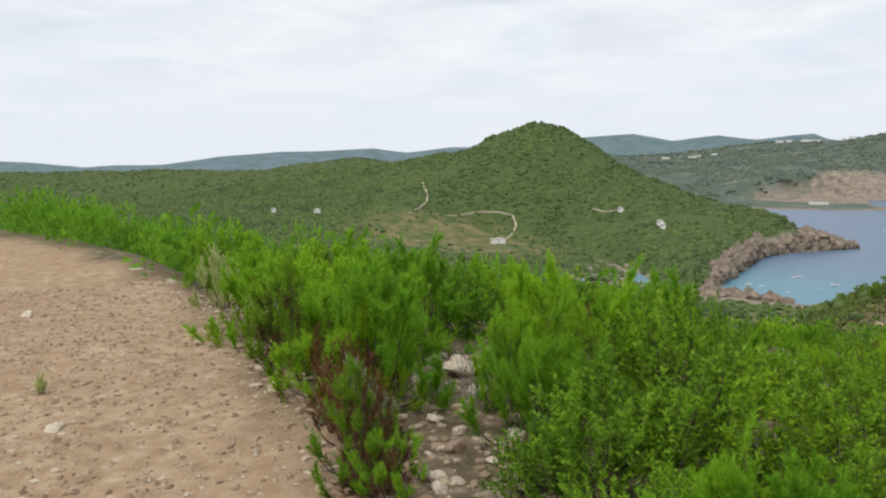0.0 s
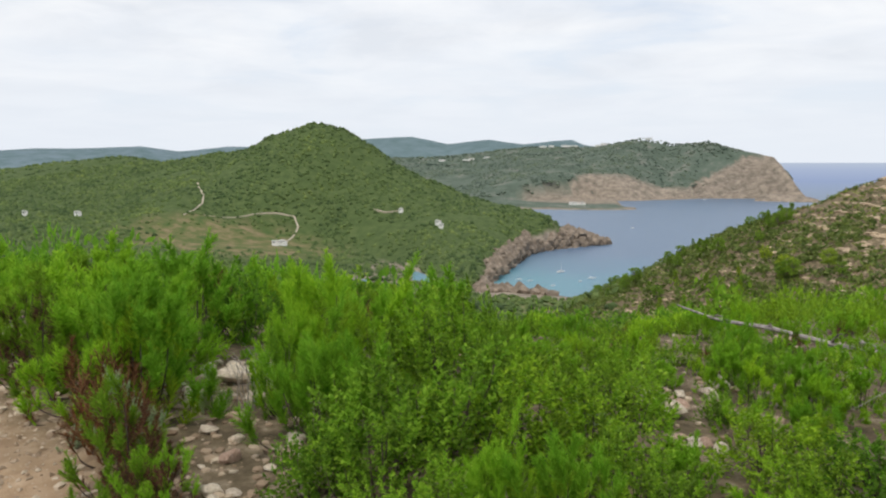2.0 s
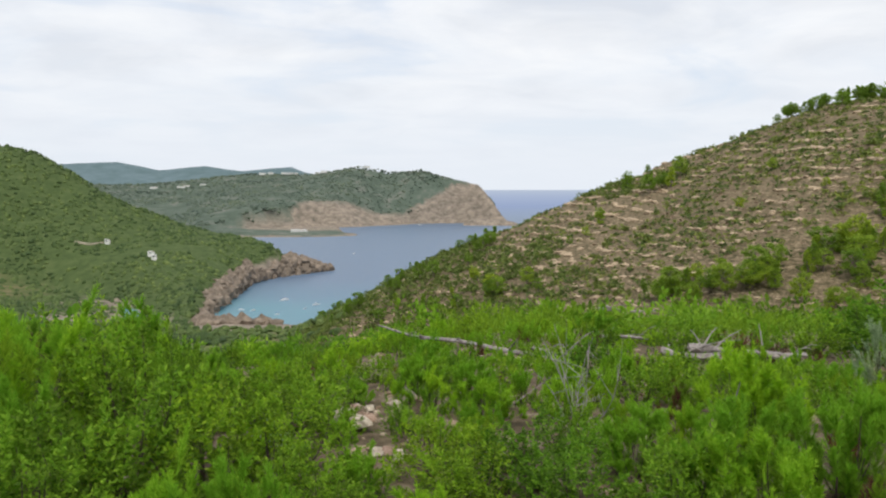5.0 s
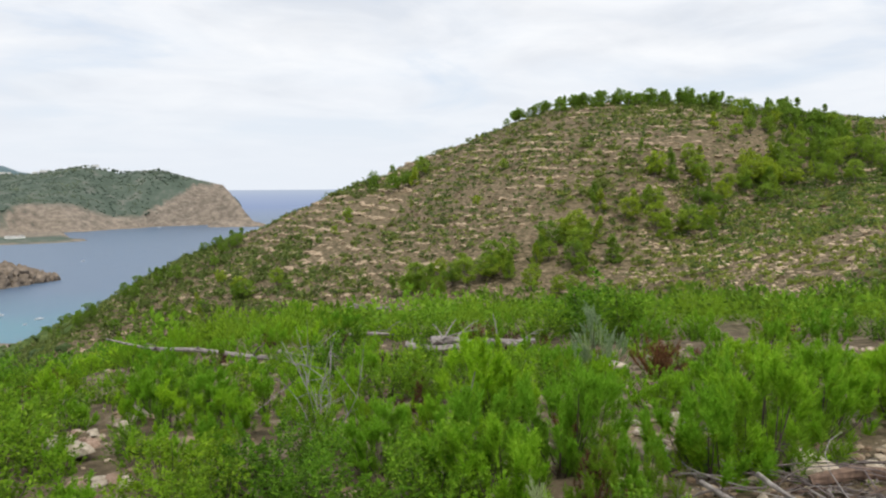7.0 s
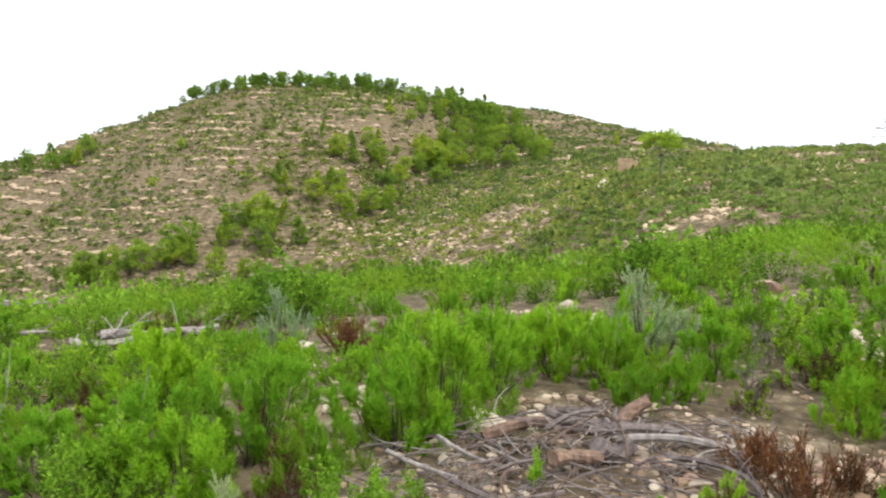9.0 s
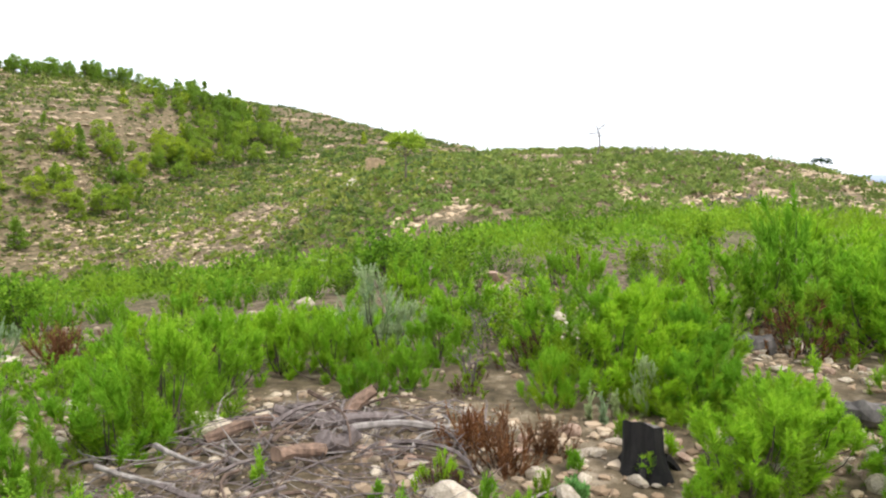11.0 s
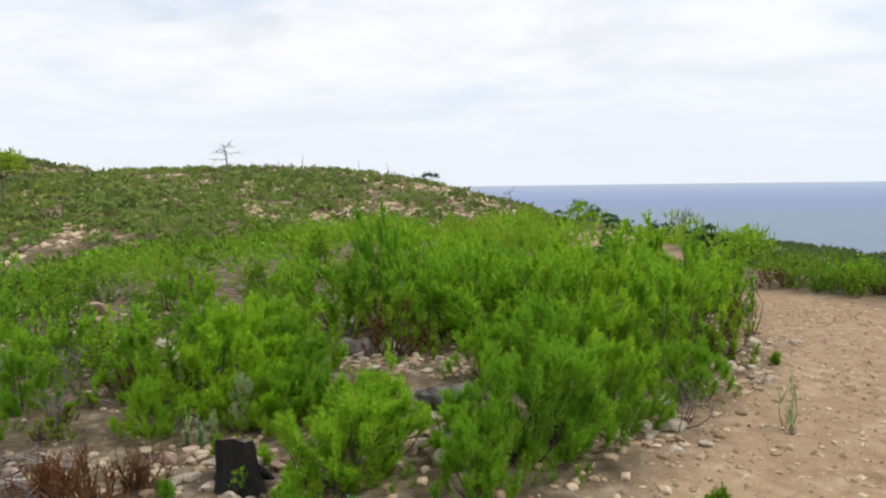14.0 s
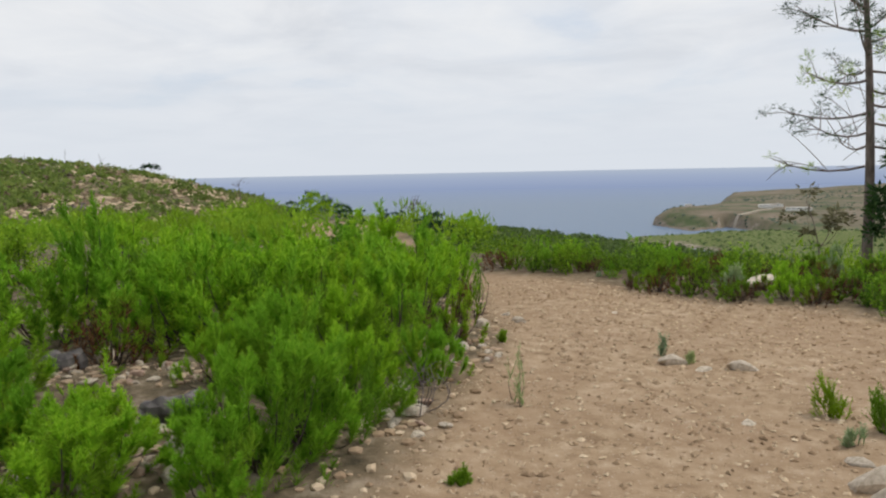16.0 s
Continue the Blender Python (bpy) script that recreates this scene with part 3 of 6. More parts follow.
def build_far_ridge(knots, depth, haze_tint):
    """A bluish far ridge, too far off to shift; the haze is put into its glow."""
    pts = crest(knots)
    n = 160
    t = np.linspace(0, 1, n)
    q = np.linspace(0, 1, len(pts))
    x, y, z = (np.interp(t, q, pts[:, k]) for k in range(3))
    z = z + fbm(x, y, 260, 4, 60) * 7
    lens = np.hypot(x, y)
    verts, rows = [], 7
    for a in range(rows):
        f = a / (rows - 1)
        k = 1 - depth * f / lens
        zz = z - (z - SEA - 30) * f ** 1.3 + fbm(x + a * 90, y, 180, 3, 66) * 6 * (0 < a)
        verts += list(zip(x * k, y * k, zz))
    faces = [(a * n + k, a * n + k + 1, (a + 1) * n + k + 1, (a + 1) * n + k) for a in range(rows - 1) for k in range(n - 1)]
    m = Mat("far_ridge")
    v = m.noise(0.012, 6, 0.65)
    # blue of the haze put into the colour, given off as emission
    c = m.ramp(v, (0.35, (0.105, 0.145, 0.175)), (0.65, haze_tint))
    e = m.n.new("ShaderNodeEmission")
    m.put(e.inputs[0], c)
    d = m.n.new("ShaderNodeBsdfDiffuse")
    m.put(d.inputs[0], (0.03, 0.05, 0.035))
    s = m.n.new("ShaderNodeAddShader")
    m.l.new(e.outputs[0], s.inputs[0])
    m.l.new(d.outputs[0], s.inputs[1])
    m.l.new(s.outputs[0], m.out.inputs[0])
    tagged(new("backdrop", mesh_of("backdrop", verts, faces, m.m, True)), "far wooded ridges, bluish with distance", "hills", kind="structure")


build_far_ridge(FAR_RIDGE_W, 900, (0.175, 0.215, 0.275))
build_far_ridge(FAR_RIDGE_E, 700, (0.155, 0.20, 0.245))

# ---- plants ----
RNG = np.random.default_rng(7)


def unit(v):
    return v / np.maximum(np.linalg.norm(v, axis=-1, keepdims=True), 1e-9)


def spears(p, d, length, width, rng):
    """Narrow leaves: a triangle each, from p along d."""
    n = len(p)
    side = unit(np.cross(d, rng.normal(size=(n, 3)))) * (width * 0.5)
    v = np.stack([p - side, p + side, p + d * np.reshape(length, (-1, 1))], 1).reshape(-1, 3)
    return v, np.arange(n * 3).reshape(-1, 3)


def ovals(p, d, length, width, rng):
    """Rounded leaves: a four-cornered blade each."""
    n = len(p)
    side = unit(np.cross(d, rng.normal(size=(n, 3)))) * (width * 0.5)
    ln = np.reshape(length, (-1, 1)) * np.ones((n, 1))
    v = np.stack([p, p + d * ln * 0.5 + side, p + d * ln, p + d * ln * 0.5 - side], 1).reshape(-1, 3)
    return v, np.arange(n * 4).reshape(-1, 4)


def tubes(paths, radii, sides=4):
    """Tapered rods along paths (n, k, 3) with radii (n, k)."""
    paths, radii = np.asarray(paths, float), np.asarray(radii, float)
    n, k, _ = paths.shape
    t = np.gradient(paths, axis=1)
    t = unit(t)
    ref = np.where(np.abs(t[..., 2:3]) > 0.9, [1.0, 0.0, 0.0], [0.0, 0.0, 1.0])
    u = unit(np.cross(t, ref))
    w = np.cross(t, u)
    ang = np.arange(sides) * 2 * math.pi / sides
    ring = u[:, :, None] * np.cos(ang)[None, None, :, None] + w[:, :, None] * np.sin(ang)[None, None, :, None]
    v = paths[:, :, None] + ring * radii[:, :, None, None]
    idx = np.arange(n * k * sides).reshape(n, k, sides)
    a, b = idx[:, :-1], idx[:, 1:]
    f = np.stack([a, np.roll(a, -1, 2), np.roll(b, -1, 2), b], -1).reshape(-1, 4)
    return v.reshape(-1, 3), f


def join(*pieces):
    vs, fs, o = [], [], 0
    for v, f in pieces:
        vs.append(v)
        fs += [tuple(i + o for i in q) for q in (f.tolist() if isinstance(f, np.ndarray) else f)]
        o += len(v)
    return np.vstack(vs), fs


def part(name, geo, material, parent, label="", smooth=False):
    """One mesh object under a thing or a part."""
    ob = new(name, mesh_of(name, geo[0], geo[1], material, smooth))
    ob.parent = parent
    return tagged(ob, label)


def thing(name, label, category, group=""):
    return tagged(new(name), label, category, group)


def dome_tips(n, wide, tall, rng, low=0.25):
    """Ends of shoots, spread over a few uneven domes that make up one shrub."""
    k = rng.integers(4, 7)
    ca, cr = rng.uniform(0, 2 * math.pi, k), np.sqrt(rng.uniform(0, 1, k)) * wide * 0.62
    ch = rng.uniform(0.6, 1.1, k) * (1 - 0.3 * cr / wide)
    cw = wide * rng.uniform(0.38, 0.6, k)
    i = rng.integers(0, k, n)
    a = rng.uniform(0, 2 * math.pi, n)
    f = np.sqrt(rng.uniform(0, 1, n))
    h = ((1 - f ** 2.4) * (1 - low) + low) * rng.uniform(0.82, 1.06, n) * ch[i]
    return np.stack([np.cos(ca[i]) * cr[i] + np.cos(a) * f * cw[i], np.sin(ca[i]) * cr[i] + np.sin(a) * f * cw[i], h * tall], 1)


def shoots(tips, rng, k=5, root=0.25, lean=0.55):
    """Curved ways from the root to each tip, upright towards the end."""
    base = tips * [root, root, 0] + rng.normal(size=tips.shape) * [0.03, 0.03, 0]
    t = np.linspace(0, 1, k)[None, :, None]
    mid = base + (tips - base) * [1 - lean * 0.3, 1 - lean * 0.3, 0] * 1.0 + (tips - base) * [0, 0, 0.42]
    return (1 - t) ** 2 * base[:, None] + 2 * t * (1 - t) * mid[:, None] + t ** 2 * tips[:, None]


def along(ways, f):
    """Places and directions at the fractions f (n, m) of ways (n, k, 3)."""
    n, k, _ = ways.shape
    g = f * (k - 1)
    i = np.clip(g.astype(int), 0, k - 2)
    row = np.arange(n)[:, None]
    a, b = ways[row, i], ways[row, i + 1]
    return a + (b - a) * (g - i)[..., None], unit(b - a)


def plume_ways(tips, wide, length, rng):
    """The leafy ends of shoots, leaning outward below and upright at the tip."""
    n = len(tips)
    out = tips * [1, 1, 0] / wide
    axis = unit(out * 0.55 + [0, 0, 1.0] + rng.normal(size=(n, 3)) * [0.14, 0.14, 0.0])
    ln = np.reshape(length, (-1, 1)) * rng.uniform(0.75, 1.2, (n, 1))
    t = np.linspace(0, 1, 5)[None, :, None]
    return (tips - axis * ln)[:, None] + (axis * ln)[:, None] * t + (out * ln * 0.35)[:, None] * t * (1 - t)


def needles(ways, k, leaf, rng):
    """Needle leaves all round each plume: where, which way, how long, how far up."""
    n = len(ways)
    f = np.sort(rng.uniform(0.0, 1, (n, k)), 1)
    q, a = along(ways, f)
    o = unit(np.cross(a, rng.normal(size=a.shape)))
    d = unit(a * (0.55 + 0.5 * f[..., None]) + o * 0.75)
    ln = leaf * (0.5 + 0.65 * np.sin(math.pi * f ** 0.7)) * rng.uniform(0.65, 1.2, f.shape)
    return q.reshape(-1, 3), d.reshape(-1, 3), ln.ravel(), f.ravel()


def heath(seed, wide, tall, n, m, leaf, width, low=0.12, long=0.3, inner=0.55, twigs=3, split=0.3):
    """Bushy shrub of soft upright plumes of needle leaves; the older, lower ones apart, darkened for inner shade too.
    """
    rng = np.random.default_rng(seed)
    tips = dome_tips(n, wide, tall, rng, low)
    top = plume_ways(tips, wide, long * tall * (0.55 + 0.45 * tips[:, 2] / tall), rng)
    # side plumes fork from the main ones
    g = rng.uniform(0.1, 0.6, (n, twigs))
    p, ax = along(top, g)
    out = unit(np.cross(ax, rng.normal(size=ax.shape)))
    way2 = unit(ax * 0.8 + out * 0.5 + [0, 0, 0.35]) * (long * 0.5 * tall * rng.uniform(0.6, 1.15, (n, twigs, 1)))
    t = np.linspace(0, 1, 5)[None, :, None]
    fork = p.reshape(-1, 1, 3) + way2.reshape(-1, 1, 3) * t
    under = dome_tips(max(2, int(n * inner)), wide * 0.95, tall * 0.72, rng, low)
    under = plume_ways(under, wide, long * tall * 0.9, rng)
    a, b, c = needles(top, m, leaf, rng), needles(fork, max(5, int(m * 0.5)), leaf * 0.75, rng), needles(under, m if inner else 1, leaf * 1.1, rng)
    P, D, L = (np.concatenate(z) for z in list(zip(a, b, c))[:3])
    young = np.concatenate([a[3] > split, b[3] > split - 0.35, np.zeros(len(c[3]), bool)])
    taper = np.array([0.10, 0.13, 0.12, 0.08, 0.03])[None] * leaf
    hearts = tubes(np.concatenate([top, fork]), np.concatenate([taper * np.ones((n, 1)), taper * 0.6 * np.ones((len(fork), 1))]), 3)
    ways = shoots(top[:, 0], rng)[:: max(1, n // 18)]
    stems = tubes(ways, np.linspace(0.010, 0.003, 5)[None] * np.ones((len(ways), 1)), 3)
    return stems, spears(P[~young], D[~young], L[~young], width, rng), join(spears(P[young], D[young], L[young], width, rng), hearts)


def mastic(seed, wide, tall, n, m, leaf, low=0.12, reach=0.15):
    """Dense shrub: sprays of oval leaflets at the ends of the twigs, the inner ones apart for a colour with shade put
    in.
    """
    rng = np.random.default_rng(seed)
    tips = dome_tips(n, wide, tall, rng, low)
    tips *= rng.uniform(0.8, 1.02, (n, 1))
    ways = shoots(tips, rng, lean=0.3)
    axis = unit(tips * [1.1, 1.1, 0.9] / wide + rng.normal(size=(n, 3)) * 0.25 + [0, 0, 0.35])
    f = rng.uniform(0, 1, (n, m, 1)) ** 0.8
    p = tips[:, None] + axis[:, None] * (f - 0.7) * reach
    o = unit(np.cross(axis[:, None], rng.normal(size=(n, m, 3))))
    d = unit(axis[:, None] * (0.25 + 0.8 * f) + o * 0.8)
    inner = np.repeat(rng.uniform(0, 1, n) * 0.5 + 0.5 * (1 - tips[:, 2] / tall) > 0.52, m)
    # some leaves stand further back along the twig
    k = max(2, m // 4)
    q, ax = along(ways, rng.uniform(0.55, 0.97, (n, k)))
    p[:, :k] = q
    d[:, :k] = unit(ax * 0.4 + unit(rng.normal(size=q.shape)) * 0.8)
    P, D = p.reshape(-1, 3), d.reshape(-1, 3)
    L = leaf * rng.uniform(0.7, 1.2, n * m)
    some = ways[:: max(1, n // 16)]
    stems = tubes(some, np.linspace(0.010, 0.002, 5)[None] * np.ones((len(some), 1)), 3)
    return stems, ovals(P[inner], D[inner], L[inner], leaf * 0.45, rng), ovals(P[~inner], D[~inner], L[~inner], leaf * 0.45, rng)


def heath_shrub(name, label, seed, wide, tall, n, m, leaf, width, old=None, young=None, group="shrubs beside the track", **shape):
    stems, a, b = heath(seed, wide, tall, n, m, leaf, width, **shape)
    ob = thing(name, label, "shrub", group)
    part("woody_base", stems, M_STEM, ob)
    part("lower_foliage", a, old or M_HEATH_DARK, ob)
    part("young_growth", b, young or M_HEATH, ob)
    return ob


def mastic_shrub(label, seed, wide, tall, n, m, leaf, group="shrubs beside the track", **shape):
    stems, a, b = mastic(seed, wide, tall, n, m, leaf, **shape)
    ob = thing("mastic_shrub", label, "shrub", group)
    part("woody_base", stems, M_STEM, ob)
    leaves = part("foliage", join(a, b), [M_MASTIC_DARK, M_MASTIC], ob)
    # inner, lower sprays take the copy darkened for shade
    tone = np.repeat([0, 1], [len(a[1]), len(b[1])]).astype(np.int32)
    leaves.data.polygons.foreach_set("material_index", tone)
    return ob


# shrubs built once; every one is a metre high or so and is scaled where it stands
L_HEATH = "bright green feathery heath shrub with upright shoots"
L_MIXED = "green heath shrub with brown dried lower twigs"
L_MASTIC = "dense mastic shrub with small oval green leaves"
L_GREY = "pale grey-green woolly shrub among the stones"
L_DRY = "dried reddish-brown shrub with bare twigs"
KIT = {
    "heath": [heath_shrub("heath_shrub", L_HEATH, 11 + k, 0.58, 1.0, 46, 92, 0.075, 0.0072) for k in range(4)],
    "mixed": [heath_shrub("heath_shrub", L_MIXED, 31 + k, 0.5, 1.0, 36, 80, 0.066, 0.007, M_DRY, (M_HEATH_DARK, M_HEATH)[k], inner=0.9, split=0.4) for k in range(2)],
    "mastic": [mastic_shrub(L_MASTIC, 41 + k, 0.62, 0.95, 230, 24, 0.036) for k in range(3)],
    "grey": [heath_shrub("woolly_shrub", L_GREY, 51 + k, 0.46, 1.0, 36, 60, 0.055, 0.009, M_GREY, M_GREY, low=0.2, long=0.34) for k in range(2)],
    "dry": [heath_shrub("dry_shrub", L_DRY, 61 + k, 0.40, 1.0, 34, 44, 0.055, 0.009, M_RUST, M_RUST, low=0.35, long=0.5, inner=0.5, twigs=2) for k in range(2)],
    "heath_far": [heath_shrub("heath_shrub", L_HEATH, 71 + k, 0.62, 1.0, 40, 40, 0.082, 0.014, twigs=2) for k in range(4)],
    "mixed_far": [heath_shrub("heath_shrub", L_MIXED, 81 + k, 0.6, 1.0, 32, 36, 0.078, 0.013, M_DRY, M_HEATH_DARK, inner=0.9, twigs=2, split=0.45) for k in range(2)],
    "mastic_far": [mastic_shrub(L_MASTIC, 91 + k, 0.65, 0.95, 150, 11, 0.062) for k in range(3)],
}
# where each kit shrub itself ends up: its first planting moves it there
FRESH = {id(o) for v in KIT.values() for o in v}
TURN = random.Random(5)


def plant(kind, x, y, tall, wide=1.0, sink=0.03):
    ob = TURN.choice(KIT[kind])
    fresh = [o for o in KIT[kind] if id(o) in FRESH]
    m = Matrix.Translation((x, y, ground_at(x, y) - sink)) @ Matrix.Rotation(TURN.uniform(0, 6.28), 4, "Z")
    m = m @ Matrix.Rotation(TURN.uniform(-0.1, 0.1), 4, "X") @ Matrix.Diagonal((tall * wide, tall * wide, tall, 1))
    if fresh:
        FRESH.discard(id(fresh[0]))
        fresh[0].matrix_basis = m
        return fresh[0]
    ob = copy_thing(ob, Matrix.Identity(4))
    ob.matrix_basis = m
    return ob


# the shrubs nearest to the track: bearing, distance, height, breadth for its height, kind
NEAR_BED_W = [
    (-22.6, 3.9, 0.62, 1.1, "mixed"), (-21.2, 3.68, 0.46, 1.0, "mixed"), (-22.5, 4.5, 0.7, 1.0, "dry"), (-23.5, 4.4, 0.66, 0.9, "dry"), (-23.5, 5.2, 0.85, 1.1, "mixed"), (-21.5, 5.2, 1.08, 0.9, "heath"),
    (-26.5, 6.2, 0.85, 1.1, "mixed"), (-22.0, 6.0, 1.1, 1.0, "heath"), (-28.5, 7.4, 0.9, 1.1, "heath"), (-25.0, 7.2, 1.05, 1.0, "heath"),
    (-16.5, 6.8, 0.95, 1.0, "heath"), (-13.2, 7.0, 0.8, 0.9, "mastic"), (-30.5, 9.0, 0.75, 1.2, "grey"), (-22.0, 4.4, 0.5, 0.8, "grey"), (-16.2, 5.0, 0.3, 0.8, "grey"),
    (-8.6, 4.2, 0.88, 0.9, "heath"), (-11.2, 4.7, 0.78, 0.7, "heath"), (-10.6, 3.6, 0.45, 1.0, "mastic"), (-5.5, 3.5, 0.62, 1.2, "mastic"), (-7.0, 5.2, 1.0, 1.0, "heath"), (-1.5, 3.9, 0.88, 1.1, "mastic"),
    (-2.5, 2.9, 0.5, 1.1, "mastic"), (2.5, 3.0, 0.62, 0.8, "heath"), (5.5, 3.9, 0.72, 1.2, "mastic"), (7.8, 2.9, 0.66, 0.8, "heath"),
]
NEAR_BED_N = [
    (10.5, 3.8, 0.66, 1.2, "mastic"), (13.5, 3.2, 0.55, 1.1, "mastic"), (0.5, 5.0, 1.0, 1.0, "mastic"), (6.5, 5.4, 0.56, 1.3, "heath"),
    (10.5, 5.2, 0.55, 1.2, "mastic"), (13.8, 5.0, 0.52, 1.2, "mastic"), (4.4, 4.6, 0.98, 0.32, "mastic"), (-3.2, 5.9, 0.9, 1.0, "heath"), (3.5, 6.4, 0.55, 1.3, "mastic"), (22.5, 4.1, 0.42, 1.6, "mastic"),
    (25.5, 3.6, 0.5, 1.3, "mastic"), (29.5, 4.1, 0.42, 1.6, "mastic"), (33.5, 3.5, 0.5, 1.3, "mastic"), (37.5, 4.2, 0.46, 1.3, "heath"),
    (41.0, 3.5, 0.55, 1.1, "mastic"), (44.5, 3.9, 0.66, 1.1, "heath"), (48.0, 3.5, 0.58, 1.1, "heath"), (51.5, 4.1, 0.70, 1.0, "heath"),
    (46.0, 5.0, 0.7, 1.1, "heath"), (54.5, 3.6, 0.45, 1.0, "mixed"), (57.5, 3.9, 0.4, 1.0, "heath"),
]
NEAR_BED_E = [
    (62.0, 4.3, 0.72, 1.0, "heath"), (65.5, 4.6, 0.82, 1.0, "heath"), (68.0, 5.3, 0.75, 1.0, "heath"), (72.0, 5.9, 0.75, 1.1, "heath"), (75.5, 5.7, 0.72, 1.0, "heath"),
    (78.5, 6.6, 0.75, 1.2, "grey"), (77.5, 5.2, 0.4, 0.9, "heath"), (53.8, 7.3, 0.65, 0.9, "grey"), (58.0, 7.0, 0.6, 1.0, "dry"), (86.0, 3.95, 0.46, 1.0, "dry"),
    (83.6, 4.2, 0.42, 1.0, "dry"), (88.6, 4.2, 0.36, 1.0, "dry"), (81.6, 3.7, 0.3, 0.9, "mixed"), (88.0, 5.9, 0.5, 1.2, "mixed"), (91.0, 6.0, 0.82, 1.1, "heath"), (94.5, 5.5, 0.88, 1.15, "heath"), (97.5, 6.2, 0.9, 1.1, "heath"),
    (102.3, 3.9, 0.58, 1.35, "heath"), (99.0, 5.7, 0.7, 1.0, "heath"), (104.5, 4.2, 0.54, 1.35, "heath"), (106.2, 8.2, 1.42, 0.6, "heath"), (103.0, 8.0, 1.1, 1.0, "heath"),
]
NEAR_BED_S = [
    (109.5, 7.6, 1.15, 1.0, "heath"), (112.5, 7.4, 1.1, 1.0, "heath"), (115.5, 7.2, 1.2, 0.95, "heath"), (119.0, 7.0, 1.05, 1.0, "heath"), (106.5, 6.8, 0.75, 1.0, "mixed"),
    (116.0, 4.2, 0.85, 0.9, "heath"), (119.0, 4.5, 0.88, 0.9, "heath"), (122.0, 5.0, 0.80, 0.9, "heath"), (113.5, 5.9, 0.62, 1.0, "heath"), (117.5, 5.8, 0.95, 1.0, "heath"),
    (122.5, 6.2, 0.95, 1.0, "heath"), (125.5, 6.6, 0.95, 1.0, "heath"), (128.0, 5.7, 0.60, 1.0, "heath"), (129.5, 6.8, 0.7, 0.9, "mixed"), (127.0, 8.0, 1.0, 1.0, "heath"),
    (123.5, 8.2, 1.0, 1.0, "heath"), (120.0, 9.0, 1.0, 1.1, "heath"), (113.0, 9.5, 1.05, 1.0, "heath"), (129.5, 9.2, 0.8, 0.9, "heath"), (131.0, 8.6, 0.5, 0.6, "dry"),
    (126.3, 9.6, 1.0, 1.0, "heath"), (127.8, 10.2, 0.9, 1.0, "heath"), (129.3, 10.6, 0.8, 0.9, "mixed"), (124.8, 10.4, 1.1, 1.0, "heath"), (130.3, 9.9, 0.7, 0.8, "heath"), (122.8, 10.8, 1.0, 1.0, "heath"),
]
NEAR_SMALL = [
    (106.0, 4.7, 0.52, 1.3, "heath"), (112.5, 4.4, 0.5, 1.2, "heath"), (98.6, 4.9, 0.5, 1.3, "heath"), (114.0, 3.8, 0.55, 1.0, "heath"), (101.0, 4.9, 0.55, 1.0, "heath"),
    (97.5, 5.1, 0.55, 1.1, "heath"), (89.2, 5.1, 0.5, 1.0, "heath"), (87.5, 6.6, 0.62, 1.1, "mastic"), (82.0, 6.0, 0.55, 1.1, "heath"), (80.4, 5.4, 0.4, 1.0, "heath"), (84.0, 7.2, 0.65, 1.1, "heath"),
    (100.2, 3.7, 0.26, 1.2, "heath"), (96.0, 5.0, 0.4, 1.0, "grey"), (79.0, 11.5, 1.0, 1.4, "mastic"), (81.5, 12.0, 0.9, 1.4, "mastic"), (53.5, 10.5, 0.95, 1.5, "mastic"), (55.5, 10.0, 0.8, 1.4, "mastic"),
]
TAKEN = []
for bed in (NEAR_BED_W, NEAR_BED_N, NEAR_BED_E, NEAR_BED_S, NEAR_SMALL):
    for brg, dist, tall, wide, kind in bed:
        px, py = polar(brg, dist)
        plant(kind if dist < 6.4 or kind not in ("heath", "mixed", "mastic") else kind + "_far", px, py, tall * 1.12, wide)
        TAKEN.append((px, py, 0.24))

# bare and stony gaps: bearing, distance, radius
GAPS = [(-15.8, 4.8, 0.62), (-14.8, 3.8, 0.42), (-15.5, 5.8, 0.48), (16.8, 5.4, 0.26), (18.5, 4.4, 0.16), (66, 4.2, 0.75), (74, 4.4, 0.9), (81, 4.3, 0.6), (59, 5.0, 0.3), (92, 4.2, 0.5), (98, 4.5, 0.35),
        (90, 7.1, 0.3), (86, 10, 0.3), (109.5, 4.7, 0.48), (109.5, 6.3, 0.34), (105, 6.6, 0.4), (107, 4.3, 0.25), (71, 9.5, 0.5), (125, 4.9, 0.4), (131, 6.5, 0.4)]
TAKEN += [(*polar(b, d), r) for b, d, r in GAPS]
# the fallen branch and the cut logs lie clear of the shrubs
TAKEN += [(*polar(b, 8.1), 0.12) for b in (19, 22, 25, 28, 31, 34, 40, 43, 46)]


def fill(near, far, first, last, gap, kinds, tall, seed, verge=-0.4):
    """More shrubs over a ring of the bed, none on the track or in the gaps."""
    rng = random.Random(seed)
    area = math.pi * (far ** 2 - near ** 2) * (last - first) / 360
    for _ in range(int(area / gap ** 2 * 7)):
        r = math.sqrt(rng.uniform(near ** 2, far ** 2))
        x, y = polar(rng.uniform(first, last), r)
        if float(track_side(np.array([x]), np.array([y]))[0]) > verge:
            continue
        if any((x - a) ** 2 + (y - b) ** 2 < (gap * 0.6 + c) ** 2 for a, b, c in TAKEN):
            continue
        TAKEN.append((x, y, gap * 0.4))
        plant(rng.choices(list(kinds), list(kinds.values()))[0], x, y, rng.uniform(*tall), rng.uniform(0.9, 1.3))


MIX = {"heath": 10, "mastic": 4, "mixed": 2, "grey": 1, "dry": 1}
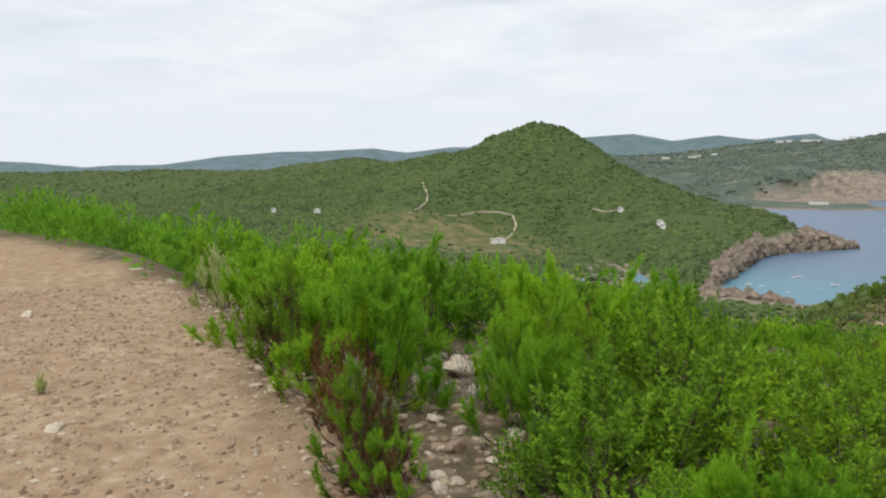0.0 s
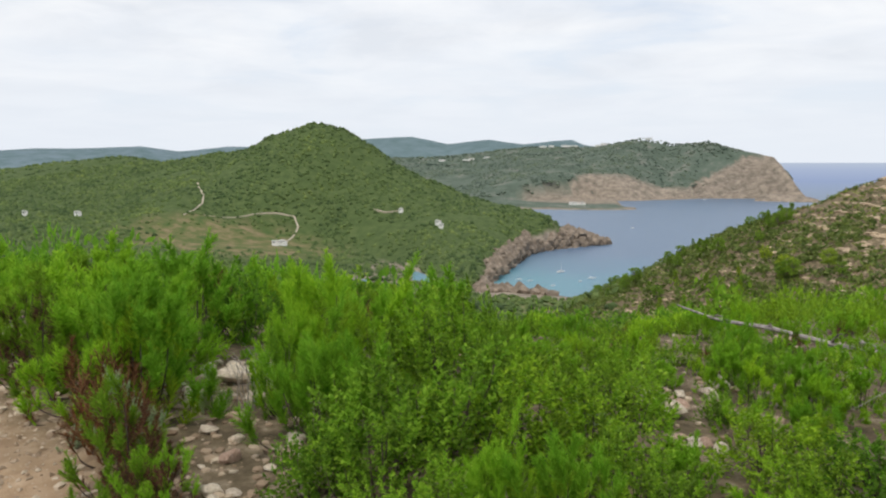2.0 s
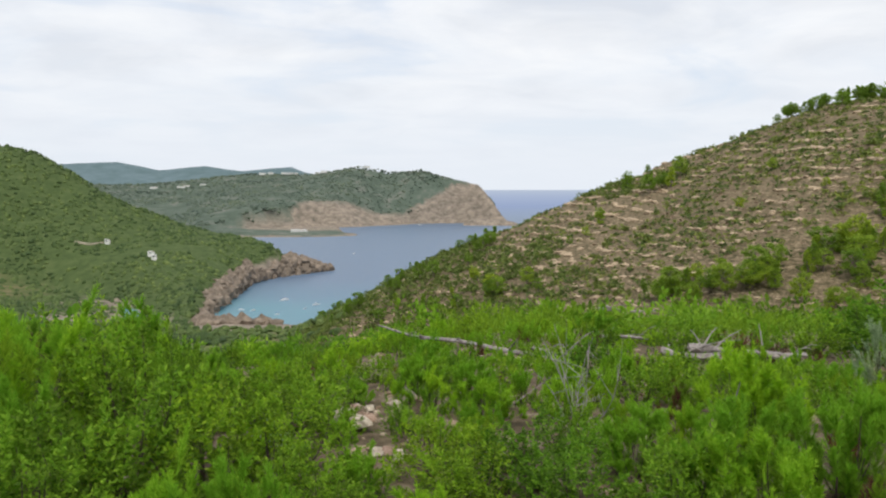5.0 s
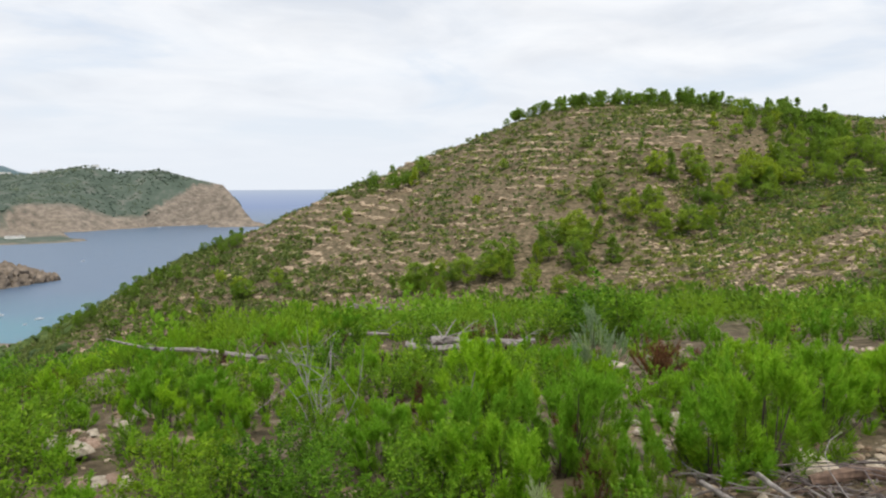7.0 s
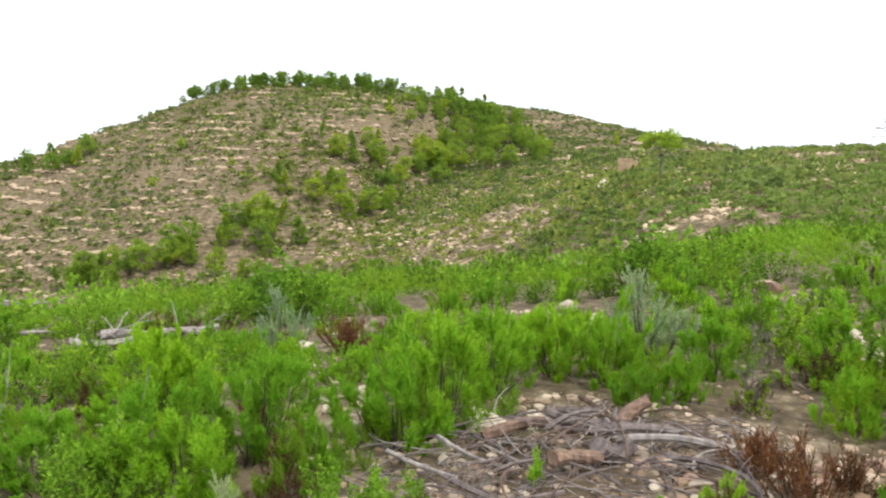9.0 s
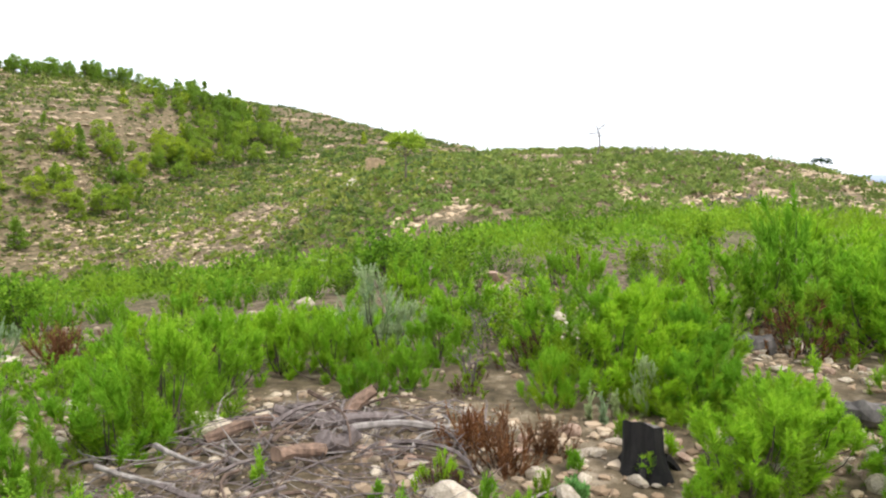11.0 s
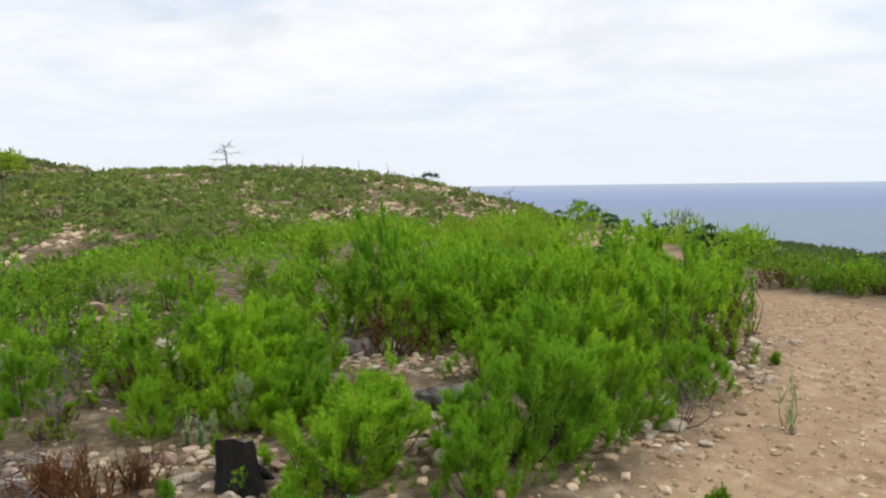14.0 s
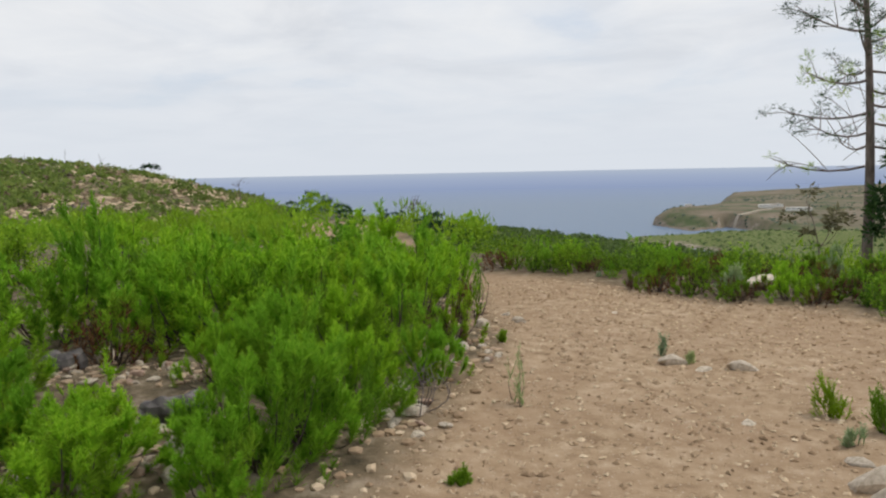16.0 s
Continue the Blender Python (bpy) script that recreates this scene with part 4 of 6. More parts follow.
MIX_FAR = {"heath_far": 9, "mastic_far": 6, "mixed_far": 2}
fill(2.9, 5.4, -34, 2, 0.42, MIX, (0.3, 0.85), 1)
fill(2.9, 5.4, 2, 12, 0.42, MIX, (0.28, 0.55), 25)
fill(2.9, 5.4, 12, 60, 0.42, MIX, (0.28, 0.5), 21)
fill(4.2, 5.4, 60, 132, 0.52, MIX, (0.3, 0.62), 2)
fill(2.8, 6.4, -9, 62, 0.34, {"mastic_far": 4, "heath_far": 5, "heath": 2}, (0.28, 0.5), 14)
fill(4.6, 7.4, 82, 131, 0.52, {"heath_far": 7, "mastic_far": 1, "mixed_far": 1}, (0.32, 0.6), 15)
MIX_MID = {"heath_far": 9, "mastic_far": 4, "mixed_far": 2, "grey": 0.5, "dry": 1}
fill(5.4, 7.0, -34, 2, 0.44, MIX_MID, (0.3, 0.9), 12)
fill(5.4, 7.0, 2, 12, 0.44, MIX_MID, (0.25, 0.42), 26)
fill(5.4, 7.0, 12, 82, 0.44, MIX_MID, (0.28, 0.52), 22)
fill(5.4, 7.0, 82, 132, 0.56, MIX_MID, (0.3, 0.75), 23)
fill(3.4, 8.6, 10, 92, 0.27, {"heath_far": 6, "mastic_far": 2, "mixed_far": 2}, (0.16, 0.32), 24)
fill(7.0, 12.0, -42, 2, 0.68, MIX_FAR, (0.55, 1.25), 3)
fill(7.0, 12.0, 2, 20, 0.62, MIX_FAR, (0.3, 0.48), 27)
fill(7.0, 12.0, 20, 100, 0.62, MIX_FAR, (0.3, 0.7), 4)
fill(7.0, 13.0, 100, 132, 0.80, MIX_FAR, (0.55, 1.2), 5)
fill(8.0, 12.0, 131, 168, 0.36, {"mixed_far": 6, "heath_far": 2, "mastic_far": 5, "grey": 0.6, "dry": 1}, (0.25, 0.68), 9, -0.12)


def plumes(near, far, first, last, gap, tall, mat, seed, name, label, blades=260, upright=0.9, broad=0.26):
    """Shrubs past counting, each of a few leafy lobes, in one mesh."""
    rng = np.random.default_rng(seed)
    n = int(math.pi * (far ** 2 - near ** 2) * (last - first) / 360 / gap ** 2)
    az, r = np.radians(rng.uniform(first, last, n)), np.sqrt(rng.uniform(near ** 2, far ** 2, n))
    x, y = r * np.sin(az), r * np.cos(az)
    ok = (track_side(x, y) < -0.4) & (fbm(x, y, 5, 2, seed) > -0.45)
    x, y = x[ok], y[ok]
    n, lobes = len(x), 6
    h = rng.uniform(*tall, n)
    la, lr = rng.uniform(0, 6.283, (n, lobes)), np.sqrt(rng.uniform(0, 1, (n, lobes))) * 0.5
    lw = rng.uniform(0.26, 0.42, (n, lobes))
    lz = rng.uniform(0.3, 0.68, (n, lobes)) * (1.1 - lr)
    i = rng.integers(0, lobes, (n, blades))
    row = np.arange(n)[:, None]
    nrm = unit(rng.normal(size=(n, blades, 3)) + [0, 0, 0.45])
    w = lw[row, i][..., None] * rng.uniform(0.6, 1.0, (n, blades, 1))
    p = np.stack([np.cos(la) * lr, np.sin(la) * lr, lz], -1)[row, i] + nrm * w
    p[..., 2] = np.abs(p[..., 2])
    p = np.stack([x, y, land_near(x, y)], -1)[:, None] + p * h[:, None, None]
    d = unit(nrm * 0.7 + [0, 0, upright] + rng.normal(size=nrm.shape) * 0.4).reshape(-1, 3)
    ln = np.repeat(h, blades) * rng.uniform(0.09, 0.19, n * blades)
    v, q = (spears if upright > 0.5 else ovals)(p.reshape(-1, 3), d, ln, (ln * broad)[:, None], rng)
    ob = new(name, mesh_of(name, v, q, mat))
    return tagged(ob, label, "shrubs", kind="stuff")


# ---- scrub, stones and woods too many to count ----


def ball():
    """Corners and faces of a twenty-sided ball."""
    bm = bmesh.new()
    bmesh.ops.create_icosphere(bm, subdivisions=1, radius=1.0)
    bm.verts.ensure_lookup_table()
    v = np.array([q.co[:] for q in bm.verts])
    f = np.array([[q.index for q in p.verts] for p in bm.faces])
    bm.free()
    return v, f


BALL_V, BALL_F = ball()


def clumps(x, y, z, size, flat, rng, jag=0.35):
    """Uneven clumps, twenty faces each, all in one mesh."""
    n = len(x)
    v = BALL_V[None] * (1 + rng.normal(size=(n, 12, 1)) * jag)
    v = v * np.stack([size, size * rng.uniform(0.7, 1.2, n), size * flat], 1)[:, None]
    a = rng.uniform(0, 6.28, n)
    c, s = np.cos(a)[:, None], np.sin(a)[:, None]
    v = np.stack([v[..., 0] * c - v[..., 1] * s, v[..., 0] * s + v[..., 1] * c, v[..., 2]], -1)
    v = v + np.stack([x, y, z], 1)[:, None]
    f = BALL_F[None] + (np.arange(n) * 12)[:, None, None]
    return v.reshape(-1, 3), f.reshape(-1, 3)


OCT_V = np.array([(1, 0, 0), (-1, 0, 0), (0, 1, 0), (0, -1, 0), (0, 0, 1), (0, 0, -1)], float)
OCT_F = np.array([(0, 2, 4), (2, 1, 4), (1, 3, 4), (3, 0, 4), (2, 0, 5), (1, 2, 5), (3, 1, 5), (0, 3, 5)])


def chips(x, y, z, size, flat, rng):
    """Angular pebbles, eight faces each, all in one mesh."""
    n = len(x)
    v = OCT_V[None] * rng.uniform(0.65, 1.3, (n, 6, 1)) + rng.normal(size=(n, 6, 3)) * 0.15
    v = v * np.stack([size, size * rng.uniform(0.6, 1.1, n), size * flat], 1)[:, None]
    a = rng.uniform(0, 6.28, n)
    c, s = np.cos(a)[:, None], np.sin(a)[:, None]
    v = np.stack([v[..., 0] * c - v[..., 1] * s, v[..., 0] * s + v[..., 1] * c, v[..., 2]], -1) + np.stack([x, y, z], 1)[:, None]
    return v.reshape(-1, 3), (OCT_F[None] + (np.arange(n) * 6)[:, None, None]).reshape(-1, 3)


def tufts(x, y, z, size, tall, rng, blades=16):
    """Ragged leafy tufts: broad blades thrown through a dome."""
    n = len(x)
    off = rng.normal(size=(n, blades, 3)) * [0.42, 0.42, 0.25] + [0, 0, 0.35]
    off[..., 2] = np.abs(off[..., 2])
    sc = np.stack([size, size, size * tall], 1)[:, None]
    p = (np.stack([x, y, z], 1)[:, None] + off * sc).reshape(-1, 3)
    d = unit(rng.normal(size=(n * blades, 3)) * [1, 1, 0.6] + [0, 0, 0.15])
    s = np.repeat(size, blades)
    return spears(p, d, s * rng.uniform(0.45, 0.75, n * blades), (s * 0.5)[:, None], rng)


def sow(n, first, last, near, far, rng, keep=None):
    """Random places in a ring, thinned by keep(x, y, r, az, z)."""
    az = rng.uniform(first, last, n)
    r = np.sqrt(rng.uniform(near ** 2, far ** 2, n))
    x, y = r * np.sin(np.radians(az)), r * np.cos(np.radians(az))
    z = land(x, y)
    ok = z > SEA + 1.0
    if keep is not None:
        ok &= keep(x, y, r, az, z)
    return x[ok], y[ok], z[ok]


def slope(x, y, h=14.0):
    return np.hypot(land(x + h, y) - land(x - h, y), land(x, y + h) - land(x, y - h)) / (2 * h)


def stuff(name, geo, mat, label, category, smooth=False):
    return tagged(new(name, mesh_of(name, geo[0], geo[1], mat, smooth)), label, category, kind="stuff")


def wood_material(name, dark, mid, light):
    m = Mat(name)
    one = m.ramp(m.geo("Random Per Island"), (0.0, dark), (0.55, mid), (1.0, light))
    patch = m.ramp(m.noise(0.011, 6, 0.68), (0.34, (0.62, 0.68, 0.74)), (0.5, (0.95, 0.95, 0.95)), (0.66, (1.32, 1.24, 1.05)))
    m.surface(m.mix(1.0, one, patch, "MULTIPLY"), 0.85, spec=0.15)
    return m.m


M_WOODS = wood_material("pine_woods", (0.052, 0.084, 0.03), (0.086, 0.13, 0.042), (0.135, 0.182, 0.06))
# woods far off, distance haze put into a greyer green
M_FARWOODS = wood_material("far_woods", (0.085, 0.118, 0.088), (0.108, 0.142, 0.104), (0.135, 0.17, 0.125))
M_SCRUB = foliage("hill_scrub", (0.14, 0.195, 0.045), (0.215, 0.285, 0.062), (0.31, 0.37, 0.09), 0.45)
M_SCRUBPALE = foliage("pale_scrub", (0.18, 0.26, 0.045), (0.29, 0.39, 0.065), (0.40, 0.49, 0.10), 0.5)
M_SCRUBDARK = foliage("dark_scrub", (0.095, 0.135, 0.036), (0.15, 0.205, 0.052), (0.215, 0.27, 0.075), 0.4)
M_SCRUBGREY = foliage("dead_scrub", (0.15, 0.12, 0.095), (0.24, 0.19, 0.15), (0.33, 0.27, 0.22), 0.1)
M_LEDGE = stone("ledge_rock", (0.36, 0.28, 0.18), (0.56, 0.44, 0.30), (0.70, 0.58, 0.42), 1.5)

L_FARHEATH, L_FARMASTIC = "green feathery heath scrub covering the slope", "dark green mastic scrub covering the slope"
ROUND = dict(blades=130, upright=0.2, broad=0.5)
plumes(12, 26, -46, 2, 1.35, (0.8, 1.3), M_HEATH, 61, "heath_scrub", L_FARHEATH)
plumes(12, 26, 2, 20, 1.2, (0.35, 0.6), M_HEATH, 73, "heath_scrub", L_FARHEATH)
plumes(12, 42, 2, 20, 1.6, (0.4, 0.75), M_MASTIC, 74, "mastic_scrub", L_FARMASTIC, **ROUND)
plumes(12, 42, -46, 2, 1.6, (0.7, 1.3), M_MASTIC, 62, "mastic_scrub", L_FARMASTIC, **ROUND)
plumes(12, 26, 20, 100, 1.7, (0.45, 0.8), M_HEATH_DARK, 63, "heath_scrub", L_FARHEATH)
plumes(12, 46, 20, 100, 1.8, (0.5, 0.95), M_MASTIC, 64, "mastic_scrub", L_FARMASTIC, **ROUND)
plumes(12, 50, 20, 100, 2.6, (0.7, 1.2), M_MASTIC_DARK, 69, "mastic_scrub", "deep green rounded mastic thicket on the slope", **ROUND)
plumes(13, 32, 100, 131, 1.4, (0.5, 1.05), M_HEATH_DARK, 65, "heath_scrub", L_FARHEATH)
plumes(13, 48, 100, 131, 1.9, (0.6, 1.0), M_MASTIC, 66, "mastic_scrub", L_FARMASTIC, **ROUND)
plumes(11.5, 22, 131, 168, 0.7, (0.35, 0.6), M_HEATH_DARK, 67, "heath_scrub", "brownish-green heath scrub beyond the track", blades=120)
plumes(11.5, 32, 131, 168, 0.95, (0.35, 0.6), M_MASTIC_DARK, 68, "mastic_scrub", L_FARMASTIC, blades=110, upright=0.2, broad=0.5)


# rounded bushes over the round hill and the saddle
plumes(34, 135, 66, 122, 4.4, (0.7, 1.5), M_SCRUBDARK, 70, "dark_scrub", "dark olive rounded bushes over the round hill", blades=56, upright=0.2, broad=0.8)
plumes(30, 130, 66, 122, 3.8, (0.6, 1.3), M_SCRUBGREY, 72, "dead_scrub", "grey-brown leafless scrub over the round hill", blades=56, upright=0.4, broad=0.4)

g = np.random.default_rng(21)


def open_slope(x, y, r, az, z):
    return (fbm(x, y, 22, 3, 5) + g.uniform(-0.3, 0.3, len(x)) > -0.02 - 0.25 * (((z + fbm(x, y, 40, 2, 14) * 1.5) % 2.4) > 1.4)) & (track_side(x, y) < -0.6)


# scrub of the stony hill and the round hill
x, y, z = sow(9500, 12, 90, 85, 355, g, open_slope)
stuff("hill_scrub", tufts(x, y, z, g.uniform(0.6, 1.6, len(x)), 0.7, g, 12), M_SCRUB, "low green scrub scattered over the stony hill", "scrub")
x, y, z = sow(9500, 12, 88, 85, 355, g, open_slope)
stuff("dark_scrub", tufts(x, y, z, g.uniform(0.6, 1.6, len(x)), 0.75, g, 12), M_SCRUBDARK, "dark olive scrub scattered over the stony hill", "scrub")
x, y, z = sow(8500, 12, 120, 60, 355, g, open_slope)
stuff("dead_scrub", tufts(x, y, z, g.uniform(0.5, 1.2, len(x)), 0.6, g, 10), M_SCRUBGREY, "grey-brown dead scrub scattered over the hills", "scrub")
x, y, z = sow(3000, 60, 88, 60, 260, g, open_slope)
stuff("hill_scrub", tufts(x, y, z, g.uniform(0.5, 1.3, len(x)), 0.6, g, 14), M_SCRUBPALE, "low green scrub on the saddle between the hills", "scrub")
x, y, z = sow(9000, 56, 98, 40, 250, g, lambda x, y, r, az, z: fbm(x, y, 14, 3, 19) + g.uniform(-0.5, 0.3, len(x)) > 0.0)
stuff("ledge_rocks", clumps(x, y, z, g.uniform(0.12, 0.55, len(x)) * np.clip(np.hypot(x, y) / 140, 0.5, 1.4), 0.5, g, 0.2), M_LEDGE, "pale limestone rocks scattered over the saddle", "rocks")
x, y, z = sow(2200, 50, 84, 85, 240, g, lambda x, y, r, az, z: fbm(x, y, 18, 3, 27) > -0.35)
stuff("hill_scrub", tufts(x, y, z, g.uniform(0.6, 1.5, len(x)), 0.6, g, 14), M_SCRUB, "low green scrub at the foot of the stony hill", "scrub")
x, y, z = sow(1500, 64, 84, 225, 345, g)
stuff("dark_scrub", tufts(x, y, z, g.uniform(0.7, 1.5, len(x)), 0.6, g, 14), M_SCRUBDARK, "dark olive scrub along the falling ridge", "scrub")
x, y, z = sow(1300, 84, 122, 46, 170, g, lambda x, y, r, az, z: fbm(x, y, 16, 3, 6) > 0.05)
stuff("dark_scrub", tufts(x, y, z, g.uniform(0.5, 1.3, len(x)), 0.7, g, 16), M_SCRUBDARK, "dark olive bushes in patches on the round hill", "scrub")
x, y, z = sow(1500, 70, 122, 42, 170, g, lambda x, y, r, az, z: fbm(x, y, 20, 3, 16) > 0.1)
stuff("dead_scrub", tufts(x, y, z, g.uniform(0.4, 1.1, len(x)), 0.55, g, 14), M_SCRUBGREY, "grey dead scrub in patches on the round hill", "scrub")
x, y, z = sow(3400, 84, 122, 44, 150, g, open_slope)
stuff("hill_scrub", tufts(x, y, z, g.uniform(0.45, 1.3, len(x)), 0.75, g, 14), M_SCRUB, "low green scrub covering the round hill", "scrub")
x, y, z = sow(4600, 20, 100, 38, 115, g, lambda x, y, r, az, z: (fbm(x, y, 12, 3, 9) > -0.25 - 0.4 * (az < 60)))
stuff("slope_scrub", tufts(x, y, z, g.uniform(0.4, 0.85, len(x)), 0.8, g, 16), M_SCRUBPALE, "green scrub on the slope below the track", "scrub")
x, y, z = sow(3600, -52, 16, 150, 660, g, lambda x, y, r, az, z: fbm(x, y, 40, 3, 77) > -0.5)
s = g.uniform(1.2, 2.8, len(x))
stuff("pine_woods", clumps(x, y, z + s * 0.3, s, 0.9, g, 0.25), M_WOODS, "green pine woods on the slope above the bay", "woods")
x, y, z = sow(5200, 128, 168, 28, 320, g, lambda x, y, r, az, z: (fbm(x, y, 20, 3, 29) > -0.5) & (track_side(x, y) < -0.6))
stuff("slope_scrub", tufts(x, y, z, g.uniform(0.4, 1.0, len(x)) * np.clip(np.hypot(x, y) / 90, 0.6, 1.8), 0.7, g, 14), M_SCRUBDARK, "dark green scrub on the slope beyond the track", "scrub")
x, y, z = sow(2600, -50, 22, 36, 260, g, lambda x, y, r, az, z: (fbm(x, y, 20, 3, 9) > -0.35))
stuff("slope_scrub", tufts(x, y, z, g.uniform(0.6, 1.6, len(x)), 0.8, g, 14), M_SCRUB, "green scrub on the slope below the track", "scrub")


def on_ledge(x, y, r, az, z):
    step = (z + fbm(x, y, 32, 3, 14) * 3.0) % 2.6
    return (step < 0.7) & (fbm(x, y, 26, 3, 15) + g.uniform(-0.35, 0.35, len(x)) > 0.25 * np.clip((az - 60) / 5, 0, 1) + 0.3 * np.clip((36 - az) / 8, 0, 1))


x, y, z = sow(56000, 12, 92, 85, 350, g, on_ledge)
stuff("ledge_rocks", clumps(x, y, z, g.uniform(0.3, 1.5, len(x)) * np.clip(np.hypot(x, y) / 240, 0.3, 1.2), 0.36, g, 0.2), M_LEDGE, "pale limestone ledges on the terraced hillside", "rocks")
x, y, z = sow(10000, 76, 120, 26, 160, g, lambda x, y, r, az, z: fbm(x, y, 15, 3, 23) > 0.02)
stuff("ledge_rocks", clumps(x, y, z, g.uniform(0.15, 0.6, len(x)), 0.5, g, 0.2), M_LEDGE, "pale limestone rocks on the round hill", "rocks")

x, y, z = sow(4200, 11, 37, 190, 440, g, lambda x, y, r, az, z: fbm(x, y, 40, 3, 91) + 0.03 * (26 - az) > 0.0)
stuff("hill_scrub", tufts(x, y, z, g.uniform(1.0, 2.4, len(x)), 0.8, g, 16), M_SCRUBDARK, "green thicket on the flank above the bay", "scrub")
x, y, z = sow(900, 34, 62, 100, 340, g, lambda x, y, r, az, z: fbm(x, y, 50, 3, 92) > 0.05)
stuff("hill_scrub", tufts(x, y, z, g.uniform(1.2, 2.6, len(x)), 0.75, g, 18), M_SCRUBDARK, "dark green bushes in patches on the stony hill", "scrub")

M_CRAG = stone("crag_rock", (0.10, 0.082, 0.066), (0.19, 0.155, 0.12), (0.33, 0.27, 0.21), 0.12)
x, y, z = sow(30000, 3.5, 15.4, 700, 1250, g, lambda x, y, r, az, z: (rock_face(x, y, z) > 0.5) & (z < SEA + 50))
s = 1.6 + 6.0 * g.uniform(0, 1, len(x)) ** 2.5
stuff("cliff_rocks", clumps(x, y, z, s, 0.95, g, 0.27), M_CRAG, "broken ochre crags along the cove", "rocks")

x, y, z = sow(900, 12.6, 14.4, 690, 740, g)
stuff("cliff_rocks", clumps(x, y, z, g.uniform(1.0, 3.5, len(x)), 0.8, g, 0.3), M_ROCKRED, "reddish rocks on the near shore of the bay", "rocks")

# woods
x, y, z = sow(27000, -52, 14.5, 640, 1500, g, lambda x, y, r, az, z: (fbm(x, y, 60, 3, 71) > -0.42) & (np.hypot((az + 12.5) / 9.5, (r - 965) / 120) > 0.8 + 0.2 * g.normal(size=len(x))) & (slope(x, y) < 0.95) & (rock_face(x, y, z) < 0.4))
s = g.uniform(1.6, 3.8, len(x))
stuff("pine_woods", chips(x, y, z - s * 0.12, s * 1.15, 0.9, g), M_WOODS, "dense green pine woods over the cone-shaped hill", "woods", True)
x, y, z = sow(6500, -56, -8, 1450, 2450, g, lambda x, y, r, az, z: fbm(x, y, 80, 3, 72) > -0.4)
s = g.uniform(3, 6, len(x))
stuff("pine_woods", chips(x, y, z, s, 0.6, g), M_WOODS, "dense green pine woods over the inland hills", "woods", True)
x, y, z = sow(11000, -8, 27, 1900, 3100, g, lambda x, y, r, az, z: (fbm(x, y, 150, 3, 73) > -0.3) & (z > SEA + 16) & (rock_face(x, y, z) < 0.4))
s = g.uniform(3.5, 7, len(x))
stuff("far_woods", chips(x, y, z, s, 0.6, g), M_FARWOODS, "woods on the far headland, green greyed for haze", "woods", True)
x, y, z = sow(4200, 136, 168, 300, 1360, g, lambda x, y, r, az, z: fbm(x, y, 120, 3, 75) > -0.25)
s = g.uniform(1.5, 4, len(x))
stuff("coast_scrub", chips(x, y, z, s, 0.6, g), M_WOODS, "dark green scrub on the shelf above the sea", "scrub")
x, y, z = sow(2200, 138, 168, 1360, 2300, g, lambda x, y, r, az, z: fbm(x, y, 120, 3, 74) > 0.0)
s = g.uniform(2, 5, len(x))
stuff("far_woods", chips(x, y, z, s, 0.6, g), M_FARWOODS, "woods on the low coast, green greyed for haze", "woods")

# ---- trees ----
def curve_way(a, b, bend, k=6):
    a, b = np.asarray(a, float), np.asarray(b, float)
    t = np.linspace(0, 1, k)[:, None]
    return a + (b - a) * t + np.asarray(bend, float) * (4 * t * (1 - t))


def needle_puffs(centres, radius, per, leaf, width, rng, flat=0.7):
    """Round tufts of needles about each centre."""
    n = len(centres)
    d = unit(rng.normal(size=(n, per, 3)) * [1, 1, flat] + [0, 0, 0.25])
    p = centres[:, None] + d * (np.reshape(radius, (-1, 1, 1)) * rng.uniform(0.1, 0.85, (n, per, 1)))
    return spears(p.reshape(-1, 3), d.reshape(-1, 3), leaf * rng.uniform(0.7, 1.2, n * per), width * 1.4, rng)


def puff_hearts(centres, radius, rng):
    """The close inner mass of each tuft."""
    c = np.asarray(centres)
    return chips(c[:, 0], c[:, 1], c[:, 2], radius, 0.75, rng)


